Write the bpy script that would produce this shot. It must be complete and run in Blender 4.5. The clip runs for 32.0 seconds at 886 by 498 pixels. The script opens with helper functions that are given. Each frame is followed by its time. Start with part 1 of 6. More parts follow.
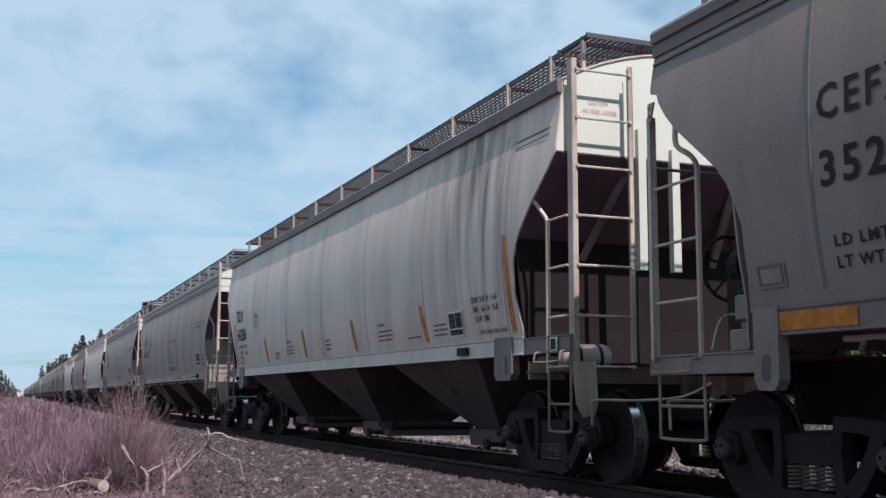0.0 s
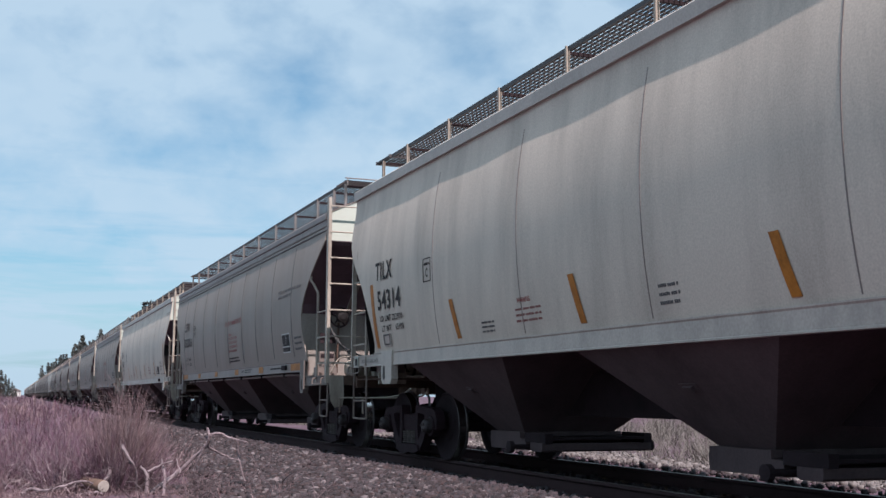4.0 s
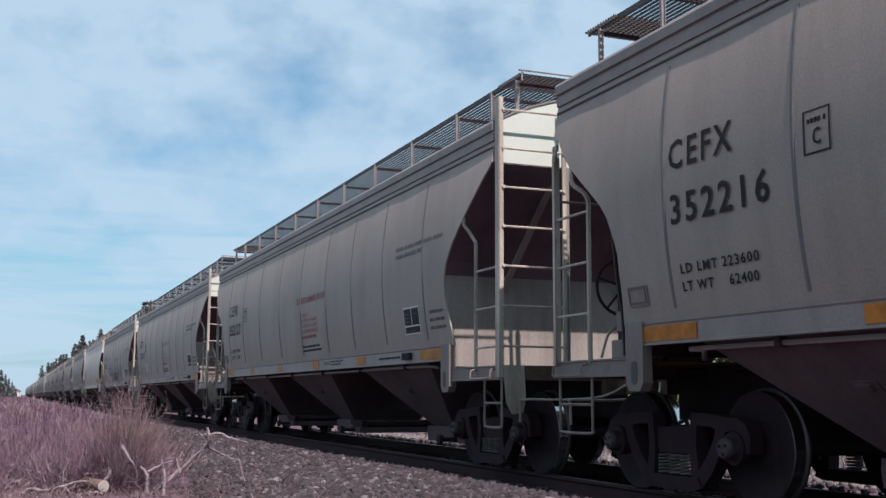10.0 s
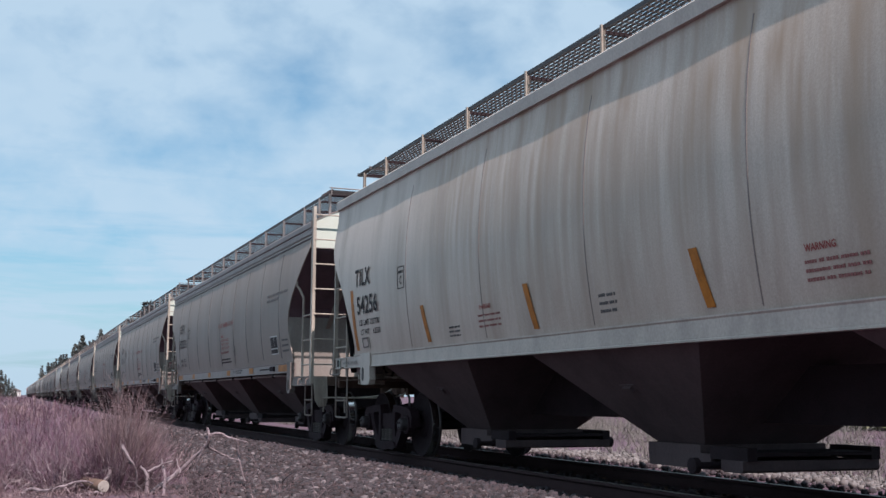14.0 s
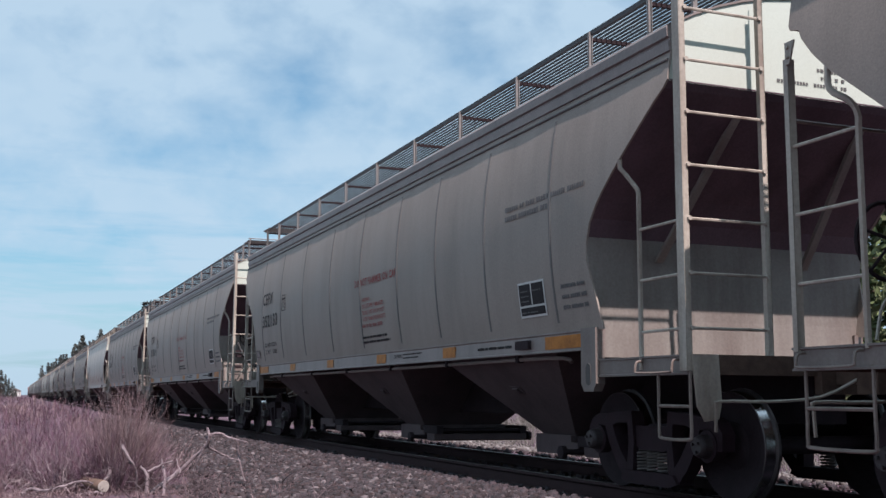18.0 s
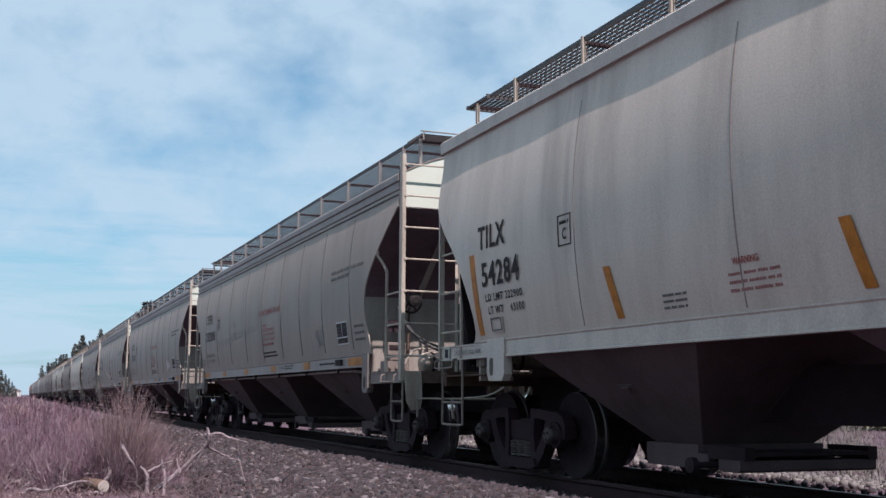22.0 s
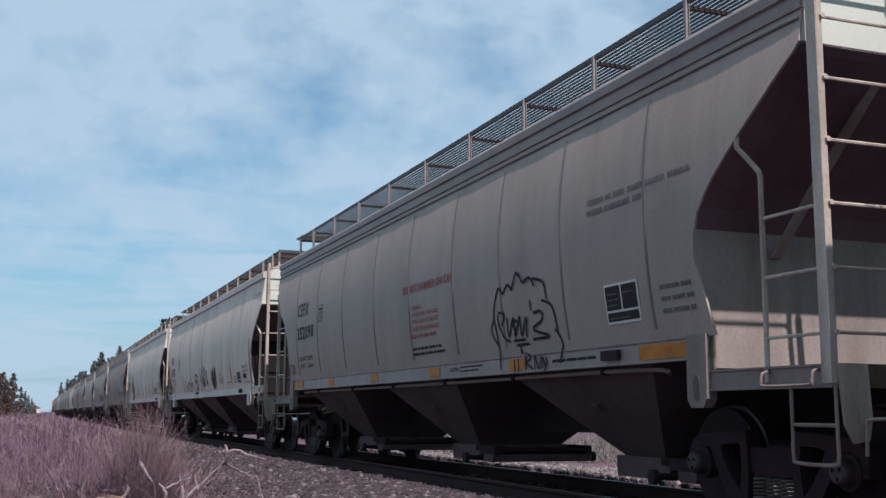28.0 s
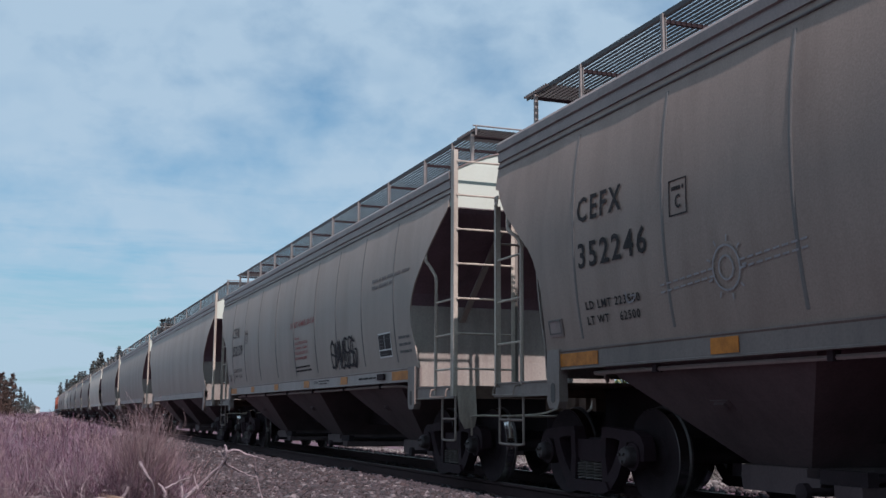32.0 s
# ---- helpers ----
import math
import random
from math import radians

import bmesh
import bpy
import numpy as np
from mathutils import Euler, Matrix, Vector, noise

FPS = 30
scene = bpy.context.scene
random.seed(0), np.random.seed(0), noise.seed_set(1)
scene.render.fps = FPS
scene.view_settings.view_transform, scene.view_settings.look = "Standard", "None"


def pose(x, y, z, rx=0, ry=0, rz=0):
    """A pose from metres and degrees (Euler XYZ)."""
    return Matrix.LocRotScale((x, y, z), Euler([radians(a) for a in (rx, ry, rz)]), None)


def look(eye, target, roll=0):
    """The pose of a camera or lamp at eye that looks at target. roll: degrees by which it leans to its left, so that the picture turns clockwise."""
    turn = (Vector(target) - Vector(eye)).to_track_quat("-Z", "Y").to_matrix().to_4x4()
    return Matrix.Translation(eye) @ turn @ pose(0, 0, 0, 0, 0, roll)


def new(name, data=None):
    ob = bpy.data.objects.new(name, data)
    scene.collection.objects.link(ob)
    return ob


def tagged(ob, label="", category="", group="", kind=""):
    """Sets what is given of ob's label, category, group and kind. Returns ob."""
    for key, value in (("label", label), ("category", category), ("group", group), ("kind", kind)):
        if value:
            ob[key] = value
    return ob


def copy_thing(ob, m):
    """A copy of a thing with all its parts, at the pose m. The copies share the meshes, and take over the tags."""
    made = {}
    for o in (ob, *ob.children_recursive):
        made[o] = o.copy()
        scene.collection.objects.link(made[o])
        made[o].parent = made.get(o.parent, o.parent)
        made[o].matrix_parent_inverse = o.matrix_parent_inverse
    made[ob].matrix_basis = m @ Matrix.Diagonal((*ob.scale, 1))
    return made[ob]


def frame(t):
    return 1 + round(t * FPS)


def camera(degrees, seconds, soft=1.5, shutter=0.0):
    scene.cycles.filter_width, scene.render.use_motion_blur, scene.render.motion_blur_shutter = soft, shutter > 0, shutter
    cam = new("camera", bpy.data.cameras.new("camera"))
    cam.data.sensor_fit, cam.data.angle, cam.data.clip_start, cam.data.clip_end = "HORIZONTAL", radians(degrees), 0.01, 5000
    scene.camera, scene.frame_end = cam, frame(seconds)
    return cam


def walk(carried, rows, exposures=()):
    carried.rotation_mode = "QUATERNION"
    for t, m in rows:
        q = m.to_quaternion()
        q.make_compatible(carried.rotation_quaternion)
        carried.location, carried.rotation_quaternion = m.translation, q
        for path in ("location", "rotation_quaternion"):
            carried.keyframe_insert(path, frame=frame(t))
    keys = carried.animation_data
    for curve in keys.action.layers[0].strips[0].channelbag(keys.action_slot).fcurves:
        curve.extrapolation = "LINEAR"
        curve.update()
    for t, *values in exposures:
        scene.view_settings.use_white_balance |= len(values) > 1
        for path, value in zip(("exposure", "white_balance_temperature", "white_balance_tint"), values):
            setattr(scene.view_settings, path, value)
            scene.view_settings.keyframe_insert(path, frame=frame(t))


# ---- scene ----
cam = camera(44.108, 32.0, soft=1.5)
EYE = Vector((0.0, 0.0, 0.686))


def aim(yaw, pitch, roll):
    """A camera pose at EYE, yaw degrees to the right of +Y."""
    y, p = radians(yaw), radians(pitch)
    way = Vector((math.sin(y) * math.cos(p), math.cos(y) * math.cos(p), math.sin(p)))
    return look(EYE, EYE + way, roll)


FIRST = aim(21.87, 7.696, 0.276)
LAST = aim(20.93, 8.555, 0.276)
walk(cam, [(0.0, FIRST), (26.7, FIRST), (26.8, aim(21.84, 7.90, 0.276)), (26.9, aim(21.60, 8.32, 0.276)),
           (27.0, aim(20.91, 8.54, 0.276)), (27.5, LAST), (32.0, aim(20.97, 8.555, 0.276))],
     exposures=[(0.0, 0.66, 6500, 26), (27.0, 0.66, 6500, 26), (27.6, 0.54, 6400, 26), (32.0, 0.42, 6400, 26)])

# ---- light ----
SUN_WAY = Vector((-0.005, -0.71, 1.0)).normalized()
sun_data = bpy.data.lights.new("sun", "SUN")
sun_data.energy, sun_data.angle, sun_data.color = 5.0, radians(0.53), (1.0, 0.94, 0.87)
sun = new("sun", sun_data)
sun.matrix_basis = look(SUN_WAY * 60, (0, 0, 0))

world = bpy.data.worlds.new("sky")
scene.world = world
world.use_nodes = True
wt = world.node_tree
wt.nodes.clear()


def wnode(kind, **inputs):
    n = wt.nodes.new(kind)
    for k, v in inputs.items():
        n.inputs[k.replace("_", " ")].default_value = v
    return n


sky = wnode("ShaderNodeTexSky")
sky.sky_type, sky.sun_disc = "NISHITA", False
sky.sun_elevation = math.asin(SUN_WAY.z)
sky.sun_rotation = math.atan2(SUN_WAY.x, SUN_WAY.y)
sky.air_density, sky.dust_density, sky.ozone_density = 1.0, 1.5, 1.2
coord = wnode("ShaderNodeTexCoord")
squash = wnode("ShaderNodeMapping", Scale=(1.0, 1.0, 1.5), Location=(0.35, 0.2, 0.1))
wt.links.new(coord.outputs["Generated"], squash.inputs["Vector"])
big = wnode("ShaderNodeTexNoise", Scale=4.0, Detail=4.0, Roughness=0.5, Distortion=0.0)
small = wnode("ShaderNodeTexNoise", Scale=13.0, Detail=5.0, Roughness=0.55, Distortion=0.15)
for n in (big, small):
    wt.links.new(squash.outputs["Vector"], n.inputs["Vector"])
blend = wnode("ShaderNodeMix", Factor=0.5)
wt.links.new(big.outputs["Fac"], blend.inputs[2])
wt.links.new(small.outputs["Fac"], blend.inputs[3])
ramp = wnode("ShaderNodeValToRGB")
ramp.color_ramp.elements[0].position, ramp.color_ramp.elements[1].position = 0.25, 0.50
ramp.color_ramp.elements[0].color = (0.26, 0.26, 0.26, 1)
ramp.color_ramp.elements[1].color = (0.92, 0.92, 0.92, 1)
# gaps in the cloud layer: way to the middle of each, its size, and how far it opens
thin = blend.outputs[0]
for way, size, depth in (((0.236, 0.950, 0.294), 0.070, 0.15), ((0.165, 0.962, 0.236), 0.060, 0.12), ((0.40, 0.862, 0.312), 0.06, 0.08), ((0.02, 0.955, 0.30), 0.06, 0.05),
                         ((0.50, 0.76, 0.42), 0.13, 0.09), ((-0.35, 0.80, 0.48), 0.2, 0.10), ((0.1, 0.6, 0.79), 0.25, 0.12)):
    off = wnode("ShaderNodeVectorMath")
    off.operation = "DISTANCE"
    off.inputs[1].default_value = Vector(way).normalized()
    wt.links.new(coord.outputs["Generated"], off.inputs[0])
    fall = wnode("ShaderNodeMapRange", From_Min=0.0, From_Max=size, To_Min=depth, To_Max=0.0)
    fall.interpolation_type = "SMOOTHSTEP"
    wt.links.new(off.outputs["Value"], fall.inputs["Value"])
    less = wnode("ShaderNodeMath")
    less.operation = "SUBTRACT"
    wt.links.new(thin, less.inputs[0])
    wt.links.new(fall.outputs["Result"], less.inputs[1])
    thin = less.outputs[0]
wt.links.new(thin, ramp.inputs["Fac"])
tint = wnode("ShaderNodeMix", Factor=1.0)
tint.data_type, tint.blend_type = "RGBA", "MULTIPLY"
tint.inputs[0].default_value = 1.0
tint.inputs[7].default_value = (0.50, 1.18, 1.26, 1)
wt.links.new(sky.outputs["Color"], tint.inputs[6])
clouds = wnode("ShaderNodeMix")
clouds.data_type = "RGBA"
# the cloud layer closes up towards the horizon
height = wnode("ShaderNodeSeparateXYZ")
wt.links.new(coord.outputs["Generated"], height.inputs["Vector"])
low = wnode("ShaderNodeMapRange", From_Min=0.06, From_Max=0.24, To_Min=0.92, To_Max=0.0)
wt.links.new(height.outputs["Z"], low.inputs["Value"])
cover = wnode("ShaderNodeMath")
cover.operation = "MAXIMUM"
wt.links.new(ramp.outputs["Color"], cover.inputs[0])
wt.links.new(low.outputs["Result"], cover.inputs[1])
# thin level bands low down and small cloudlets higher up let some blue through
bands = wnode("ShaderNodeMapping", Scale=(1.0, 1.0, 11.0), Location=(0.1, 0.3, 0.2))
wt.links.new(coord.outputs["Generated"], bands.inputs["Vector"])
band = wnode("ShaderNodeTexNoise", Scale=6.0, Detail=4.0, Roughness=0.6, Distortion=0.3)
wt.links.new(bands.outputs["Vector"], band.inputs["Vector"])
cloudlet = wnode("ShaderNodeTexNoise", Scale=19.0, Detail=2.5, Roughness=0.5, Distortion=0.2)
wt.links.new(squash.outputs["Vector"], cloudlet.inputs["Vector"])
gaps = cover.outputs[0]
for grain, a, b, most, z0, z1 in ((band, 0.50, 0.72, 0.36, 0.24, 0.12), (cloudlet, 0.48, 0.72, 0.16, 0.10, 0.24)):
    gap = wnode("ShaderNodeMapRange", From_Min=a, From_Max=b, To_Min=0.0, To_Max=most)
    wt.links.new(grain.outputs["Fac"], gap.inputs["Value"])
    share = wnode("ShaderNodeMapRange", From_Min=z0, From_Max=z1, To_Min=0.0, To_Max=1.0)
    wt.links.new(height.outputs["Z"], share.inputs["Value"])
    both = wnode("ShaderNodeMath")
    both.operation = "MULTIPLY"
    wt.links.new(gap.outputs["Result"], both.inputs[0])
    wt.links.new(share.outputs["Result"], both.inputs[1])
    rest = wnode("ShaderNodeMath")
    rest.operation, rest.use_clamp = "SUBTRACT", True
    wt.links.new(gaps, rest.inputs[0])
    wt.links.new(both.outputs[0], rest.inputs[1])
    gaps = rest.outputs[0]
wt.links.new(gaps, clouds.inputs[0])
wt.links.new(tint.outputs[2], clouds.inputs[6])
# an overcast layer is brighter overhead than near the horizon
over = wnode("ShaderNodeMapRange", From_Min=0.34, From_Max=1.0, To_Min=1.0, To_Max=1.5)
wt.links.new(height.outputs["Z"], over.inputs["Value"])
white = wnode("ShaderNodeVectorMath")
white.operation = "SCALE"
white.inputs[0].default_value = (4.95, 7.3, 8.25)
wt.links.new(over.outputs["Result"], white.inputs["Scale"])
wt.links.new(white.outputs["Vector"], clouds.inputs[7])
back = wnode("ShaderNodeBackground", Strength=0.062)
wt.links.new(clouds.outputs[2], back.inputs["Color"])
wt.links.new(back.outputs[0], wnode("ShaderNodeOutputWorld").inputs["Surface"])


# ---- materials ----
def mat(name, colour, rough=0.6, metal=0.0, dark=0.6, scale=4.0, streak=1.0, fine=40.0, bump=0.15, amount=0.5, spread=0.0, dirt=None, spec=0.5, patch=None):
    """Paint, soil, wood, metal: a base colour that turns towards dirt in coarse patches (streaked along z by streak), with fine grain and relief."""
    m = bpy.data.materials.new(name)
    m.use_nodes = True
    t = m.node_tree
    p = t.nodes["Principled BSDF"]
    p.inputs["Roughness"].default_value, p.inputs["Metallic"].default_value = rough, metal
    co = t.nodes.new("ShaderNodeTexCoord")
    mp = t.nodes.new("ShaderNodeMapping")
    mp.inputs["Scale"].default_value = (1, 1, 1 / streak)
    t.links.new(co.outputs["Object"], mp.inputs["Vector"])
    n1 = t.nodes.new("ShaderNodeTexNoise")
    n1.inputs["Scale"].default_value, n1.inputs["Detail"].default_value, n1.inputs["Roughness"].default_value = scale, 6, 0.62
    t.links.new(mp.outputs["Vector"], n1.inputs["Vector"])
    n2 = t.nodes.new("ShaderNodeTexNoise")
    n2.inputs["Scale"].default_value, n2.inputs["Detail"].default_value = fine, 4
    t.links.new(co.outputs["Object"], n2.inputs["Vector"])
    r = t.nodes.new("ShaderNodeMapRange")
    r.inputs["From Min"].default_value, r.inputs["From Max"].default_value = 0.42, 0.72
    r.inputs["To Max"].default_value = amount
    t.links.new(n1.outputs["Fac"], r.inputs["Value"])
    mix = t.nodes.new("ShaderNodeMix")
    mix.data_type = "RGBA"
    mix.inputs[6].default_value = (*colour, 1)
    mix.inputs[7].default_value = (*(dirt or [c * dark for c in colour]), 1)
    t.links.new(r.outputs["Result"], mix.inputs[0])
    grain = t.nodes.new("ShaderNodeMix")
    grain.data_type, grain.blend_type = "RGBA", "MULTIPLY"
    grain.inputs[0].default_value = 1.0
    g = t.nodes.new("ShaderNodeMapRange")
    g.inputs["From Min"].default_value, g.inputs["From Max"].default_value = 0.25, 0.75
    g.inputs["To Min"].default_value, g.inputs["To Max"].default_value = 0.86, 1.12
    t.links.new(n2.outputs["Fac"], g.inputs["Value"])
    t.links.new(mix.outputs[2], grain.inputs[6])
    t.links.new(g.outputs["Result"], grain.inputs[7])
    out = grain.outputs[2]
    p.inputs["Specular IOR Level"].default_value = spec
    if patch:
        # streaks of rust that run down one stretch of the side: (y from, y to, colour)
        sep = t.nodes.new("ShaderNodeSeparateXYZ")
        t.links.new(co.outputs["Object"], sep.inputs["Vector"])
        near, far, high = (t.nodes.new("ShaderNodeMapRange") for _ in range(3))
        for n, (src, a, b) in zip((near, far, high), (("Y", patch[0] - 0.6, patch[0] + 0.6), ("Y", patch[1] + 0.6, patch[1] - 0.6), ("Z", 0.9, 2.6))):
            n.inputs["From Min"].default_value, n.inputs["From Max"].default_value = a, b
            t.links.new(sep.outputs[src], n.inputs["Value"])
        mp2 = t.nodes.new("ShaderNodeMapping")
        mp2.inputs["Scale"].default_value = (1, 1, 0.07)
        t.links.new(co.outputs["Object"], mp2.inputs["Vector"])
        n3 = t.nodes.new("ShaderNodeTexNoise")
        n3.inputs["Scale"].default_value, n3.inputs["Detail"].default_value = 5.0, 5
        t.links.new(mp2.outputs["Vector"], n3.inputs["Vector"])
        r3 = t.nodes.new("ShaderNodeMapRange")
        r3.inputs["From Min"].default_value, r3.inputs["From Max"].default_value = 0.40, 0.66
        t.links.new(n3.outputs["Fac"], r3.inputs["Value"])
        value = r3.outputs["Result"]
        for n in (near, far, high):
            mm = t.nodes.new("ShaderNodeMath")
            mm.operation = "MULTIPLY"
            t.links.new(value, mm.inputs[0])
            t.links.new(n.outputs["Result"], mm.inputs[1])
            value = mm.outputs[0]
        rusty = t.nodes.new("ShaderNodeMix")
        rusty.data_type = "RGBA"
        rusty.inputs[7].default_value = (*patch[2], 1)
        t.links.new(value, rusty.inputs[0])
        t.links.new(out, rusty.inputs[6])
        out = rusty.outputs[2]
    if spread:
        info = t.nodes.new("ShaderNodeObjectInfo")
        v = t.nodes.new("ShaderNodeMapRange")
        v.inputs["To Min"].default_value, v.inputs["To Max"].default_value = 1 - spread, 1 + spread
        t.links.new(info.outputs["Random"], v.inputs["Value"])
        vary = t.nodes.new("ShaderNodeMix")
        vary.data_type, vary.blend_type = "RGBA", "MULTIPLY"
        vary.inputs[0].default_value = 1.0
        t.links.new(out, vary.inputs[6])
        t.links.new(v.outputs["Result"], vary.inputs[7])
        out = vary.outputs[2]
    t.links.new(out, p.inputs["Base Color"])
    if bump:
        b = t.nodes.new("ShaderNodeBump")
        b.inputs["Strength"].default_value, b.inputs["Distance"].default_value = bump, 0.02
        t.links.new(n2.outputs["Fac"], b.inputs["Height"])
        t.links.new(b.outputs["Normal"], p.inputs["Normal"])
    return m


GREY = mat("grey_car_paint", (0.258, 0.221, 0.191), 0.52, dark=0.62, scale=1.6, streak=5.0, fine=60, bump=0.05, amount=0.6, spread=0.10, spec=0.22)
GREY_TRIM = mat("grey_trim_paint", (0.185, 0.151, 0.138), 0.45, dark=0.5, scale=3, streak=2, bump=0.06, amount=0.6)
BLACKENED = mat("oily_black_casting", (0.013, 0.011, 0.0115), 0.7, dark=0.6, scale=6, bump=0.15, spec=0.2)
GREY_GRUBBY = mat("grubby_car_paint", (0.175, 0.146, 0.130), 0.45, dark=0.6, scale=1.6, streak=5.0, fine=60, bump=0.05, amount=0.7, spec=0.28)
GREY_DUSTY = mat("brown_dusted_car_paint", (0.212, 0.170, 0.144), 0.52, dirt=(0.125, 0.092, 0.076), scale=1.6, streak=5.0, fine=60, bump=0.05, amount=0.7, spec=0.22)
GRUBBY_TRIM = mat("grubby_trim_paint", (0.115, 0.094, 0.084), 0.55, dark=0.5, scale=3, streak=4, bump=0.08, amount=0.8)
WHITE_RUSTY = mat("rust_streaked_car_paint", (0.441, 0.385, 0.3325), 0.42, dirt=(0.231, 0.18, 0.1425), scale=1.8, streak=6.0, fine=60, bump=0.05, amount=0.7, patch=(-7.5, -5.4, (0.075, 0.049, 0.038)))
WHITE_STAINED = mat("stained_car_paint", (0.441, 0.385, 0.3277), 0.42, dirt=(0.252, 0.2, 0.152), scale=2.4, streak=9.0, fine=60, bump=0.05, amount=0.8, patch=(-6.5, 4.0, (0.2835, 0.21, 0.1472)))
WHITE_SOOTY = mat("sooty_car_paint", (0.441, 0.385, 0.3277), 0.42, dirt=(0.231, 0.19, 0.1568), scale=1.8, streak=6.0, fine=60, bump=0.05, amount=0.6, patch=(4.75, 5.05, (0.075, 0.064, 0.058)))
WHITE = mat("off_white_car_paint", (0.51, 0.452, 0.38), 0.52, dirt=(0.2625, 0.23, 0.1947), scale=1.8, streak=6.0, fine=60, bump=0.05, amount=0.6, spread=0.06, spec=0.24)
WHITE_DULL = mat("dulled_car_paint", (0.47, 0.424, 0.357), 0.52, dirt=(0.2205, 0.19, 0.1615), scale=1.8, streak=6.0, fine=60, bump=0.05, amount=0.6, spec=0.24)
WHITE_TRIM = mat("off_white_trim_paint", (0.399, 0.355, 0.3087), 0.42, dark=0.55, scale=3, streak=2, bump=0.06, amount=0.6)
PLATFORM = mat("dirty_platform_paint", (0.145, 0.12, 0.107), 0.55, dirt=(0.08, 0.058, 0.05), scale=3, streak=2, bump=0.08, amount=0.75)
# Near-black: the shade of the off-white cars' end recess is in this colour.
BULKHEAD_SHADED = mat("grimy_shaded_bulkhead", (0.0125, 0.0098, 0.0102), 0.75, dark=0.5, scale=2.2, streak=3.0, bump=0.08, amount=0.7, spec=0.12)
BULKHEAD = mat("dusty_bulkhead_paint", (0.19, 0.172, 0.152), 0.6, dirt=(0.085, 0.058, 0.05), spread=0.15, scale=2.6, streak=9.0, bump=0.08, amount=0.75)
BULKHEAD_RUSTY = mat("rusty_bulkhead_paint", (0.062, 0.042, 0.0348), 0.75, spec=0.2, dirt=(0.02604, 0.0156, 0.0132), scale=2.6, streak=6.0, bump=0.1, amount=0.8)
SMALL = mat("faded_stencil_paint", (0.10, 0.098, 0.097), 0.6, dark=1.6, scale=9, bump=0.0, spec=0.12)
SMALL_RED = mat("faded_red_stencil_paint", (0.24, 0.105, 0.098), 0.6, dark=1.2, scale=9, bump=0.0, spec=0.12)
PALE_RED = mat("washed_out_red_stencil_paint", (0.40, 0.25, 0.225), 0.6, dark=1.3, scale=9, bump=0.0, spec=0.12)
END_PAINT = mat("end_sheet_paint", (0.41, 0.455, 0.40), 0.55, dirt=(0.35, 0.37, 0.31), scale=1.8, streak=5.0, fine=120, bump=0.01, amount=0.4)
STEP = mat("scuffed_step_paint", (0.165, 0.13, 0.11), 0.6, dirt=(0.07, 0.05, 0.042), scale=4, streak=3.0, bump=0.1, amount=0.85)
LADDER = mat("rust_stained_ladder_paint", (0.36, 0.325, 0.272), 0.55, dirt=(0.12, 0.082, 0.062), scale=2.6, streak=4.0, bump=0.08, amount=0.85)
# Grime brown, with the shade of the down-facing sheet put into the colour.
SLOPE = mat("grimy_shaded_slope_sheet", (0.1102, 0.07544, 0.08904), 0.7, spec=0.12, dark=0.55, scale=1.8, streak=3.0, bump=0.1, amount=0.7)
RUST = mat("rusty_steel", (0.10, 0.066, 0.052), 0.85, spec=0.12, dark=0.5, scale=6, fine=80, bump=0.35, amount=0.8)
GRIME = mat("grimy_underframe", (0.029, 0.0205, 0.0235), 0.85, spec=0.12, dark=0.5, scale=3, fine=60, bump=0.3, amount=0.7)
# Dusty paint; the shade under the car is put into this dark tone too.
HOPPER = mat("dusty_shaded_hopper_paint", (0.088, 0.064, 0.066), 0.75, spec=0.15, dirt=(0.052, 0.036, 0.039), scale=2.0, streak=2.5, bump=0.12, amount=0.8)
STEEL = mat("worn_steel", (0.62, 0.60, 0.59), 0.22, 1.0, dark=0.7, scale=8, bump=0.03, amount=0.4)
TREAD = mat("dull_wheel_steel", (0.09, 0.078, 0.078), 0.5, 0.8, dark=0.6, scale=8, bump=0.1, amount=0.6)
GALV = mat("galvanized_steel", (0.05, 0.048, 0.05), 0.6, 0.2, dark=0.6, scale=8, bump=0.05, amount=0.5)
RIB = mat("rib_seam_paint", (0.095, 0.09, 0.085), 0.6, dark=0.6, scale=3, streak=3, bump=0.05, amount=0.7)
# Dark tone that stands for the shade inside the jacking post's slot.
HOLE_DARK = mat("seam_grime", (0.06, 0.056, 0.053), 0.8, dark=0.6, scale=5, bump=0.1)
BLACK = mat("black_stencil_paint", (0.017, 0.015, 0.016), 0.6, dark=1.9, scale=9, bump=0.0, amount=0.5, spec=0.12)
RED = mat("red_stencil_paint", (0.27, 0.06, 0.055), 0.6, dark=0.8, scale=9, bump=0.0, spec=0.12)
PALE = mat("pale_stencil_paint", (0.50, 0.50, 0.48), 0.6, dark=0.8, scale=9, bump=0.0)
AMBER = mat("amber_reflector", (0.39, 0.14, 0.022), 0.45, dark=0.4, scale=7, bump=0.02, amount=0.8, spec=0.12)
RAIL_RUST = mat("rail_rust", (0.04368, 0.02484, 0.0265), 0.8, spec=0.12, dark=0.6, scale=5, bump=0.2)
RAIL_HEAD = mat("worn_rail_head", (0.13, 0.115, 0.11), 0.55, 0.6, dark=0.6, scale=6, bump=0.05, amount=0.6)
TIE = mat("creosoted_timber", (0.02808, 0.01932, 0.02226), 0.9, spec=0.12, dark=0.5, scale=5, fine=50, bump=0.5, spread=0.2)
SOIL = mat("dry_soil", (0.077, 0.0435, 0.0605), 0.95, dirt=(0.039, 0.0215, 0.032), scale=1.1, fine=14, bump=0.8, amount=0.8)


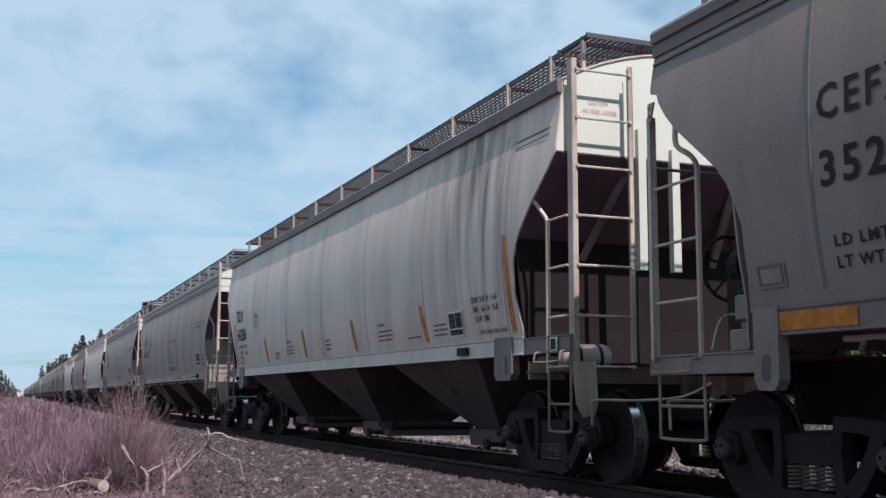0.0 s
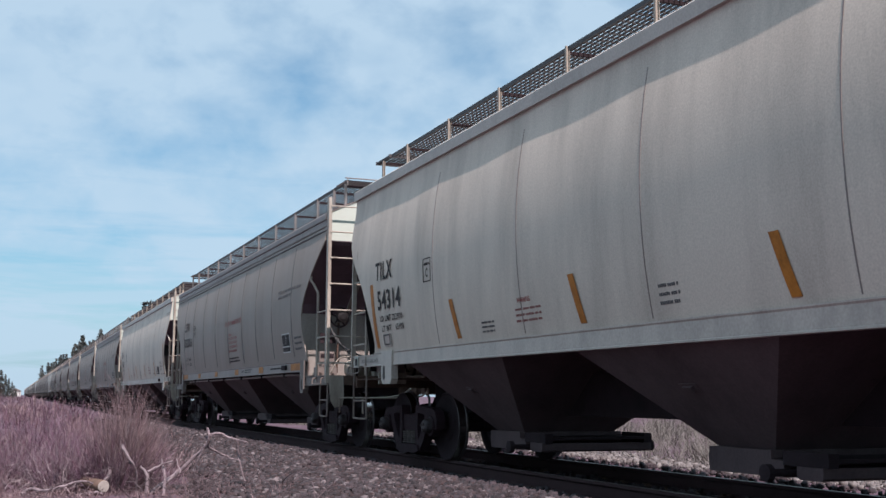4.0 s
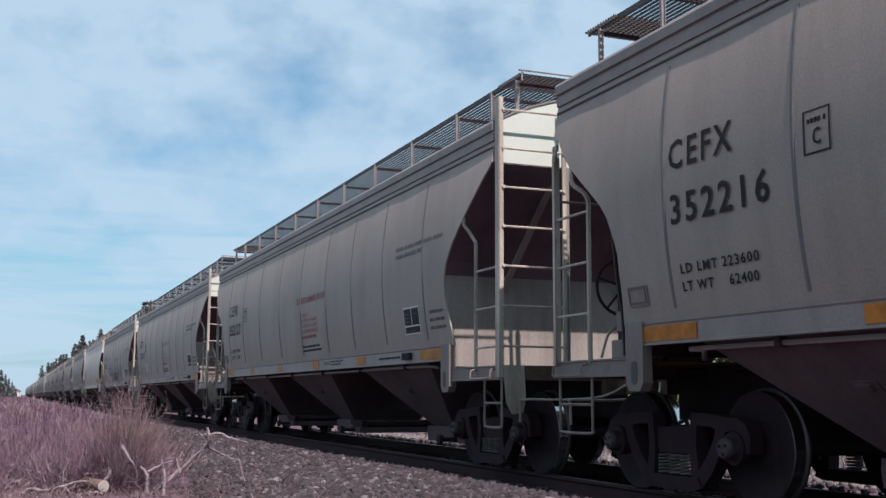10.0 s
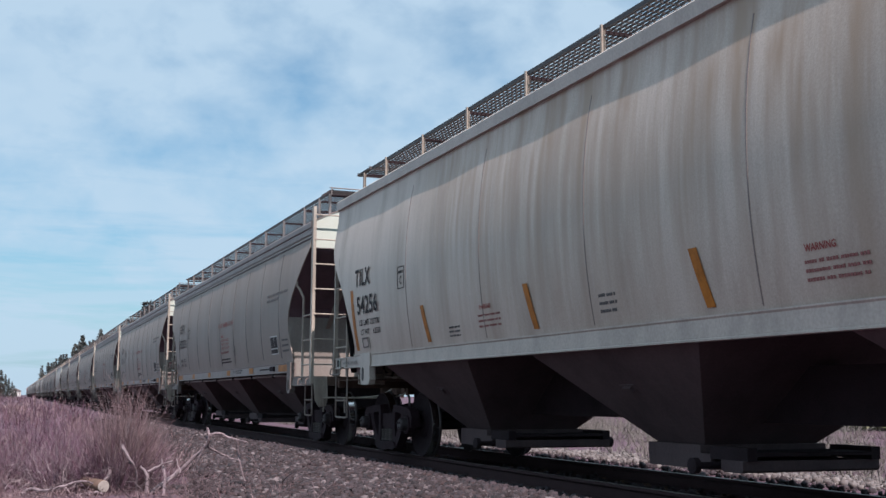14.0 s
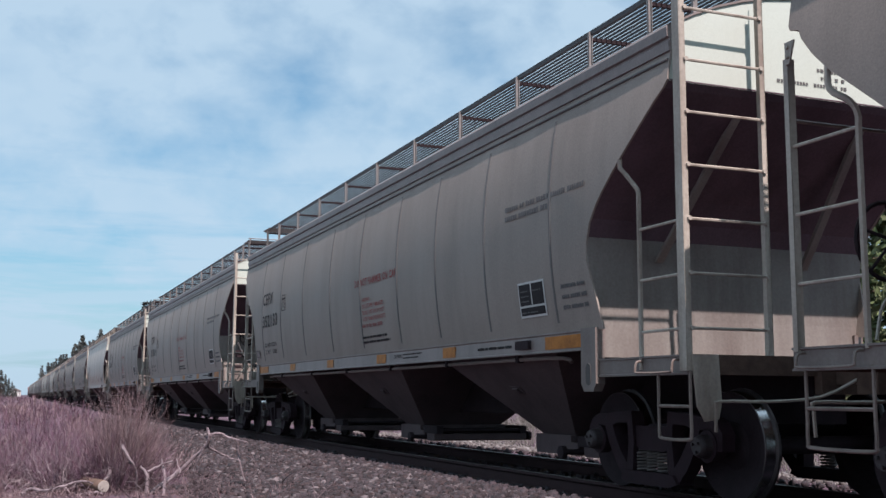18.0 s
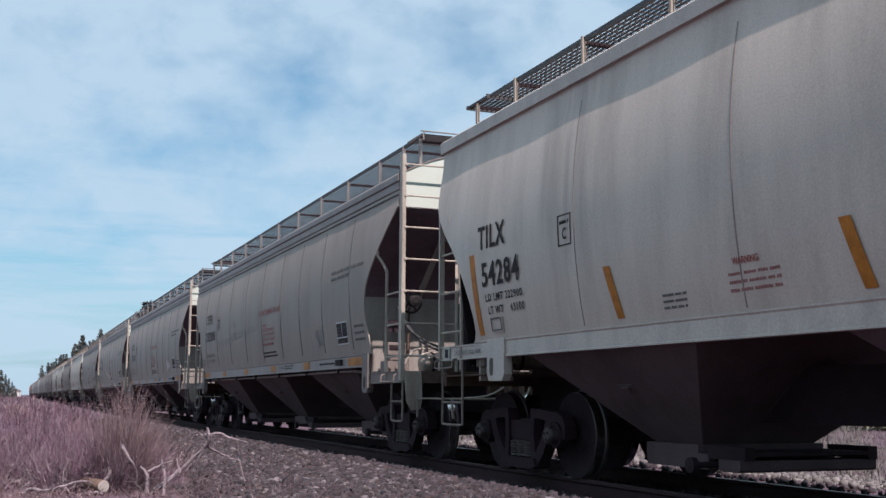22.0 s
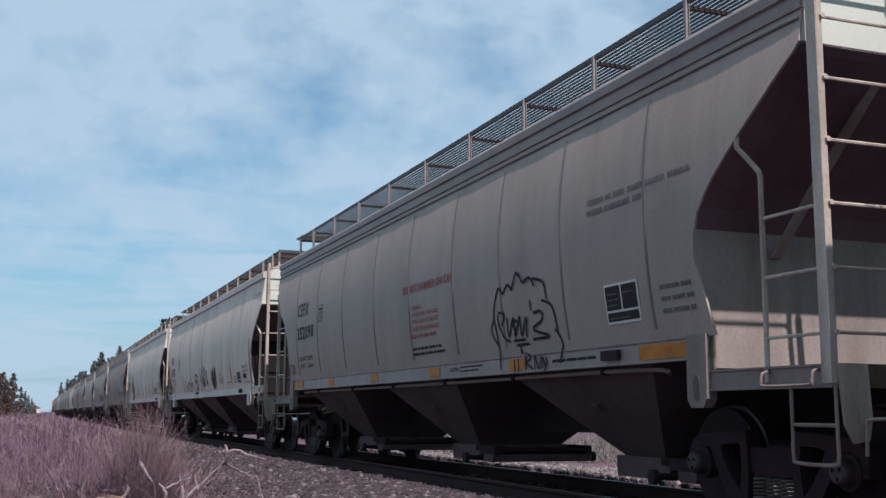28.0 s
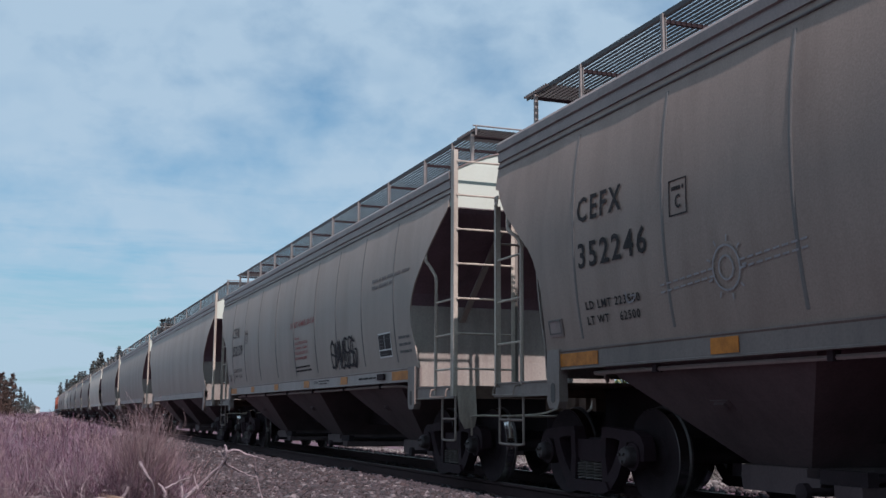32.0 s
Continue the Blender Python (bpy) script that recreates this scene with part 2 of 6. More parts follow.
# ---- mesh helpers ----
def box(bm, x0, x1, y0, y1, z0, z1):
    v = [bm.verts.new((x, y, z)) for x in (x0, x1) for y in (y0, y1) for z in (z0, z1)]
    for f in ((0, 1, 3, 2), (4, 6, 7, 5), (0, 4, 5, 1), (2, 3, 7, 6), (0, 2, 6, 4), (1, 5, 7, 3)):
        bm.faces.new([v[i] for i in f])


def tube(bm, points, r, seg=6, close=True):
    """A round bar through the points; r is one radius or one a point."""
    pts = [Vector(p) for p in points]
    rs = r if isinstance(r, (list, tuple)) else [r] * len(pts)
    rings = []
    up = None
    for i, p in enumerate(pts):
        d = (pts[min(i + 1, len(pts) - 1)] - pts[max(i - 1, 0)]).normalized()
        if up is None:
            up = d.orthogonal().normalized()
        up = (up - d * up.dot(d)).normalized()
        side = d.cross(up)
        rings.append([bm.verts.new(p + (up * math.cos(a) + side * math.sin(a)) * rs[i]) for a in [k * math.tau / seg for k in range(seg)]])
    for a, b in zip(rings, rings[1:]):
        for k in range(seg):
            bm.faces.new((a[k], a[(k + 1) % seg], b[(k + 1) % seg], b[k]))
    if close and seg > 2:
        bm.faces.new(rings[0][::-1])
        bm.faces.new(rings[-1])


def sheet(bm, rows, thick):
    """A plate through rows of points, thickened along thick (a vector)."""
    front = [[bm.verts.new(p) for p in r] for r in rows]
    behind = [[bm.verts.new(Vector(p) + Vector(thick)) for p in r] for r in rows]
    for g, flip in ((front, False), (behind, True)):
        for a, b in zip(g, g[1:]):
            for i in range(len(a) - 1):
                q = (a[i], a[i + 1], b[i + 1], b[i])
                bm.faces.new(q[::-1] if flip else q)
    n = len(rows[0]) - 1
    for j in range(len(rows) - 1):
        for i in (0, n):
            bm.faces.new((front[j][i], front[j + 1][i], behind[j + 1][i], behind[j][i]))
    for j in (0, len(rows) - 1):
        for i in range(n):
            bm.faces.new((front[j][i], front[j][i + 1], behind[j][i + 1], behind[j][i]))


def prism(bm, outline, axis, a, b):
    """The outline (pairs) drawn out from a to b along the axis x, y or z."""
    def at(p, s):
        return {"x": (s, p[0], p[1]), "y": (p[0], s, p[1]), "z": (p[0], p[1], s)}[axis]
    lo = [bm.verts.new(at(p, a)) for p in outline]
    hi = [bm.verts.new(at(p, b)) for p in outline]
    n = len(outline)
    for i in range(n):
        bm.faces.new((lo[i], lo[(i + 1) % n], hi[(i + 1) % n], hi[i]))
    bm.faces.new(lo[::-1])
    bm.faces.new(hi)


def lathe(bm, profile, axis, centre, seg=24):
    """A ring shape: profile of (along the axis, radius) turned about it."""
    c = Vector(centre)
    rings = []
    for s, r in profile:
        ring = []
        for k in range(seg):
            a = k * math.tau / seg
            off = {"x": (s, r * math.cos(a), r * math.sin(a)), "y": (r * math.cos(a), s, r * math.sin(a)), "z": (r * math.cos(a), r * math.sin(a), s)}[axis]
            ring.append(bm.verts.new(c + Vector(off)))
        rings.append(ring)
    for a, b in zip(rings, rings[1:]):
        for k in range(seg):
            bm.faces.new((a[k], a[(k + 1) % seg], b[(k + 1) % seg], b[k]))
    bm.faces.new(rings[0][::-1])
    bm.faces.new(rings[-1])


def finish(bm, name, material, smooth=False):
    bmesh.ops.recalc_face_normals(bm, faces=bm.faces)
    me = bpy.data.meshes.new(name)
    bm.to_mesh(me)
    bm.free()
    for m in material if isinstance(material, (list, tuple)) else [material]:
        me.materials.append(m)
    if smooth:
        me.polygons.foreach_set("use_smooth", [True] * len(me.polygons))
        me.set_sharp_from_angle(angle=radians(38))
    return me


def part(name, bm, material, parent, label="", smooth=False):
    """Links a bmesh (or a made mesh) as one mesh object under its thing."""
    me = bm if isinstance(bm, bpy.types.Mesh) else finish(bm, name, material, smooth)
    ob = new(name, me)
    ob.parent = parent
    if label:
        ob["label"] = label
    return ob


def thing(name, m, label, category, group="", kind=""):
    ob = new(name)
    ob.empty_display_size = 0.3
    ob.matrix_basis = m
    return tagged(ob, label, category, group, kind)


# ---- track and ground ----
TRACK = 6.53
RAIL = -0.17


def heading(y):
    """The line bends gently to the right between 18 and 62 m ahead: its slope dx/dy at y."""
    u = min(1.0, max(0.0, (y - 18) / 44))
    return 0.0135 * u * u * (3 - 2 * u)


BEND = [0.0]
for _i in range(700):
    BEND.append(BEND[-1] + heading(_i + 0.5))


def centre(y):
    """x of the track's middle at y."""
    if y <= 0:
        return TRACK
    i = min(int(y), 699)
    return TRACK + BEND[i] + (BEND[i + 1] - BEND[i]) * (y - i)


def ground_height(x, y):
    """Track bed, ballast shoulder, lineside flat."""
    d = abs(x - centre(y))
    z = float(np.interp(d, (1.25, 1.55, 2.2, 2.6, 4.6), (-0.37, -0.26, -0.26, -0.30, -0.41)))
    if x > TRACK and d > 4.6:
        z += min(d - 4.6, 30) * 0.03
    if d > 2.4:
        w = min(1.0, (d - 2.4) / 2)
        if x < TRACK:
            z += 0.5 * w * min(1.0, max(0.0, (y - 25) / 90))
        z += w * (0.07 * noise.noise((x * 0.45, y * 0.45, 0)) + 0.03 * noise.noise((x * 1.7, y * 1.7, 3)))
    return z


def axis_steps(stops):
    out = []
    for a, b, n in stops:
        out += [a + (b - a) * i / n for i in range(n)]
    return out + [stops[-1][1]]


def build_ground():
    xs = axis_steps([(-3000, -300, 8), (-300, -40, 12), (-40, -10, 12), (-10, 16, 90), (16, 60, 14), (60, 400, 10), (400, 3000, 8)])
    ys = axis_steps([(-3000, -200, 6), (-200, -10, 10), (-10, 40, 130), (40, 120, 30), (120, 600, 16), (600, 4000, 8)])
    bm = bmesh.new()
    grid = [[bm.verts.new((x, y, ground_height(x, y))) for x in xs] for y in ys]
    for a, b in zip(grid, grid[1:]):
        for i in range(len(xs) - 1):
            bm.faces.new((a[i], a[i + 1], b[i + 1], b[i]))
    me = finish(bm, "ground", SOIL, True)
    return tagged(new("ground", me), "dry brown lineside soil beside the railway track", "ground", kind="structure")


build_ground()


track = thing("railway_track", pose(0, 0, RAIL), "railway track with worn rails on dark timber sleepers", "railway track", kind="structure")


def build_rail(side):
    bm = bmesh.new()
    half = [(0.036, 0.0), (0.037, -0.03), (0.03, -0.038), (0.009, -0.05), (0.009, -0.145), (0.07, -0.165), (0.07, -0.178)]
    outline = [(-a, b) for a, b in half[::-1]] + [(a, b) for a, b in half]
    ys = axis_steps([(-160, 16, 4), (16, 64, 12), (64, 680, 4)])
    rings = [[bm.verts.new((centre(y) + side * 0.7525 + a, y, b)) for a, b in outline] for y in ys]
    for a, b in zip(rings, rings[1:]):
        for k in range(len(outline)):
            bm.faces.new((a[k], a[(k + 1) % len(outline)], b[(k + 1) % len(outline)], b[k]))
    me = finish(bm, "rail", [RAIL_RUST, RAIL_HEAD])
    for p in me.polygons:
        if p.normal.z > 0.9 and p.center.z > -0.01:
            p.material_index = 1
    part("rail", me, None, track, "rust-brown steel rail with a polished head")


for s in (-1, 1):
    build_rail(s)


def build_sleepers():
    bm = bmesh.new()
    box(bm, -1.3, 1.3, -0.115, 0.115, -0.30, -0.182)
    bmesh.ops.bevel(bm, geom=bm.edges[:], offset=0.012, segments=1, affect="EDGES")
    me = finish(bm, "sleeper", TIE)
    bm = bmesh.new()
    box(bm, -0.16, 0.16, -0.09, 0.09, -0.182, -0.172)
    for x in (-0.12, 0.12):
        for y in (-0.05, 0.05):
            box(bm, x - 0.02, x + 0.02, y - 0.018, y + 0.018, -0.172, -0.15)
    plate = finish(bm, "tie_plate", RUST)
    r = random.Random(2)
    for i in range(150):
        y = 1.0 + i * 0.52
        ob = part("sleeper", me, None, track)
        ob.matrix_basis = pose(centre(y) + r.uniform(-0.04, 0.04), y + r.uniform(-0.02, 0.02), 0, 0, 0, r.uniform(-0.8, 0.8))
        if i < 60:
            for s in (-1, 1):
                p = part("tie_plate", plate, None, ob)
                p.location = (s * 0.7525, 0, 0)


build_sleepers()

# ---- the train ----
HALF = 8.35
# how far each end of the side is cut back, by height: (style, end) with end -1 near, 1 far
CUT = {("grey", -1): [(1.30, 1.16), (1.57, 1.21), (1.93, 1.31), (2.15, 1.28), (2.31, 1.20), (2.50, 1.01), (2.69, 0.77), (2.95, 0.42), (3.12, 0.21), (3.24, 0.05), (3.30, 0.0)],
       ("grey", 1): [(1.30, 1.18), (1.57, 1.22), (1.93, 1.22), (2.22, 1.12), (2.42, 0.95), (2.56, 0.77), (2.72, 0.57), (2.85, 0.40), (2.99, 0.26), (3.12, 0.15), (3.20, 0.11), (3.22, 0.02), (3.26, 0.0)],
       ("white", -1): [(1.30, 0.83), (1.49, 0.84), (1.74, 0.92), (2.09, 0.89), (2.33, 0.79), (2.69, 0.42), (2.97, 0.10), (3.10, 0.0)],
       ("white", 1): [(1.30, 0.98), (1.47, 1.08), (1.82, 0.97), (2.21, 0.73), (2.42, 0.54), (2.61, 0.32), (2.78, 0.14), (2.95, 0.03), (3.04, 0.0)]}


def cut_at(style, z, k):
    c = CUT[(style, k)]
    return float(np.interp(z, [p[0] for p in c], [p[1] for p in c]))


END_ROOM = {("grey", -1): 1.25, ("grey", 1): 1.25, ("white", -1): 0.83, ("white", 1): 1.0}


def half_width(z):
    return 1.50 + 0.125 * max(0.0, 1 - ((z - 2.42) / 1.16) ** 2)


def levels(style):
    top = 3.56 if style == "grey" else 3.74
    base = [1.30, 1.42, 1.57, 1.75, 1.93, 2.1, 2.27, 2.4, 2.51, 2.66, 2.82, 2.94, 2.99, 3.05, 3.12, 3.16, 3.20, 3.222, 3.24, 3.26, 3.30, 3.32, 3.36, 3.5, top]
    return base


def side_sheet(style, s):
    bm = bmesh.new()
    rows = []
    for z in levels(style):
        near, far = HALF - cut_at(style, z, -1), HALF - cut_at(style, z, 1)
        n = 72
        row = []
        for i in range(n + 1):
            y = -near + (near + far) * i / n
            pitch = 1.6 if style == "grey" else 2.4
            swell = math.sin(math.pi * (y / pitch)) ** 2 * math.sin(math.pi * min(1, max(0, (z - 1.3) / 2.2))) ** 0.5
            row.append((s * (half_width(z) - 0.010 * swell), y, z))
        rows.append(row)
    sheet(bm, rows, (-s * 0.02, 0, 0))
    return finish(bm, "side_sheet", GREY if style == "grey" else WHITE, True)


def roof_sheet(style):
    bm = bmesh.new()
    z0 = 3.78 if style == "grey" else 3.84
    rows = []
    for i in range(13):
        u = i / 6 - 1
        rows.append([(u * 1.52, y, z0 + 0.42 * (1 - u * u)) for y in (-HALF, 0, HALF)])
    sheet(bm, rows, (0, 0, -0.02))
    return finish(bm, "roof_sheet", GREY_TRIM if style == "grey" else WHITE_TRIM, True)


def fascia(style, s):
    bm = bmesh.new()
    if style == "grey":
        prism(bm, [(s * 1.50, 3.55), (s * 1.525, 3.55), (s * 1.53, 3.63), (s * 1.515, 3.64), (s * 1.515, 3.66), (s * 1.54, 3.67),
                   (s * 1.545, 3.75), (s * 1.53, 3.78), (s * 1.49, 3.78)], "y", -HALF, HALF)
    else:
        prism(bm, [(s * 1.49, 3.70), (s * 1.545, 3.70), (s * 1.55, 3.83), (s * 1.53, 3.85), (s * 1.49, 3.85)], "y", -HALF - 0.02, HALF + 0.02)
    return finish(bm, "top_chord", GREY_TRIM if style == "grey" else WHITE_TRIM)


def side_sill(style, s):
    bm = bmesh.new()
    near, far = HALF - END_ROOM[(style, -1)], HALF - END_ROOM[(style, 1)]
    prism(bm, [(s * 1.44, 1.12), (s * 1.53, 1.12), (s * 1.53, 1.135), (s * 1.52, 1.14), (s * 1.52, 1.285), (s * 1.53, 1.30), (s * 1.53, 1.312), (s * 1.44, 1.312)], "y", -near, far)
    return finish(bm, "side_sill", GREY_TRIM if style == "grey" else WHITE_TRIM)


def end_panel(style, k):
    """The upright top of the car's end, from the slope sheet up to the arched roof."""
    bm = bmesh.new()
    z0, zr = (3.295, 3.78) if style == "grey" else (3.095, 3.84)
    y = k * (HALF - 0.015)
    rise = [z0 + (zr - 0.06 - z0) * i / 3 for i in range(4)]
    outline = [(-half_width(z) + 0.012, z) for z in rise[::-1]] + [(half_width(z) - 0.012, z) for z in rise] + [(1.51 * (1 - i / 6), zr + 0.40 * (1 - (1 - i / 6) ** 2)) for i in range(13)]
    prism(bm, outline, "y", y, y - k * 0.03)
    return finish(bm, "end_panel", END_PAINT)


def end_slope(style, k):
    bm = bmesh.new()
    rows = []
    for z, e in [(3.31 if style == "grey" else 3.11, 0.0)] + [c for c in CUT[(style, k)] if c[0] >= 2.1][::-1]:
        y = k * (HALF - e - 0.012)
        rows.append([(half_width(z) * u * 0.992, y, z) for u in (-1, -0.5, 0, 0.5, 1)])
    sheet(bm, rows, (0, -k * 0.02, 0.01))
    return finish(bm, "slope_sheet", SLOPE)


def end_bulkhead(style, k):
    bm = bmesh.new()
    z1 = min(c[0] for c in CUT[(style, k)] if c[0] >= 2.1)
    y = k * (HALF - cut_at(style, z1, k) - 0.01)
    rows = [[(half_width(z) * u * 0.99, y + k * (0.02 if z < 1.2 else 0), z) for u in (-1, -0.6, 0, 0.6, 1)] for z in (z1, 2.0, 1.7, 1.4, 1.05)]
    sheet(bm, rows, (0, -k * 0.02, 0))
    return finish(bm, "end_bulkhead", BULKHEAD if style == "grey" else BULKHEAD_SHADED)


def hopper_bay(y0):
    """One of three funnels under the car."""
    bm = bmesh.new()
    rows = [(2.12, 1.45, 1.76), (1.49, 1.44, 1.13), (0.38, 0.62, 0.27)]
    rings = []
    for hy, hx, z in rows:
        rings.append([bm.verts.new((x * hx, y * hy, z)) for x, y in ((-1, -1), (1, -1), (1, 1), (-1, 1))])
    for a, b in zip(rings, rings[1:]):
        for i in range(4):
            bm.faces.new((a[i], a[(i + 1) % 4], b[(i + 1) % 4], b[i]))
    bm.faces.new(rings[-1])
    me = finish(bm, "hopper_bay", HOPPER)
    return me


def outlet_gate():
    bm = bmesh.new()
    prism(bm, [(-0.42, 0.27), (0.42, 0.27), (0.42, 0.22), (0.43, 0.19), (0.41, 0.06), (-0.56, 0.06), (-0.58, 0.19), (-0.42, 0.20)], "x", -0.70, 0.70)
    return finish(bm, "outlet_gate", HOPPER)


def slide_tray():
    """The tray in which a gate slides open, between two side rails."""
    bm = bmesh.new()
    prism(bm, [(-0.71, 0.16), (-0.61, 0.16), (-0.61, 0.20), (0.61, 0.20), (0.61, 0.16), (0.71, 0.16), (0.71, 0.27), (0.61, 0.27), (0.61, 0.23), (-0.61, 0.23), (-0.61, 0.27), (-0.71, 0.27)], "y", -1.10, -0.58)
    return finish(bm, "slide_tray", GRIME)


def pinion_housing():
    bm = bmesh.new()
    prism(bm, [(-1.06, 0.16), (-1.06, 0.08), (-1.03, 0.06), (-0.80, 0.06), (-0.76, 0.08), (-0.76, 0.16)], "x", -0.73, 0.73)
    return finish(bm, "pinion_housing", HOPPER)


def drive_shaft():
    """Cross shaft with a capstan head at each end."""
    bm = bmesh.new()
    lathe(bm, [(-0.98, 0.03), (-0.975, 0.07), (-0.92, 0.07), (-0.91, 0.03), (0.91, 0.03), (0.92, 0.07), (0.975, 0.07), (0.98, 0.03)], "x", (0, -0.68, 0.11), 10)
    return finish(bm, "drive_shaft", GRIME)


def vibrator_bracket():
    bm = bmesh.new()
    box(bm, -0.02, 0.02, -0.13, 0.13, -0.06, 0.05)
    box(bm, -0.045, -0.02, -0.07, 0.07, -0.03, 0.03)
    return finish(bm, "vibrator_bracket", HOPPER)


def center_sill():
    bm = bmesh.new()
    box(bm, -0.17, 0.17, -8.35, 8.35, 0.47, 0.96)
    return finish(bm, "center_sill", GRIME)


def side_frame():
    """Cast truck side frame, drawn in its own plane: y along the track, z up."""
    bm = bmesh.new()
    x0, x1 = -0.065, 0.065
    for k in (-1, 1):
        prism(bm, [(k * 1.08, 0.42), (k * 1.09, 0.56), (k * 1.03, 0.65), (k * 0.92, 0.70), (k * 0.76, 0.70), (k * 0.66, 0.64), (k * 0.66, 0.52), (k * 0.74, 0.58), (k * 0.90, 0.60), (k * 1.0, 0.55), (k * 1.02, 0.42)], "x", x0, x1)
        prism(bm, [(k * 0.78, 0.70), (k * 0.60, 0.72), (k * 0.30, 0.735), (k * 0.30, 0.63), (k * 0.56, 0.62), (k * 0.68, 0.59)], "x", x0, x1)
        prism(bm, [(k * 0.78, 0.60), (k * 0.72, 0.44), (k * 0.58, 0.24), (k * 0.45, 0.12), (k * 0.38, 0.14), (k * 0.38, 0.24), (k * 0.50, 0.36), (k * 0.60, 0.50), (k * 0.66, 0.64)], "x", x0, x1)
        prism(bm, [(k * 0.38, 0.70), (k * 0.29, 0.70), (k * 0.27, 0.45), (k * 0.29, 0.18), (k * 0.40, 0.18), (k * 0.36, 0.45)], "x", x0, x1)
        lathe(bm, [(-0.005, 0.10), (0.0, 0.135), (0.10, 0.135)], "x", (x0 - 0.015, k * 0.89, 0.457), 20)
    prism(bm, [(-0.46, 0.11), (-0.40, 0.19), (0.40, 0.19), (0.46, 0.11), (0.34, 0.075), (-0.34, 0.075)], "x", x0 - 0.03, x1 + 0.03)
    prism(bm, [(-0.28, 0.42), (-0.28, 0.60), (0.28, 0.60), (0.28, 0.42), (0.2, 0.38), (-0.2, 0.38)], "x", x0 + 0.03, x1)
    return finish(bm, "side_frame", FRAME)


def coil_spring():
    bm = bmesh.new()
    n = 66
    tube(bm, [(0.075 * math.cos(i * 0.6), 0.075 * math.sin(i * 0.6), 0.195 + 0.185 * i / n) for i in range(n + 1)], 0.0105, 4)
    return finish(bm, "coil_spring", SPRING, True)


def wheelset():
    bm = bmesh.new()
    for s in (-1, 1):
        prof = [(0.068, 0.10), (0.06, 0.16), (0.02, 0.20), (0.03, 0.36), (0.055, 0.40), (0.062, 0.450), (0.055, 0.457), (0.022, 0.459), (-0.018, 0.461), (-0.045, 0.463), (-0.052, 0.484), (-0.075, 0.484), (-0.078, 0.40), (-0.03, 0.36), (-0.03, 0.20), (-0.07, 0.16)]
        lathe(bm, [(s * a, r) for a, r in prof], "x", (s * 0.76, 0, 0), 40)
    lathe(bm, [(-1.08, 0.075), (-0.7, 0.08), (0.0, 0.075), (0.7, 0.08), (1.08, 0.075)], "x", (0, 0, 0), 16)
    me = finish(bm, "wheelset", [GRIME, TREAD, STEEL], True)
    for p in me.polygons:
        c = p.center
        if 0.45 < math.hypot(c.y, c.z):
            p.material_index = 2 if abs(abs(c.x) - 0.762) < 0.04 else 1
    return me


def bearing():
    bm = bmesh.new()
    lathe(bm, [(-0.085, 0.02), (-0.085, 0.07), (-0.07, 0.085), (-0.05, 0.095), (0.0, 0.10), (0.06, 0.115), (0.12, 0.13)], "x", (0, 0, 0), 18)
    for k in range(3):
        a = k * math.tau / 3 + 0.4
        tube(bm, [(-0.105, 0.045 * math.cos(a), 0.045 * math.sin(a)), (-0.08, 0.045 * math.cos(a), 0.045 * math.sin(a))], 0.014, 6)
    return finish(bm, "bearing", BEARING)


FRAME = mat("grimy_cast_frame", (0.0234, 0.01159, 0.01558), 0.8, spec=0.2, dark=0.5, scale=4, fine=60, bump=0.3, amount=0.7)
SPRING = mat("worn_spring_steel", (0.10, 0.085, 0.08), 0.6, spec=0.3, dark=0.5, scale=8, bump=0.2, amount=0.6)
BEARING = mat("bearing_cap", (0.0315, 0.02232, 0.02356), 0.6, 0.1, dark=0.5, scale=14, bump=0.2, amount=0.7)
MESH = {"side_frame": side_frame(), "spring": coil_spring(), "wheelset": wheelset(), "bearing": bearing(), "gate": outlet_gate(), "tray": slide_tray(), "pinion": pinion_housing(), "shaft": drive_shaft(), "bracket": vibrator_bracket(), "sill": center_sill(), "bay": hopper_bay(0)}
wheelsets = []


def add_truck(car, y):
    bm = bmesh.new()
    box(bm, -0.94, 0.94, -0.17, 0.17, 0.40, 0.62)
    lathe(bm, [(0.62, 0.18), (0.68, 0.18)], "z", (0, 0, 0), 16)
    truck = part("truck", bm, GRIME, car, "grimy cast-steel freight truck")
    truck.location = (0, y, RAIL)
    for s in (-1, 1):
        f = part("side_frame", MESH["side_frame"], None, truck)
        f.location = (s * 0.98, 0, 0)
        for y in (-0.17, 0.0, 0.17):
            if s < 0 or y == 0:
                part("coil_spring", MESH["spring"], None, truck).location = (s * 0.98, y, 0)
        for k in (-1, 1):
            b = part("bearing", MESH["bearing"], None, truck)
            b.matrix_basis = pose(s * 1.08, k * 0.89, 0.457, 0, 0, 0 if s < 0 else 180)
    for k in (-1, 1):
        w = part("wheelset", MESH["wheelset"], None, truck)
        w.matrix_parent_inverse = Matrix.Translation((0, k * 0.89, 0.457))
        wheelsets.append(w)


def tube_part(name, runs, r, material, car, label="", seg=6):
    bm = bmesh.new()
    for run in runs:
        tube(bm, run, r, seg)
    return part(name, bm, material, car, label, True)


def bent(points, steps=4):
    """Points of a smooth curve through the given ones."""
    p = [Vector(points[0])] + [Vector(q) for q in points] + [Vector(points[-1])]
    out = []
    for i in range(1, len(p) - 2):
        for k in range(steps):
            t = k / steps
            out.append(0.5 * (2 * p[i] + (p[i + 1] - p[i - 1]) * t + (2 * p[i - 1] - 5 * p[i] + 4 * p[i + 1] - p[i + 2]) * t * t
                              + (3 * p[i] - p[i - 1] - 3 * p[i + 1] + p[i + 2]) * t ** 3))
    return out + [p[-1]]


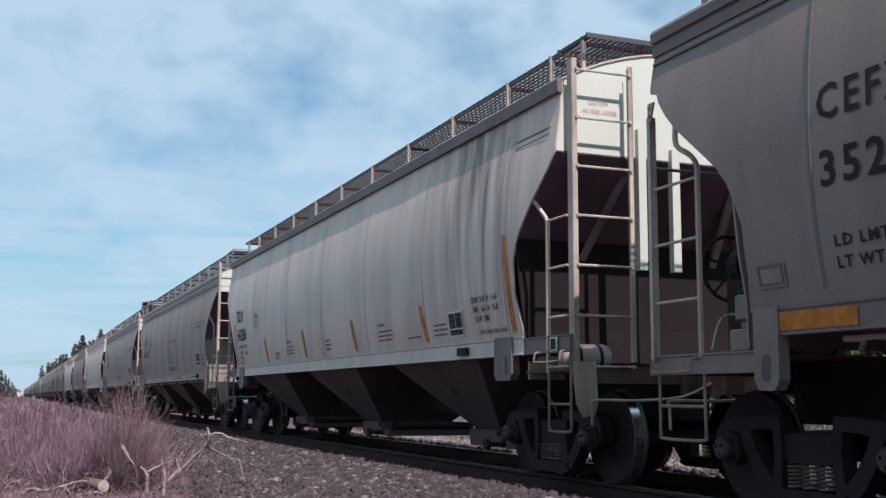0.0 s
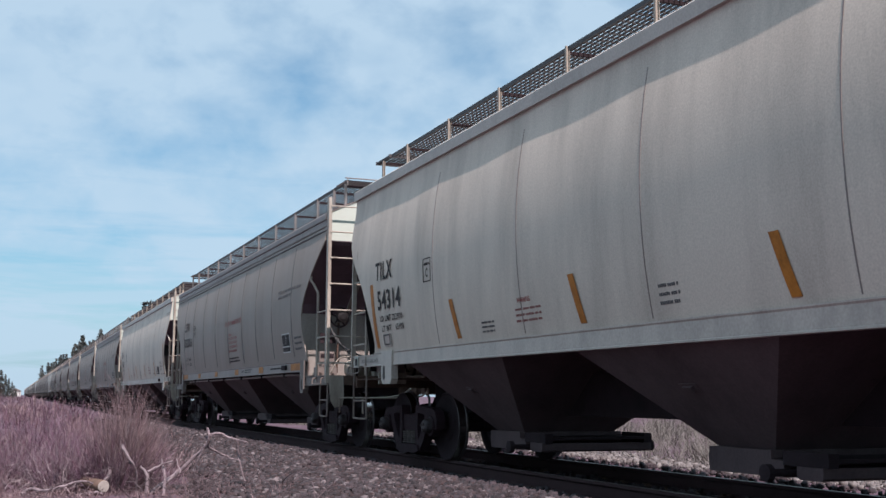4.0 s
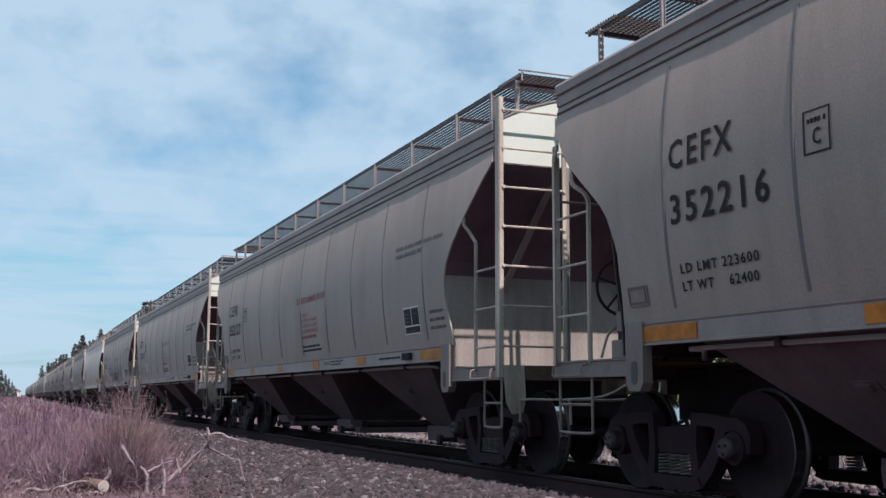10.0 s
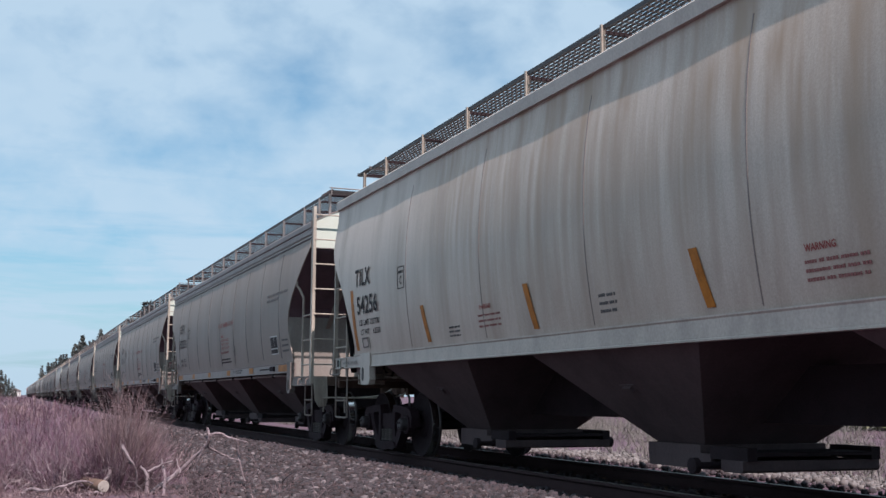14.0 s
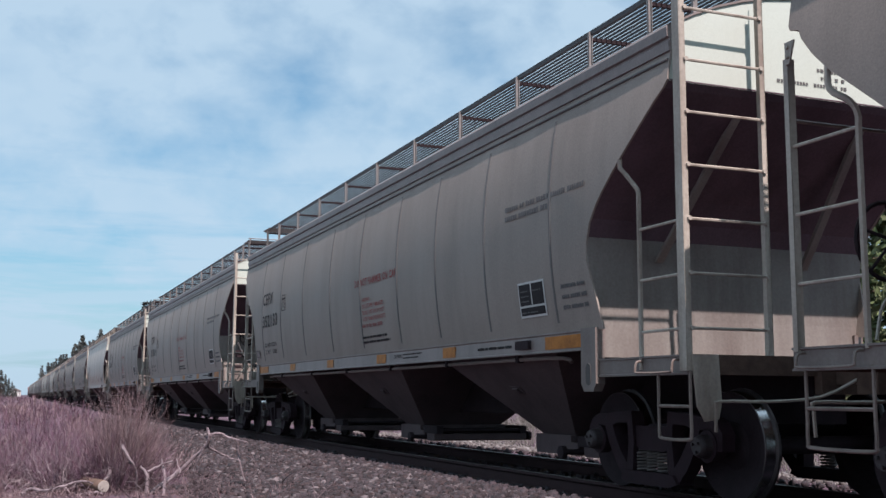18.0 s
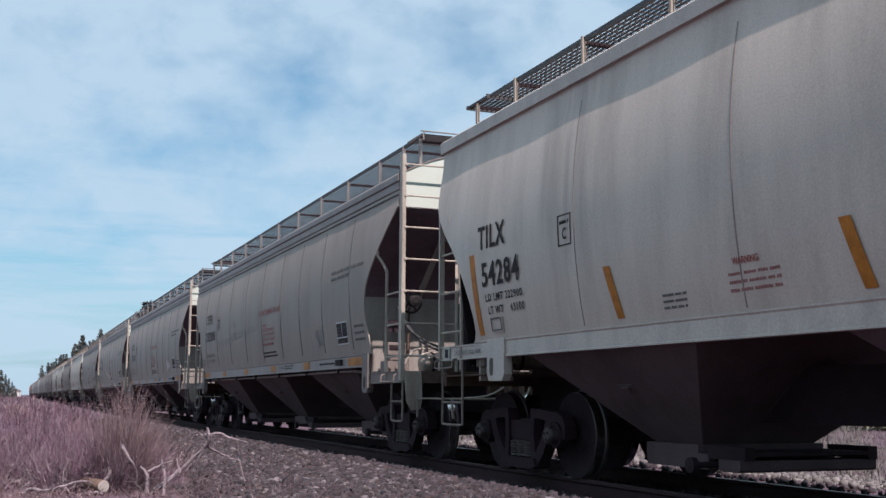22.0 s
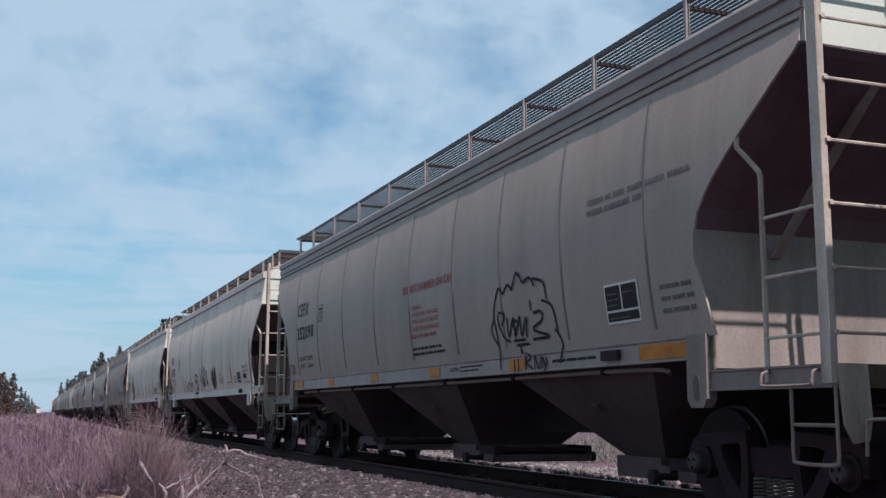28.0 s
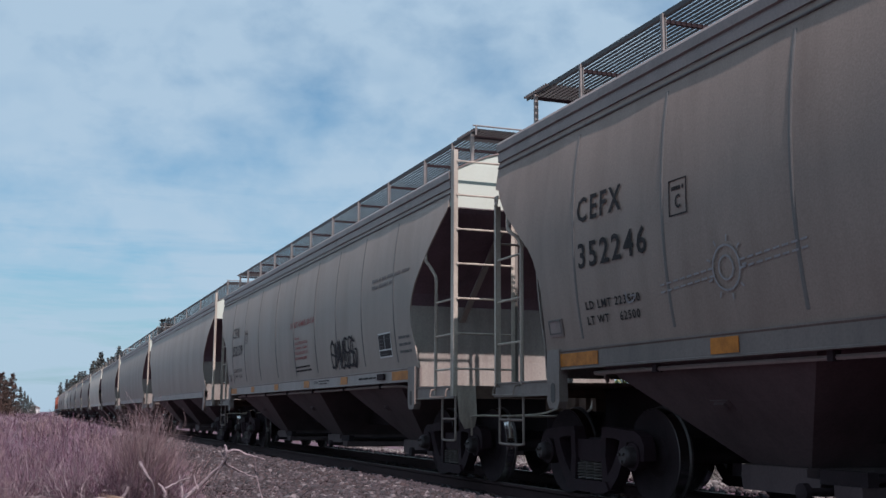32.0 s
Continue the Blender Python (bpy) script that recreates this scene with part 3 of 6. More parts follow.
def add_ladders(car, style, full):
    """Corner ladders and steps on the seen side."""
    trim = LADDER
    x = -1.5
    ye = -HALF - 0.11
    la, lb = (-1.5, -0.69) if style == "grey" else (-1.43, -0.77)
    first, step = (1.235, 0.44) if style == "grey" else (0.98, 0.488)
    bm = bmesh.new()
    box(bm, la - 0.03, la + 0.022, ye - 0.05, ye - 0.04, 0.9, 4.02)
    box(bm, la - 0.035, la - 0.025, ye - 0.05, ye + 0.05, 0.9, 4.02)
    part("ladder_stile", bm, trim, car)
    bm = bmesh.new()
    box(bm, lb - 0.05, lb, ye - 0.05, ye - 0.04, 1.03, 4.0 if style == "white" else 4.12)
    box(bm, lb - 0.01, lb, ye - 0.05, ye + 0.05, 1.03, 4.0 if style == "white" else 4.12)
    part("ladder_stile", bm, trim, car)
    if not full:
        return
    rung = bmesh.new()
    tube(rung, [(la, 0, 0), (lb - 0.03, 0, 0)], 0.013, 6)
    for q in (la + 0.02, lb - 0.04):
        tube(rung, [(q, -0.03, 0), (q, 0.0, 0)], 0.02, 6)
    rung = finish(rung, "rung", trim, True)
    for i in range(7):
        part("rung", rung, None, car).location = (0, ye - 0.04, first + i * step)
    py = ye + (0.66 if style == "grey" else 0.42)
    tube_part("side_post", [[(x, py, 0.92), (x, py, 2.44), (x - 0.01, py + 0.01, 2.48), (x - 0.05, py + 0.12, 2.62), (x - 0.09, py + 0.15, 2.68), (x - 0.09, py + 0.15, 2.78)]], 0.022, trim, car)
    srung = bmesh.new()
    tube(srung, [(x, 0, 0), (x, py - ye, 0)], 0.013, 6)
    srung = finish(srung, "rung", trim, True)
    for i in range(3 if style == "grey" else 4):
        part("rung", srung, None, car).location = (0, ye, first + i * step)
    frung = bmesh.new()
    tube(frung, [(x, 0, 0), (x, 0.67, 0)], 0.013, 6)
    frung = finish(frung, "rung", trim, True)
    # the far end has posts of its own
    fy = HALF + 0.11
    bm = bmesh.new()
    box(bm, x - 0.03, x + 0.03, fy - 0.05, fy - 0.04, 1.0, 3.05)
    box(bm, x - 0.03, x - 0.02, fy - 0.05, fy - 0.002, 1.0, 3.05)
    part("side_post", bm, trim, car)
    bm = bmesh.new()
    prism(bm, [(fy - 0.14, 3.16), (fy - 0.045, 3.16), (fy - 0.045, 3.00), (fy - 0.085, 3.00)], "x", x - 0.045, x - 0.03)
    for z in (3.05, 3.12):
        tube(bm, [(x - 0.06, fy - 0.075, z), (x - 0.03, fy - 0.075, z)], 0.014, 6)
    part("post_bracket", bm, trim, car)
    tube_part("side_post", [bent([(x, fy - 0.67, 1.0), (x, fy - 0.67, 2.3), (x, fy - 0.67, 2.50), (x - 0.03, fy - 0.63, 2.60), (x - 0.085, fy - 0.52, 2.70), (x - 0.085, fy - 0.51, 2.86)])], 0.024, trim, car)
    for i in range(3):
        part("rung", frung, None, car).location = (0, fy - 0.67, 1.46 + i * 0.48)
    tube_part("crossover_grab", [[(x, fy, 2.62), (x + 1.6, fy, 2.62), (x + 2.4, fy, 2.50)]], 0.014, STEP, car)
    # stirrup steps hung below the sills
    top = 0.9 if style == "grey" else 1.16
    for y0, w in ((ye - 0.04, 0.45), (fy - 0.70, 0.62)):
        run = bent([(x, y0, top), (x, y0, 0.55), (x, y0, 0.40), (x, y0 + 0.05, 0.36), (x, y0 + w - 0.05, 0.36), (x, y0 + w, 0.40), (x, y0 + w, 0.55), (x, y0 + w, top)])
        tube_part("stirrup_step", [run, [(x, y0, 0.62), (x, y0 + w, 0.62)]] , 0.014, STEP, car)


def add_end(car, style, k, full):
    """End platform, jacking post, coupler at the end k (-1 near, 1 far)."""
    e = END_ROOM[(style, k)]
    trim = GREY_TRIM if style == "grey" else WHITE_TRIM
    z0, z1 = (0.87, 1.03) if style == "grey" else (1.12, 1.29)
    y_in, y_out = HALF - e, HALF + 0.14
    for s in (-1, 1):
        bm = bmesh.new()
        prism(bm, [(s * 1.44, z0), (s * 1.52, z0), (s * 1.52, z0 + 0.015), (s * 1.505, z0 + 0.02), (s * 1.505, z1 - 0.02), (s * 1.52, z1 - 0.015), (s * 1.52, z1), (s * 1.44, z1)], "y", k * y_in, k * y_out)
        part("platform_side", bm, PLATFORM if style == "grey" else trim, car)
        if s > 0 and not full:
            continue
        bm = bmesh.new()
        y1 = y_in if style == "grey" else (7.28 if k < 0 else 6.96)
        w = 0.27 if style == "grey" else 0.44
        zb = 0.74 if style == "grey" else 0.86
        ring = [(y1 - w, 1.32), (y1, 1.32), (y1, zb + 0.07), (y1 - 0.05, zb), (y1 - w + 0.05, zb), (y1 - w, zb + 0.07)]
        prism(bm, [(k * a, b) for a, b in ring], "x", s * 1.45, s * 1.545)
        post = part("jacking_post", bm, PLATFORM if style == "grey" else trim, car)
        if full and s < 0:
            # The slot isn't cut: a dark plate stands for the shade inside it.
            bm = bmesh.new()
            q = -w / 2 if style == "grey" else -0.12
            for h in (0.10, 0.21):
                lathe(bm, [(-1.549, 0.045), (-1.540, 0.045)], "x", (0, k * (y1 + q), zb + h), 12)
            box(bm, -1.549, -1.540, k * (y1 + q) - 0.045, k * (y1 + q) + 0.045, zb + 0.10, zb + 0.21)
            part("slot", bm, HOLE_DARK, post)
    bm = bmesh.new()
    zp = z1 if style == "grey" else 0.98
    box(bm, -1.44, 1.44, k * (y_out - 0.08), k * y_out, zp - 0.16, zp)
    box(bm, -1.44, 1.44, k * (y_in - 0.1), k * (y_out - 0.08), zp - 0.05, zp - 0.03)
    part("end_platform", bm, RUST, car)
    bm = bmesh.new()
    box(bm, -0.09, 0.09, k * (y_out - 0.3), k * 8.95, 0.80, 0.96)
    box(bm, -0.24, 0.24, k * (y_out - 0.04), k * (y_out + 0.05), 0.72, 1.05)
    prism(bm, [(-0.16, k * 8.85), (0.16, k * 8.85), (0.17, k * 9.02), (0.02, k * 9.11), (-0.14, k * 9.06)], "z", 0.72, 1.02)
    part("coupler", bm, RUST, car)
    if not full:
        return
    y, g0 = (y_out - 0.12, z0 + 0.02) if style == "grey" else (y_out - 0.06, z0 - 0.09)
    bow = bent([(-1.51, k * y, g0 + 0.10), (-1.57, k * y, g0 + 0.09), (-1.585, k * y, g0 + 0.03), (-1.585, k * (y - 0.04), g0), (-1.585, k * (y - 0.50), g0), (-1.585, k * (y - 0.54), g0 + 0.03), (-1.57, k * (y - 0.54), g0 + 0.09), (-1.51, k * (y - 0.54), g0 + 0.10)], 3)
    tube_part("grab_iron", [bow], 0.011, STEP, car)
    if style == "white":
        bm = bmesh.new()
        box(bm, -1.526, -1.518, k * (y_out - 0.30) - 0.075, k * (y_out - 0.30) + 0.075, z0 + 0.015, z1 - 0.02)
        card = part("card_holder", bm, END_PAINT, car)
        bm = bmesh.new()
        box(bm, -1.531, -1.526, k * (y_out - 0.30) - 0.05, k * (y_out - 0.30) + 0.05, z0 + 0.03, z1 - 0.035)
        part("card", bm, BLACK, card)
        # the cross web over the truck, seen under the sill
        bm = bmesh.new()
        box(bm, -1.42, -1.0, k * 7.45, k * 7.42, 0.87, 1.10)
        part("cross_web", bm, LADDER, car, "dusty cream-painted cross web")
    bm = bmesh.new()
    if k < 0:
        prism(bm, [(-1.49, 1.03), (-1.24, 1.03), (-1.22, 0.66), (-1.25, 0.52), (-1.38, 0.50), (-1.45, 0.62)], "y", k * (y_out + 0.012), k * (y_out + 0.03))
        part("corner_plate", bm, LADDER, car)
    tube_part("uncoupling_lever", [bent([(-1.3, k * (y_out + 0.05), 0.42), (-1.3, k * (y_out + 0.06), 0.60), (-1.27, k * (y_out + 0.07), 0.66), (-0.8, k * (y_out + 0.08), 0.66), (-0.3, k * (y_out + 0.1), 0.70), (-0.1, k * (y_out + 0.3), 0.84)], 3)], 0.014, LADDER, car)
    tube_part("air_hose", [bent([(0.25, k * (y_out - 0.05), 0.75), (0.25, k * (y_out + 0.15), 0.66), (0.18, k * (y_out + 0.3), 0.45), (0.1, k * (y_out + 0.48), 0.40)], 4)], 0.022, RUBBER, car)
    # braces on the slope sheet
    for s in (-1, 1):
        bm = bmesh.new()
        za, zb, ea = (3.28, 1.95, 0.10) if style == "grey" else (3.05, 2.1, 0.08)
        eb = cut_at(style, zb, k)
        sheet(bm, [[(s * 0.62, k * (HALF - ea + 0.02), za), (s * 0.70, k * (HALF - ea + 0.02), za)], [(s * 0.80, k * (HALF - eb + 0.06), zb), (s * 0.88, k * (HALF - eb + 0.06), zb)]], (0, -k * 0.05, 0))
        part("brace", bm, BULKHEAD, car)
    if style == "grey":
        tube_part("centre_post", [[(-0.62, k * (HALF + 0.02), 1.0), (-0.62, k * (HALF + 0.02), 3.3)]], 0.035, BULKHEAD, car)
        if k < 0:
            bm = bmesh.new()
            for j, (x0, x1) in enumerate(((0.02, 0.34), (0.06, 0.34), (-0.02, 0.34), (-0.42, -0.08))):
                q, h = x0, (3.55, 3.48, 3.41, 3.41)[j]
                while q < x1:
                    w = 0.02 + 0.012 * ((j * 7 + int(q * 90)) % 3) / 2
                    box(bm, q, min(q + w, x1), -HALF + 0.008, -HALF + 0.0125, h, h + 0.026)
                    q += w + (0.012 if int(q * 70) % 5 else 0.04)
            tagged(part("end_stencil", bm, SMALL, car), kind="stuff")


def add_end_posts(car):
    """Two channel posts on the near end of an off-white car."""
    for q, top in ((-0.60, 3.40), (-0.20, 3.22)):
        bm = bmesh.new()
        # Only the sunlit upper length is built; the shaded lower part is left off.
        box(bm, q - 0.045, q + 0.045, -HALF - 0.05, -HALF - 0.04, 1.95, top)
        box(bm, q - 0.045, q - 0.035, -HALF - 0.04, -HALF + 0.03, 1.95, top)
        part("end_post", bm, END_PAINT, car)


def add_brakes(car, k):
    """Brake gear on an end platform: reservoir, valve, pipes, hand wheel, hoses."""
    y = k * (HALF - 0.62)
    bm = bmesh.new()
    lathe(bm, [(-0.98, 0.04), (-0.96, 0.10), (-0.92, 0.145), (-0.86, 0.16), (-0.30, 0.16), (-0.24, 0.145), (-0.20, 0.10), (-0.18, 0.04)], "x", (0, y, 1.16), 18)
    tank = part("air_reservoir", bm, LADDER, car, "dusty cream-painted air reservoir", smooth=True)
    for x in (-0.80, -0.36):
        bm = bmesh.new()
        lathe(bm, [(x - 0.02, 0.165), (x + 0.02, 0.165)], "x", (0, y, 1.16), 18)
        part("strap", bm, GRIME, tank)
    bm = bmesh.new()
    box(bm, -0.22, -0.12, y - 0.10, y + 0.08, 1.08, 1.40)
    lathe(bm, [(1.40, 0.05), (1.46, 0.05), (1.48, 0.03)], "z", (-0.17, y - 0.01, 0), 10)
    part("relay_valve", bm, GRIME, car)
    # the control valve on its bracket by the bulkhead
    bm = bmesh.new()
    box(bm, -1.42, -1.06, y - k * 0.30 - 0.12, y - k * 0.30 + 0.12, 1.03, 1.20)
    box(bm, -1.38, -1.10, y - k * 0.30 - 0.10, y - k * 0.30 + 0.10, 1.27, 1.46)
    box(bm, -1.34, -1.16, y - k * 0.30 - 0.08, y - k * 0.30 + 0.08, 1.20, 1.27)
    bmesh.ops.bevel(bm, geom=bm.edges[:], offset=0.012, segments=1, affect="EDGES")
    for q in (-1.36, -1.26, -1.14):
        tube(bm, [(q, y - k * 0.30 + k * 0.12, 1.10), (q, y - k * 0.30 + k * 0.15, 1.10)], 0.022, 8)
    valve = part("brake_valve", bm, PLATFORM, car, "dusty cream-painted brake valve")
    bm = bmesh.new()
    box(bm, -1.36, -1.12, y - k * 0.30 + k * 0.10, y - k * 0.30 + k * 0.112, 1.36, 1.42)
    part("valve_plate", bm, GRIME, valve)
    bm = bmesh.new()
    box(bm, -1.30, -1.02, k * (HALF - 1.10), k * (HALF - 1.08), 1.62, 1.80)
    part("stencil_board", bm, GRIME, car)
    # hand brake: wheel, gear housing, chain
    wx, wy, wz = (-0.98, HALF - 0.98, 2.08) if k < 0 else (-0.92, HALF - 0.16, 1.76)
    wr = 0.17 if k < 0 else 0.27
    bm = bmesh.new()
    n = 24
    tube(bm, [(wx + wr * math.cos(i * math.tau / n), k * wy, wz + wr * math.sin(i * math.tau / n)) for i in range(n + 1)], 0.017, 6)
    for a in range(5):
        w = a * math.tau / 5 + 0.3
        tube(bm, [(wx, k * (wy - 0.05), wz), (wx + wr * math.cos(w), k * wy, wz + wr * math.sin(w))], 0.012, 6)
    part("hand_brake_wheel", bm, GRIME, car)
    bm = bmesh.new()
    hr = 0.10 if k < 0 else 0.15
    lathe(bm, [(-0.24, hr - 0.05), (-0.22, hr), (-0.10, hr), (-0.08, 0.06), (0.0, 0.05)], "y", (wx, k * wy - 0.06 * (k > 0), wz), 14)
    if k > 0:
        box(bm, wx - 0.09, wx + 0.09, k * wy - 0.30, k * wy - 0.08, 1.03, wz)
    part("brake_gear_housing", bm, BLACKENED, car)
    if k < 0:
        bm = bmesh.new()
        prism(bm, [(-0.46, 1.0), (-0.05, 1.0), (-0.05, 1.5), (-0.12, 1.62), (-0.12, 2.05), (-0.20, 2.2), (-0.36, 2.2), (-0.42, 2.0), (-0.42, 1.7), (-0.46, 1.55)], "y", -HALF + 0.10, -HALF + 0.30)
        lathe(bm, [(0.0, 0.07), (0.03, 0.13), (0.26, 0.13), (0.30, 0.06)], "z", (-0.28, -HALF + 0.02, 1.25), 12)
        column = part("brake_cylinder", bm, GRIME, car)
        bm = bmesh.new()
        tube(bm, [(-0.22 + 0.24 * math.cos(i * math.tau / n), -HALF - 0.04, 1.92 + 0.24 * math.sin(i * math.tau / n)) for i in range(n + 1)], 0.016, 6)
        for a in range(5):
            w = a * math.tau / 5 + 0.3
            tube(bm, [(-0.22, -HALF + 0.10, 1.92), (-0.22 + 0.24 * math.cos(w), -HALF - 0.04, 1.92 + 0.24 * math.sin(w))], 0.012, 6)
        part("wheel", bm, GRIME, column)
    tube_part("chain_guide", [[(wx, k * (wy - 0.06), wz - 0.10), (wx - 0.02, k * (wy - 0.06), 1.1)]], 0.018, RUST, car)
    for run in (((-1.22, y - k * 0.25, 1.98), (-1.10, y - k * 0.1, 1.66), (-0.98, y + k * 0.30, 1.46), (-0.72, y + k * 0.42, 1.36), (-0.30, y + k * 0.40, 1.40)),
                ((-1.12, y - k * 0.22, 1.78), (-1.02, y + k * 0.1, 1.50), (-0.80, y + k * 0.30, 1.34), (-0.45, y + k * 0.28, 1.30), (-0.2, y + k * 0.1, 1.36))):
        tube_part("air_hose", [bent(run, 5)], 0.018, RUBBER, car)
    tube_part("brake_pipe", [bent([(-1.30, y + k * 0.2, 1.06), (-1.18, y + k * 0.25, 1.30), (-1.0, y + k * 0.25, 1.36), (-0.4, y + k * 0.25, 1.34), (-0.2, y + k * 0.1, 1.30)], 4)], 0.013, LADDER, car)


def add_roofwalk(car, style, full):
    for s in (-1, 1):
        bm = bmesh.new()
        n = 16 if full else 13
        reach = HALF - 0.62 if style == "white" and full else HALF
        for i in range(n):
            x = s * (0.27 + 0.88 * i / (n - 1))
            w = 0.007 if full else 0.012
            box(bm, x - w, x + w, -reach, reach, 4.33, 4.352)
        for x in (s * 0.27, s * 1.15):
            box(bm, x - 0.008, x + 0.008, -HALF, HALF, 4.31, 4.36)
        if style == "white" and full and s < 0:
            for i in range(130):
                y = -reach + i * 2 * reach / 129
                box(bm, -1.15, -0.27, y - 0.006, y + 0.006, 4.335, 4.35)
        # a crosswalk over the roof's end
        for k in (-1, 1):
            if style == "white" and full:
                for i in range(19):
                    x = s * (0.02 + 1.16 * i / 18)
                    box(bm, x - 0.009, x + 0.009, k * HALF - 0.62 * (k > 0), k * HALF + 0.62 * (k < 0), 4.325, 4.352)
                for y in (HALF, HALF - 0.62):
                    box(bm, min(0, s * 1.2), max(0, s * 1.2), k * y - 0.012, k * y + 0.012, 4.31, 4.36)
                continue
            for i in range(12 if full else 4):
                y = k * (HALF - 0.02 - 0.55 * i / (11 if full else 3))
                box(bm, min(0, s * 1.2), max(0, s * 1.2), y - 0.008, y + 0.008, 4.33, 4.352)
        part("running_board", bm, GALV, car, "galvanized open-grid running board").location.z = 0.02 if style == "grey" else 0.0
        if s > 0:
            continue
        bm = bmesh.new()
        box(bm, -1.178, -1.162, -0.018, 0.018, 3.86, 4.365)
        box(bm, -1.162, -1.135, -0.018, -0.013, 3.86, 4.33)
        post = finish(bm, "board_post", POST if style == "grey" else LADDER)
        bracket = bmesh.new()
        box(bracket, -1.158, -0.25, -0.016, 0.016, 4.275, 4.31)
        bracket = finish(bracket, "bracket", GRIME)
        for i, y in enumerate((-8.2, -7.5, -6.4, -4.7, -3.0, -1.3, 0.4, 2.1, 3.8, 5.4, 7.0, 8.1)):
            if not full and i % 2:
                continue
            part("board_post", post, None, car).location = (0, y, 0)
            if full:
                part("bracket", bracket, None, car).location = (0, y, 0)


RIBS = [-6.37, -4.79, -3.30, -1.87, -0.23, 1.39, 3.12, 4.77, 6.35]


def add_ribs(car):
    bm = bmesh.new()
    zs = [1.40 + i * (3.40 - 1.40) / 10 for i in range(11)]
    sheet(bm, [[(-half_width(z) - d, dy, z) for dy, d in ((-0.022, 0.001), (-0.010, 0.007), (0.010, 0.007), (0.022, 0.001))] for z in zs], (0.02, 0, 0))
    me = finish(bm, "rib", RIB)
    bead = bmesh.new()
    prism(bead, [(-1.50, 3.465), (-1.536, 3.468), (-1.54, 3.478), (-1.536, 3.488), (-1.50, 3.49)], "y", -HALF + 0.02, HALF - 0.02)
    part("weld_bead", bead, RIB, car)
    for y in RIBS:
        part("rib", me, None, car).location = (0, y, 0)


def plate(bm, y0, y1, z0, z1, lift=0.005, lean=0.0):
    """A thin plate on the curved side, from y0 (its left as one faces the car) to y1."""
    n = max(2, int((z1 - z0) / 0.12) + 2)
    zs = [z0 + (z1 - z0) * i / (n - 1) for i in range(n)]
    rows = []
    for z in zs:
        d = lean * (z - z0)
        base = 1.5 if z < 1.32 else half_width(z)
        if z < 1.32:
            base = 1.522
        rows.append([(-base - lift, y0 + d, z), (-base - lift, y1 + d, z)])
    sheet(bm, rows, (0.003, 0, 0))


def bars(bm, y0, y1, z, h, gaps, seed, lift=0.005):
    """One line of writing too small to read: short upright bars in groups."""
    r = random.Random(seed)
    y, left = y0, r.randint(3, 9)
    step = max(h, 0.03)
    while y > y1 + 0.02:
        w = r.uniform(0.5, 0.8) * step
        plate(bm, y, max(y1, y - w), z, z + h * r.uniform(0.85, 1.0), lift - 0.002)
        y -= w + 0.24 * step
        left -= 1
        if left == 0:
            y -= 0.5 * step * (0.6 + gaps)
            left = r.randint(2, 9)


def add_reflectors(car, style):
    spots = []
    if style == "grey":
        for y, w in ((-6.55, 0.95), (-3.55, 0.40), (-1.0, 0.40), (1.6, 0.36), (4.1, 0.36), (6.55, 0.95)):
            spots.append((y + w / 2, y - w / 2, 1.15, 1.275, 0.0))
    else:
        for y in (-4.8, -1.8, 1.15, 4.13):
            spots.append((y + 0.055, y - 0.055, 1.37, 1.84, 0.3))
        spots.append((-7.28, -7.38, 1.37, 2.40, 0.06))
        spots.append((7.17, 7.05, 1.37, 2.28, 0.10))
    for y0, y1, z0, z1, lean in spots:
        bm = bmesh.new()
        plate(bm, y0, y1, z0, z1, 0.006, lean)
        part("reflector", bm, AMBER, car, "amber reflective strip")


TEXTS = {}


def lettering(car, name, words, y0, z0, height, length, material, lift=0.006, bold=0.02, spread=1.0):
    """Flat letters on the curved side, from y0 towards -y, with their feet at z0."""
    key = (words, spread)
    if key not in TEXTS:
        curve = bpy.data.curves.new("letters", "FONT")
        curve.body, curve.size, curve.offset, curve.resolution_u, curve.space_character = words, 1.0, bold, 2, spread
        ob = bpy.data.objects.new("letters", curve)
        scene.collection.objects.link(ob)
        bpy.context.view_layer.update()
        me = bpy.data.meshes.new_from_object(ob.evaluated_get(bpy.context.evaluated_depsgraph_get()))
        co = np.zeros(len(me.vertices) * 3)
        me.vertices.foreach_get("co", co)
        faces = [tuple(p.vertices) for p in me.polygons]
        bpy.data.objects.remove(ob)
        bpy.data.meshes.remove(me)
        TEXTS[key] = (co.reshape(-1, 3), faces)
    co, faces = TEXTS[key]
    k = height / 0.70
    wide = length / (co[:, 0].max() * k)
    verts = []
    for u, v, _ in co:
        z = z0 + v * k
        base = 1.522 if z < 1.32 else half_width(z)
        verts.append((-base - lift, y0 - u * k * wide, z))
    me = bpy.data.meshes.new(name)
    me.from_pydata(verts, [], faces)
    me.materials.append(material)
    return tagged(part(name, me, None, car), kind="stuff" if height < 0.12 else "")


def end_lettering(car, words, x0, z0, height, length):
    """Red stencil on the upright end of a car, read from in front of it."""
    tmp = lettering(car, "caution_stencil", words, 0.0, 2.0, height, length, PALE_RED, bold=0.008)
    for v in tmp.data.vertices:
        v.co = (x0 - v.co.y, -HALF + 0.010, z0 + v.co.z - 2.0)


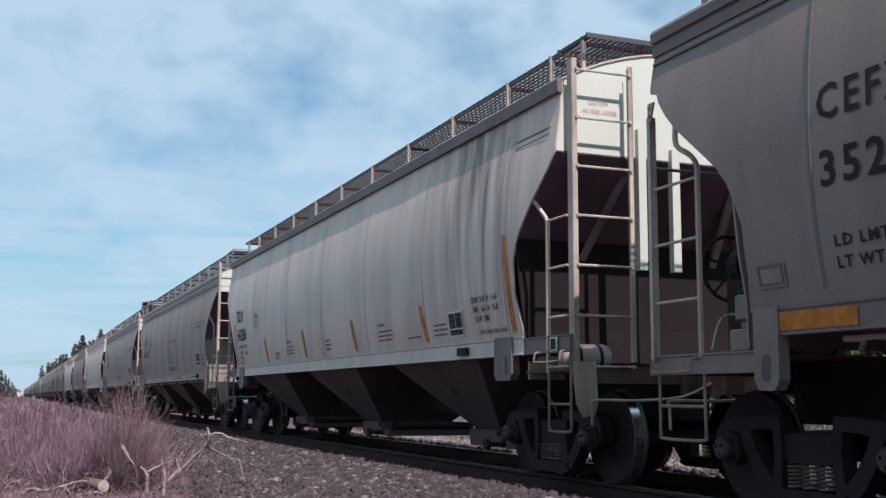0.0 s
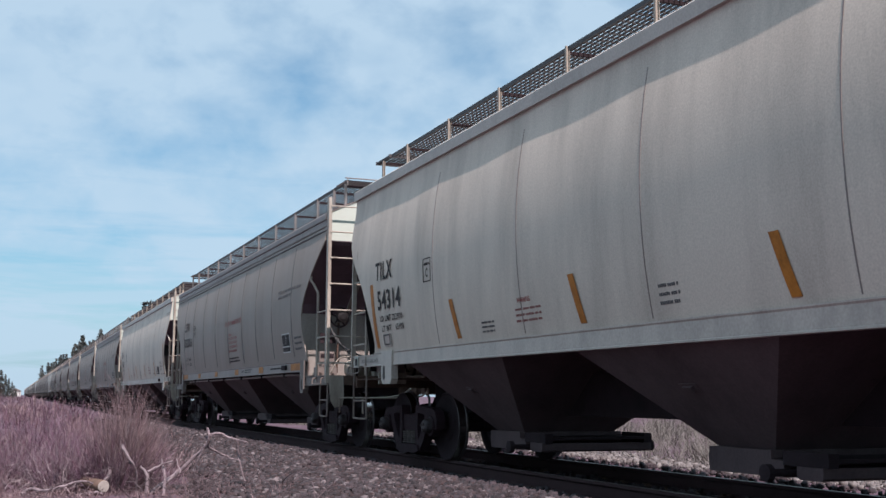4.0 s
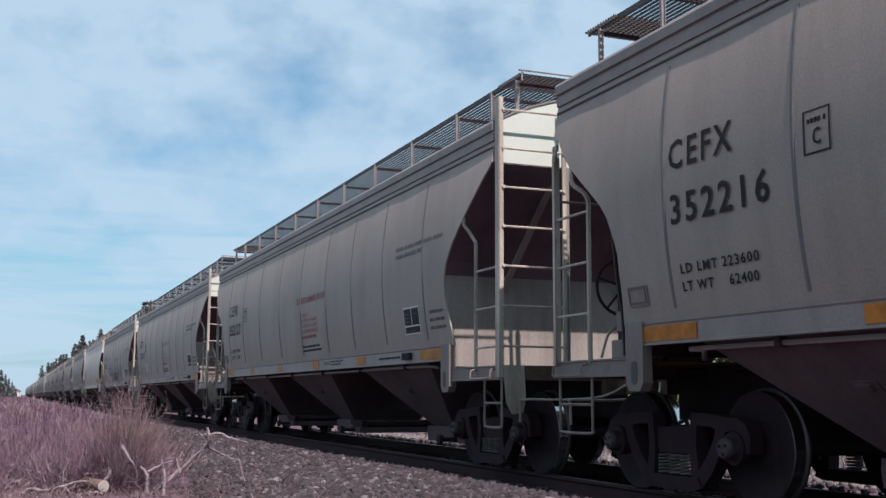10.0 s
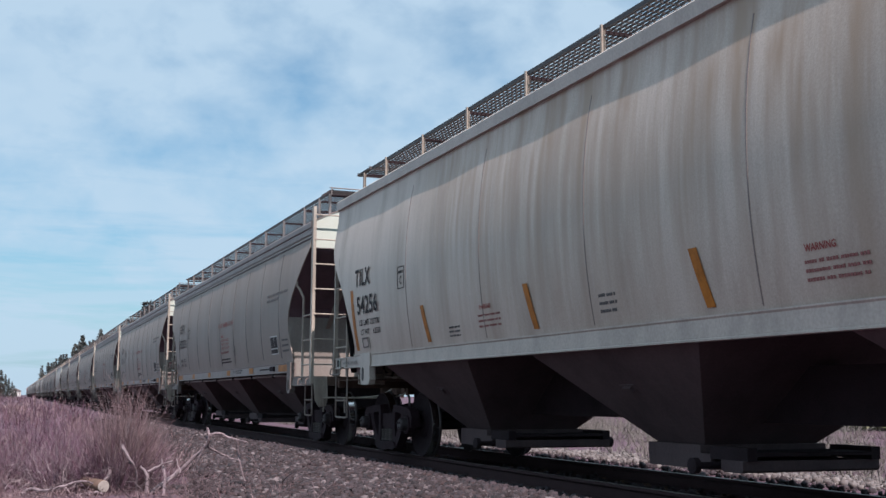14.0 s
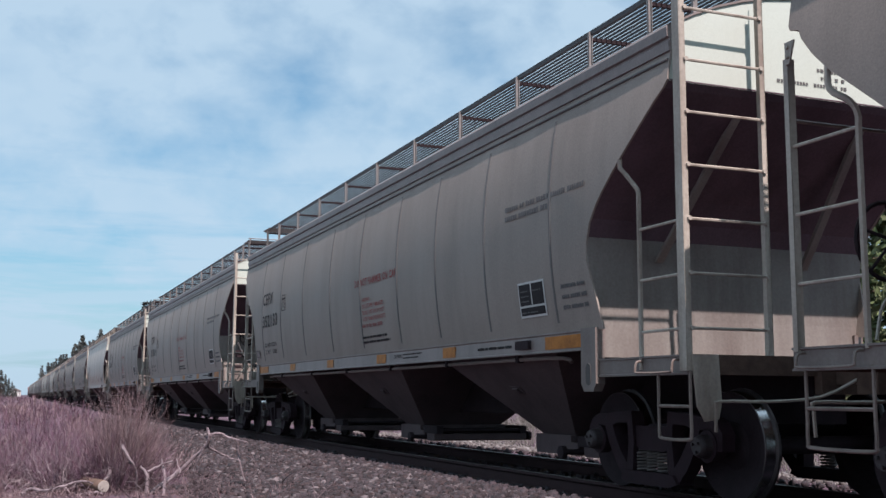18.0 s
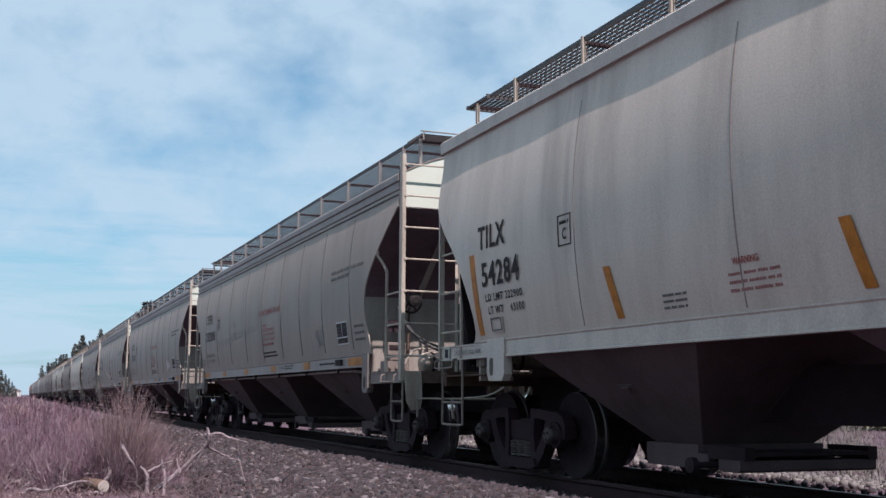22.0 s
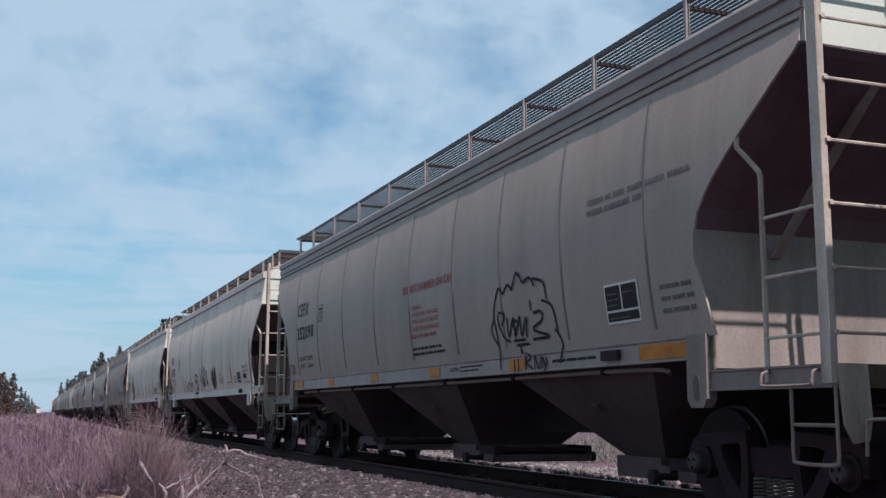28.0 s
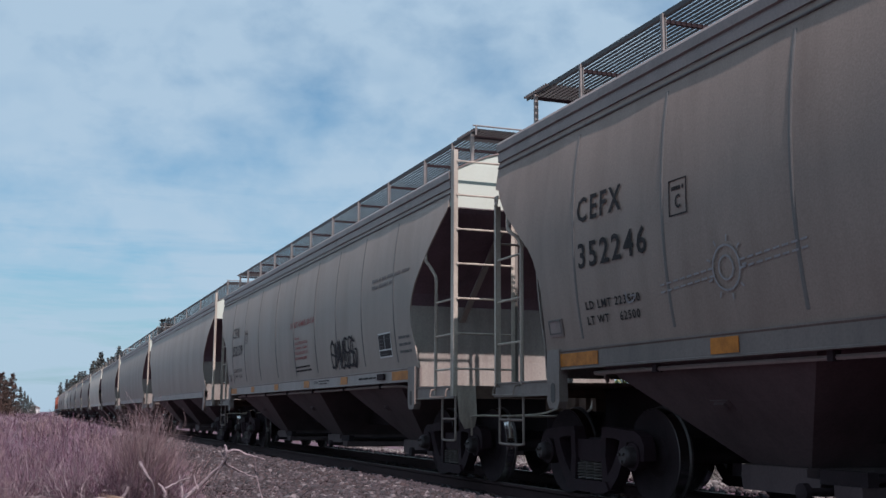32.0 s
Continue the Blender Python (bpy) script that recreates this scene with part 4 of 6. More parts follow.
def stroke(bm, points, width, y0, z0, scale=1.0, lift=0.007):
    """A sprayed line on the side: points in metres, u to the right as one faces the car, v up."""
    pts = bent([(u, v, 0) for u, v in points], 5) if len(points) > 2 else [Vector((u, v, 0)) for u, v in points]
    prev = None
    for i, p in enumerate(pts):
        d = pts[min(i + 1, len(pts) - 1)] - pts[max(i - 1, 0)]
        n = Vector((-d.y, d.x, 0)).normalized() * width / 2
        ring = []
        for q in (p + n, p - n):
            z = z0 + q.y * scale
            base = 1.525 if z < 1.32 else half_width(z)
            ring.append(bm.verts.new((-base - lift, y0 - q.x * scale, z)))
        if prev:
            bm.faces.new((prev[0], prev[1], ring[1], ring[0]))
        prev = ring


def doodle(r, n, w, h):
    """A loose sprayed scrawl of n loops, w wide and h high."""
    out = []
    for i in range(n):
        x = w * i / n
        step = w / n
        kind = r.randrange(4)
        if kind == 0:
            out.append([(x, r.uniform(0, 0.2) * h), (x + step * 0.2, h * r.uniform(0.8, 1)), (x + step * 0.5, h * r.uniform(0.1, 0.4)), (x + step * 0.9, h * r.uniform(0.7, 1)), (x + step, 0)])
        elif kind == 1:
            out.append([(x + step * (0.5 + 0.45 * math.cos(a)), h * (0.5 + 0.45 * math.sin(a))) for a in [k * 0.7 + r.random() * 0.2 for k in range(10)]])
        elif kind == 2:
            out.append([(x, h), (x + step * 0.1, h * 0.1), (x + step * 0.5, h * 0.05), (x + step * 0.8, h * 0.5), (x + step * 0.4, h * 0.55)])
        else:
            out.append([(x + step * 0.9, h * 0.9), (x + step * 0.3, h * 0.95), (x + step * 0.1, h * 0.6), (x + step * 0.8, h * 0.45), (x + step * 0.7, h * 0.05), (x, h * 0.1)])
    return out


def paint(car, lines, width, y0, z0, material, label, scale=1.0):
    bm = bmesh.new()
    for line in lines:
        stroke(bm, line, width, y0, z0, scale)
    return part("graffiti", bm, material, car, label)


def stencil_box(car, y0, z0, w, h):
    """The framed panel of small stencilled data."""
    bm = bmesh.new()
    plate(bm, y0, y0 - w, z0, z0 + h, 0.006)
    panel = part("data_panel", bm, PALE, car, "black data panel with a pale frame")
    bm = bmesh.new()
    t = 0.022
    plate(bm, y0 - t, y0 - w * 0.48, z0 + h * 0.34, z0 + h - t, 0.010)
    plate(bm, y0 - w * 0.53, y0 - w + t, z0 + h * 0.34, z0 + h - t, 0.010)
    plate(bm, y0 - t, y0 - w + t, z0 + t, z0 + h * 0.28, 0.010)
    part("data_field", bm, BLACK, panel)
    bm = bmesh.new()
    for j in range(3):
        bars(bm, y0 - 0.05, y0 - w * 0.42, z0 + h * (0.72 - 0.14 * j), 0.014, 0.4, j, 0.0135)
    bars(bm, y0 - w * 0.58, y0 - w + 0.06, z0 + h * 0.72, 0.014, 0.4, 7, 0.0135)
    bars(bm, y0 - 0.05, y0 - w * 0.7, z0 + h * 0.12, 0.014, 0.5, 8, 0.0135)
    tagged(part("small_print", bm, SMALL, panel), kind="stuff")


def common_marks(car, style):
    """Stencils that every car of a kind bears, built once."""
    if style == "grey":
        lettering(car, "warning_lettering", "DO NOT HAMMER ON CAR", 0.0, 2.31, 0.105, 1.88, RED, spread=1.2)
        for j, (line, w) in enumerate((("WARNING", 0.36), ("DO NOT APPLY VIBRATORS", 0.98), ("TO ANY PART OF CAR BODY", 1.0), ("EXCEPT VIBRATOR BRACKETS", 1.02))):
            lettering(car, "warning_lettering", line, -0.34, 2.07 - j * 0.095, 0.055, w, RED, bold=0.015, spread=1.1)
        bm = bmesh.new()
        bars(bm, -0.27, -1.25, 1.69, 0.05, 1.0, 4)
        tagged(part("small_print", bm, SMALL_RED, car), kind="stuff")
        bm = bmesh.new()
        bars(bm, -0.20, -1.35, 1.53, 0.035, 0.8, 5)
        bars(bm, -0.20, -1.45, 1.46, 0.035, 0.8, 6)
        tagged(part("small_print", bm, BLACK, car), kind="stuff")
        bm = bmesh.new()
        bars(bm, -5.35, -7.05, 2.63, 0.055, 0.9, 11)
        bars(bm, -5.35, -6.35, 2.53, 0.055, 0.9, 12)
        tagged(part("small_print", bm, SMALL, car), kind="stuff")
        stencil_box(car, -5.6, 1.49, 0.58, 0.36)
        bm = bmesh.new()
        for j in range(3):
            bars(bm, -6.52, -7.0, 1.72 - j * 0.1, 0.04, 0.5, 20 + j)
        tagged(part("small_print", bm, SMALL, car), kind="stuff")
        lettering(car, "caution_lettering", "CAUTION", -1.55, 1.20, 0.05, 0.30, BLACK)
        bm = bmesh.new()
        bars(bm, -1.9, -2.6, 1.235, 0.018, 0.5, 31)
        bars(bm, -1.9, -2.5, 1.19, 0.018, 0.5, 32)
        bars(bm, -4.4, -5.3, 1.20, 0.03, 0.6, 33)
        tagged(part("small_print", bm, BLACK, car), kind="stuff")
        bm = bmesh.new()
        box(bm, -1.56, -1.52, -5.75, -5.45, 1.17, 1.26)
        part("routing_holder", bm, GRIME, car)
    else:
        stencil_box(car, -5.57, 1.39, 0.42, 0.30)
        for words, y, z, w in (("EXW 10-8  H   9-8", -6.30, 1.74, 0.68), ("EW    8-6  H  15-0", -6.33, 1.63, 0.68), ("CU FT  5461", -6.36, 1.52, 0.40)):
            lettering(car, "dimension_lettering", words, y, z, 0.07, w, BLACK, spread=1.1)
        lettering(car, "brake_shoe_lettering", "2 INCH TREAD COND. SHOES", -6.42, 1.385, 0.042, 0.74, BLACK, spread=1.1)
        lettering(car, "brake_shoe_lettering", "2 INCH TREAD COND. SHOES", 7.95, 1.175, 0.05, 0.78, SMALL, spread=1.1)
        bm = bmesh.new()
        for j in range(3):
            bars(bm, -5.05, -5.5, 1.55 - j * 0.06, 0.022, 0.6, 50 + j)
            bars(bm, -0.15, -0.45, 1.58 - j * 0.07, 0.03, 0.5, 60 + j)
            bars(bm, 3.45, 3.1, 1.50 - j * 0.05, 0.022, 0.6, 64 + j)
        bars(bm, -4.1, -4.6, 1.44, 0.022, 0.6, 70)
        tagged(part("small_print", bm, SMALL, car), kind="stuff")
        bm = bmesh.new()
        for y in (-2.9, 2.5):
            lettering(car, "warning_lettering", "WARNING", y - 0.02, 1.66, 0.05, 0.30, RED)
        for j in range(3):
            bars(bm, -2.9, -3.5, 1.58 - j * 0.06, 0.024, 0.7, 73 + j)
            bars(bm, 2.55, 1.95, 1.58 - j * 0.06, 0.024, 0.7, 83 + j)
        tagged(part("small_print", bm, SMALL_RED, car), kind="stuff")
        seam = bmesh.new()
        zs = [1.34 + i * 0.24 for i in range(11)]
        sheet(seam, [[(-half_width(z) - 0.004, d, z) for d in (-0.006, 0.006)] for z in zs if z < 3.66], (0.012, 0, 0))
        seam = finish(seam, "panel_seam", GREY_TRIM)
        for y in (-7.2, -4.8, -2.4, 0.0, 2.4, 4.8):
            part("panel_seam", seam, None, car).location = (0, y, 0)
        bm = bmesh.new()
        box(bm, -1.57, -1.52, -6.1, -5.84, 1.16, 1.25)
        part("routing_holder", bm, GRIME, car)
        bm = bmesh.new()
        plate(bm, -7.42, -8.2, 3.37, 3.385)
        plate(bm, -7.42, -8.2, 3.30, 3.315)
        part("board_clip", bm, RIB, car)
        end_lettering(car, "CAUTION", -1.19, 3.615, 0.045, 0.23)
        end_lettering(car, "NO SIDE LADDER", -1.25, 3.525, 0.045, 0.40)
    # a lidded placard holder by the far end
    y, z = (6.86, 1.45) if style == "grey" else (6.68, 1.38)
    trim = GREY_TRIM if style == "grey" else WHITE_TRIM
    bm = bmesh.new()
    plate(bm, y + 0.15, y - 0.15, z, z + 0.17, 0.010)
    holder = part("placard_holder", bm, trim, car)
    bm = bmesh.new()
    plate(bm, y + 0.13, y - 0.13, z + 0.145, z + 0.165, 0.02)
    plate(bm, y + 0.13, y - 0.13, z + 0.02, z + 0.035, 0.02)
    plate(bm, y + 0.13, y + 0.115, z + 0.035, z + 0.145, 0.02)
    plate(bm, y - 0.115, y - 0.13, z + 0.035, z + 0.145, 0.02)
    part("placard_frame", bm, RIB, holder)


def marks(car, style, number, load, light, letter):
    """The car's own reporting mark and weights."""
    if style == "grey":
        lettering(car, "reporting_mark", "CEFX", 6.27, 2.50, 0.23, 0.84, BLACK, spread=1.25, bold=0.018)
        lettering(car, "car_number", number, 6.27, 2.06, 0.23, 1.24, BLACK, spread=1.25, bold=0.018)
        lettering(car, "weight_lettering", "LD LMT " + load, 6.20, 1.66, 0.075, 0.98, BLACK, spread=1.2)
        lettering(car, "weight_lettering", "LT WT    " + light, 6.20, 1.52, 0.075, 0.95, BLACK, spread=1.2)
        y, z = 4.66, 2.29
    else:
        lettering(car, "reporting_mark", "TILX", 7.02, 2.32, 0.25, 0.70, BLACK, spread=1.1, bold=0.02)
        lettering(car, "car_number", number, 6.96, 1.90, 0.26, 0.95, BLACK, spread=1.1, bold=0.02)
        lettering(car, "weight_lettering", "LD LMT " + load, 6.90, 1.73, 0.08, 0.92, BLACK, spread=1.15)
        lettering(car, "weight_lettering", "LT WT    " + light, 6.86, 1.59, 0.08, 0.90, BLACK, spread=1.15)
        y, z = 5.12, 2.12
    bm = bmesh.new()
    for a, b, c, d in ((0, 0.26, 0.29, 0.30), (0, 0.26, 0, 0.012), (0, 0.014, 0.012, 0.29), (0.246, 0.26, 0.012, 0.29)):
        plate(bm, y - a, y - b, z + c, z + d)
    bars(bm, y - 0.04, y - 0.22, z + 0.21, 0.035, 0.5, 3)
    part("plate_frame", bm, BLACK, car)
    lettering(car, "plate_letter", letter, y - 0.09, z + 0.06, 0.11, 0.08, BLACK)


def build_car(style, label, full=True, brakes=False):
    car = thing("covered_hopper_car", pose(TRACK, 0, 0), label, "freight car", "cars of the train")
    for s in (-1, 1):
        part("side_sheet", side_sheet(style, s), None, car)
        part("top_chord", fascia(style, s), None, car)
        part("side_sill", side_sill(style, s), None, car)
    part("roof_sheet", roof_sheet(style), None, car)
    for k in (-1, 1):
        part("end_panel", end_panel(style, k), None, car)
        part("slope_sheet", end_slope(style, k), None, car)
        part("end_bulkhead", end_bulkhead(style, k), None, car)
        add_end(car, style, k, full)
        add_truck(car, k * 7.18)
    part("center_sill", MESH["sill"], None, car)
    for y in (-4.65, 0.0, 4.65):
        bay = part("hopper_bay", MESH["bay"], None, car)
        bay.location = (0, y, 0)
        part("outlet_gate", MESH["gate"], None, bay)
        if full:
            part("slide_tray", MESH["tray"], None, bay)
            part("pinion_housing", MESH["pinion"], None, bay)
            part("drive_shaft", MESH["shaft"], None, bay)
            part("vibrator_bracket", MESH["bracket"], None, bay).matrix_basis = pose(-1.09, 0.1, 0.78, 0, -44, 0)
    if full and style == "grey":
        runs = [bent([(-1.30, 6.3, 1.0), (-1.40, 6.15, 1.06), (-1.43, 6.0, 1.075), (-1.43, 2.0, 1.07), (-1.43, -2.0, 1.07), (-1.43, -5.9, 1.075), (-1.3, -6.2, 1.03)])]
        tube_part("conduit", runs, 0.021, GREY_TRIM, car)
        for y in (5.2, 3.0, 0.9, -1.2, -3.3, -5.3):
            bm = bmesh.new()
            box(bm, -1.47, -1.40, y - 0.03, y + 0.03, 1.045, 1.122)
            part("conduit_clip", bm, GRIME, car)
    add_ladders(car, style, full)
    add_roofwalk(car, style, full)
    if style == "grey":
        y = -HALF - 0.01
        tube_part("crosswalk_rail", [bent([(-1.17, y, 4.28), (-1.17, y, 4.375), (-1.15, y, 4.40), (-1.10, y, 4.405), (0.2, y, 4.405), (1.10, y, 4.405), (1.15, y, 4.40), (1.17, y, 4.375), (1.17, y, 4.28)], 3)], 0.011, POST, car, "weathered painted pipe rail")
    if full:
        if style == "grey":
            add_ribs(car)
        add_reflectors(car, style)
        common_marks(car, style)
        if brakes:
            add_brakes(car, -1)
        else:
            add_brakes(car, 1)
    return car


RUBBER = mat("black_rubber", (0.03, 0.03, 0.03), 0.7, dark=0.6, scale=10, bump=0.1)
POST = mat("weathered_post_paint", (0.19, 0.175, 0.165), 0.6, dark=0.55, scale=6, bump=0.08, amount=0.7)
SPRAY = mat("black_spray_paint", (0.016, 0.014, 0.017), 0.7, dark=3.0, scale=14, bump=0.0, amount=0.4, spec=0.12)
SPRAY_GREY = mat("faded_spray_paint", (0.20, 0.20, 0.205), 0.7, dark=1.5, scale=10, bump=0.0, spec=0.12)
SPRAY_WHITE = mat("white_spray_paint", (0.6, 0.6, 0.58), 0.7, dark=0.7, scale=10, bump=0.0)
SPRAY_BLUE = mat("blue_grey_spray_paint", (0.20, 0.24, 0.33), 0.7, dark=0.7, scale=10, bump=0.0)
WHITE_CARS = {1, 4, 6, 13, 20, 25, 27, 28, 34, 39}
BRAKE_END = {3, 5, 7, 8, 11, 15, 18, 19, 21, 23, 29}
NUMBERS = {0: "352052", 1: "54286", 2: "352123", 3: "352097", 4: "54314", 5: "352006", 6: "54283", 7: "352166", 8: "352047", 9: "352216",
           10: "352127", 11: "352239", 12: "352081", 13: "54256", 14: "352231", 15: "352118", 16: "352242", 17: "352133", 18: "352069",
           19: "352040", 20: "54284", 21: "352080", 22: "352104", 23: "352075", 24: "352161", 25: "54316", 26: "352098", 27: "54275",
           28: "54343", 29: "352246", 30: "352139"}
# empty weight in pounds; with the load limit it makes 286,000
LIGHT_WEIGHTS = {6: 63400, 27: 63200, 7: 62900, 8: 62900, 9: 62400, 11: 62300, 12: 62700, 13: 63300, 16: 62700, 19: 62800, 24: 63000, 28: 63400}
COUNT = 43
NEAR = 31
protos = {("grey", True, False): build_car("grey", "grey painted covered hopper freight car on the track"),
          ("grey", True, True): build_car("grey", "grey covered hopper freight car with brake gear on its end", True, True),
          ("white", True, False): build_car("white", "off-white covered hopper freight car with amber strips"),
          ("grey", False, False): build_car("grey", "grey covered hopper freight car far along the train", False),
          ("white", False, False): build_car("white", "off-white covered hopper freight car far along the train", False)}
LENGTHS = {"grey": 18.22, "white": 18.42}
cars, starts = [], []
# couplers drawn out by so much
SLACK = {0: 0.08, 19: 0.09}
at = -9.63
for n in range(COUNT):
    style = "white" if n in WHITE_CARS else "grey"
    full = n < NEAR
    car = copy_thing(protos[(style, full, full and style == "grey" and n in BRAKE_END)], pose(TRACK, n * 18.2, 0))
    cars.append(car)
    starts.append(at + LENGTHS[style] / 2 - SLACK.get(n, 0.0))
    at += LENGTHS[style]
    if full:
        light = LIGHT_WEIGHTS.get(n, 63100 if style == "white" else 62500)
        marks(car, style, NUMBERS[n], str(286000 - light), str(light), "C")
TRAIN_TAIL = at
for n, m in ((0, GREY_GRUBBY), (1, WHITE_RUSTY), (13, WHITE_STAINED), (20, WHITE_SOOTY), (27, WHITE_DULL), (28, WHITE_DULL), (29, GREY_DUSTY)):
    for o in cars[n].children:
        if o.name.startswith("side_sheet"):
            o.data = o.data.copy()
            o.data.materials[0] = m
for n, names in ((0, ("top_chord", "side_sill")), (29, ("side_sill",)), (1, ("top_chord", "platform_side", "jacking_post", "stirrup_step"))):
    for o in cars[n].children:
        if o.name.startswith(names):
            o.data = o.data.copy()
            o.data.materials[0] = GRUBBY_TRIM
bm = bmesh.new()
lathe(bm, [(-1.32, 0.04), (-1.30, 0.10), (-1.26, 0.135), (-1.20, 0.145), (-0.86, 0.145), (-0.80, 0.13), (-0.77, 0.04)], "x", (0, -HALF + 0.40, 1.08), 18)
tank = part("air_reservoir", bm, LADDER, cars[1], "dusty cream-painted air reservoir", smooth=True)
for x in (-1.16, -0.92):
    bm = bmesh.new()
    lathe(bm, [(x - 0.018, 0.15), (x + 0.018, 0.15)], "x", (0, -HALF + 0.40, 1.08), 18)
    part("strap", bm, GRIME, tank)
for n in (1, 13, 28):
    add_end_posts(cars[n])
for o in cars[9].children:
    if o.name.startswith("end_bulkhead"):
        o.data = o.data.copy()
        o.data.materials[0] = BULKHEAD_RUSTY
for proto in protos.values():
    for o in (*proto.children_recursive, proto):
        bpy.data.objects.remove(o)



def closed(n, radius, turn, cx, cy):
    return [(cx + radius * math.cos(turn + k * math.tau / n), cy + radius * math.sin(turn + k * math.tau / n)) for k in range(n + 1)]


def sharp(points):
    """Straight strokes between the points."""
    return [[points[i], points[i + 1]] for i in range(len(points) - 1)]


def arches(w, h, n):
    return [[(i * w / n, 0), (i * w / n + 0.02, h * 0.8), (i * w / n + w / n * 0.5, h), (i * w / n + w / n * 0.9, h * 0.8), (i * w / n + w / n * 0.92, 0)] for i in range(n)]


def graffiti():
    lab = "sprayed graffiti scrawl"
    hump = [[(0.2, 0.05), (0.15, 0.5), (0.2, 0.78), (0.35, 0.84), (0.5, 0.72), (0.52, 0.4), (0.58, 0.08)], [(0.5, 0.75), (0.65, 0.87), (0.8, 0.75), (0.86, 0.5), (0.84, 0.2)], [(0.4, 0.38), (0.52, 0.42), (0.64, 0.4)], [(0.7, 0.5), (0.76, 0.3), (0.8, 0.2)]]
    belly = [[(0.84, 0.2), (0.85, 0.7), (0.95, 0.95), (1.1, 1.0), (1.24, 0.9), (1.28, 0.6), (1.32, 0.5), (1.46, 0.35), (1.5, 0.12), (1.34, -0.06), (1.1, -0.1)], [(1.0, 0.42), (1.15, 0.5), (1.3, 0.5)], [(0.95, 0.12), (1.1, 0.18), (1.1, 0.08)]]
    lens = [[(1.3, 0.52), (1.42, 0.78), (1.62, 0.9)], [(1.3, 0.52), (1.5, 0.66), (1.68, 0.68)], [(1.34, 0.48), (1.5, 0.5), (1.7, 0.42), (1.66, 0.12), (1.5, 0.2), (1.42, 0.36)], [(1.68, 0.92), (1.72, 0.5), (1.7, 0.12)]]
    beads = [closed(8, 0.07, 0, 0.0, 0.30), closed(8, 0.05, 0, 0.03, 0.1), [(0.0, 0.5), (-0.02, 0.62), (0.06, 0.66), (0.04, 0.78), (0.14, 0.82), (0.18, 0.7)]]
    inner = [[(u + 0.96, v + 0.62) for u, v in s] for s in doodle(random.Random(3), 3, 0.24, 0.26)]
    paint(cars[12], [[(u * 1.42, v * 0.92) for u, v in line] for line in hump + belly + lens + beads + inner], 0.024, 3.78, 1.26, SPRAY, "black outlined graffiti letters")
    paint(cars[12], sharp(closed(3, 0.30, math.pi / 2, 0, 0)) + sharp(closed(3, 0.30, -math.pi / 2, 0, 0)), 0.026, 0.80, 1.62, SPRAY, "black sprayed star")
    paint(cars[12], doodle(random.Random(8), 9, 1.9, 0.42) + arches(1.9, 0.38, 8), 0.024, 0.42, 1.36, SPRAY, "black graffiti letters")
    paint(cars[8], doodle(random.Random(23), 4, 1.2, 0.5), 0.018, 3.2, 1.75, SPRAY_GREY, lab)
    paint(cars[8], doodle(random.Random(24), 5, 1.3, 0.5), 0.018, 5.8, 2.75, SPRAY_GREY, lab)
    paint(cars[7], doodle(random.Random(25), 4, 0.7, 0.5), 0.03, 6.9, 2.75, SPRAY_BLUE, "blue-grey sprayed tag")
    paint(cars[11], doodle(random.Random(26), 4, 0.72, 0.3), 0.026, 4.68, 1.56, SPRAY_WHITE, "white chalked scrawl")
    paint(cars[12], doodle(random.Random(27), 3, 0.6, 0.4), 0.05, -4.5, 1.45, SPRAY_WHITE, "white and blue sprayed tag")
    cloud = [[(-0.42, -0.35), (-0.44, 0.1), (-0.46, 0.35), (-0.40, 0.55)], [(-0.46, 0.3), (-0.54, 0.15), (-0.44, -0.05)], [(-0.4, 0.55), (-0.33, 0.68), (-0.25, 0.6)], [(-0.25, 0.6), (-0.15, 0.7), (-0.08, 0.62)], [(-0.08, 0.62), (0.02, 0.82), (0.12, 0.68)],
             [(0.12, 0.68), (0.25, 0.72), (0.32, 0.6)], [(0.3, 0.7), (0.47, 0.62), (0.5, 0.42)], [(0.42, 0.42), (0.58, 0.32), (0.62, 0.02)], [(0.58, 0.06), (0.66, -0.1), (0.62, -0.34)]]
    cloud = [[(u * 1.4, v * 0.86) for u, v in s] for s in cloud]
    paint(cars[26], cloud, 0.030, -3.72, 1.48, SPRAY, "black cloud-shaped graffiti outline")
    chain = [[(0.57 + 0.10 * k, 0.03 + 0.007 * k + d), (0.57 + 0.10 * k + 0.07, 0.035 + 0.007 * k + d)] for k in (*range(8), *range(11, 19)) for d in (0.0, 0.06)]
    paint(cars[29], chain, 0.016, 5.45, 1.66, SPRAY_GREY, "dashed chain drawing in faded paint")
    paint(cars[29], [[(u + 1.5, v + 0.13) for u, v in closed(14, 0.17, 0, 0, 0)], [(u + 1.5, v + 0.13) for u, v in closed(9, 0.09, 0.3, 0, 0)]] + doodle(random.Random(52), 1, 0.2, 0.10)
          + [[(1.5 + 0.2 * math.cos(a), 0.13 + 0.2 * math.sin(a)), (1.5 + 0.25 * math.cos(a), 0.13 + 0.25 * math.sin(a))] for a in (k * math.tau / 9 for k in range(9))], 0.016, 5.45, 1.66, SPRAY_GREY, "small ornate medallion drawing in faded paint")
    paint(cars[30], doodle(random.Random(39), 6, 1.6, 0.5) + doodle(random.Random(40), 5, 1.5, 0.45), 0.04, -2.9, 1.42, SPRAY, "dark graffiti scrawl")
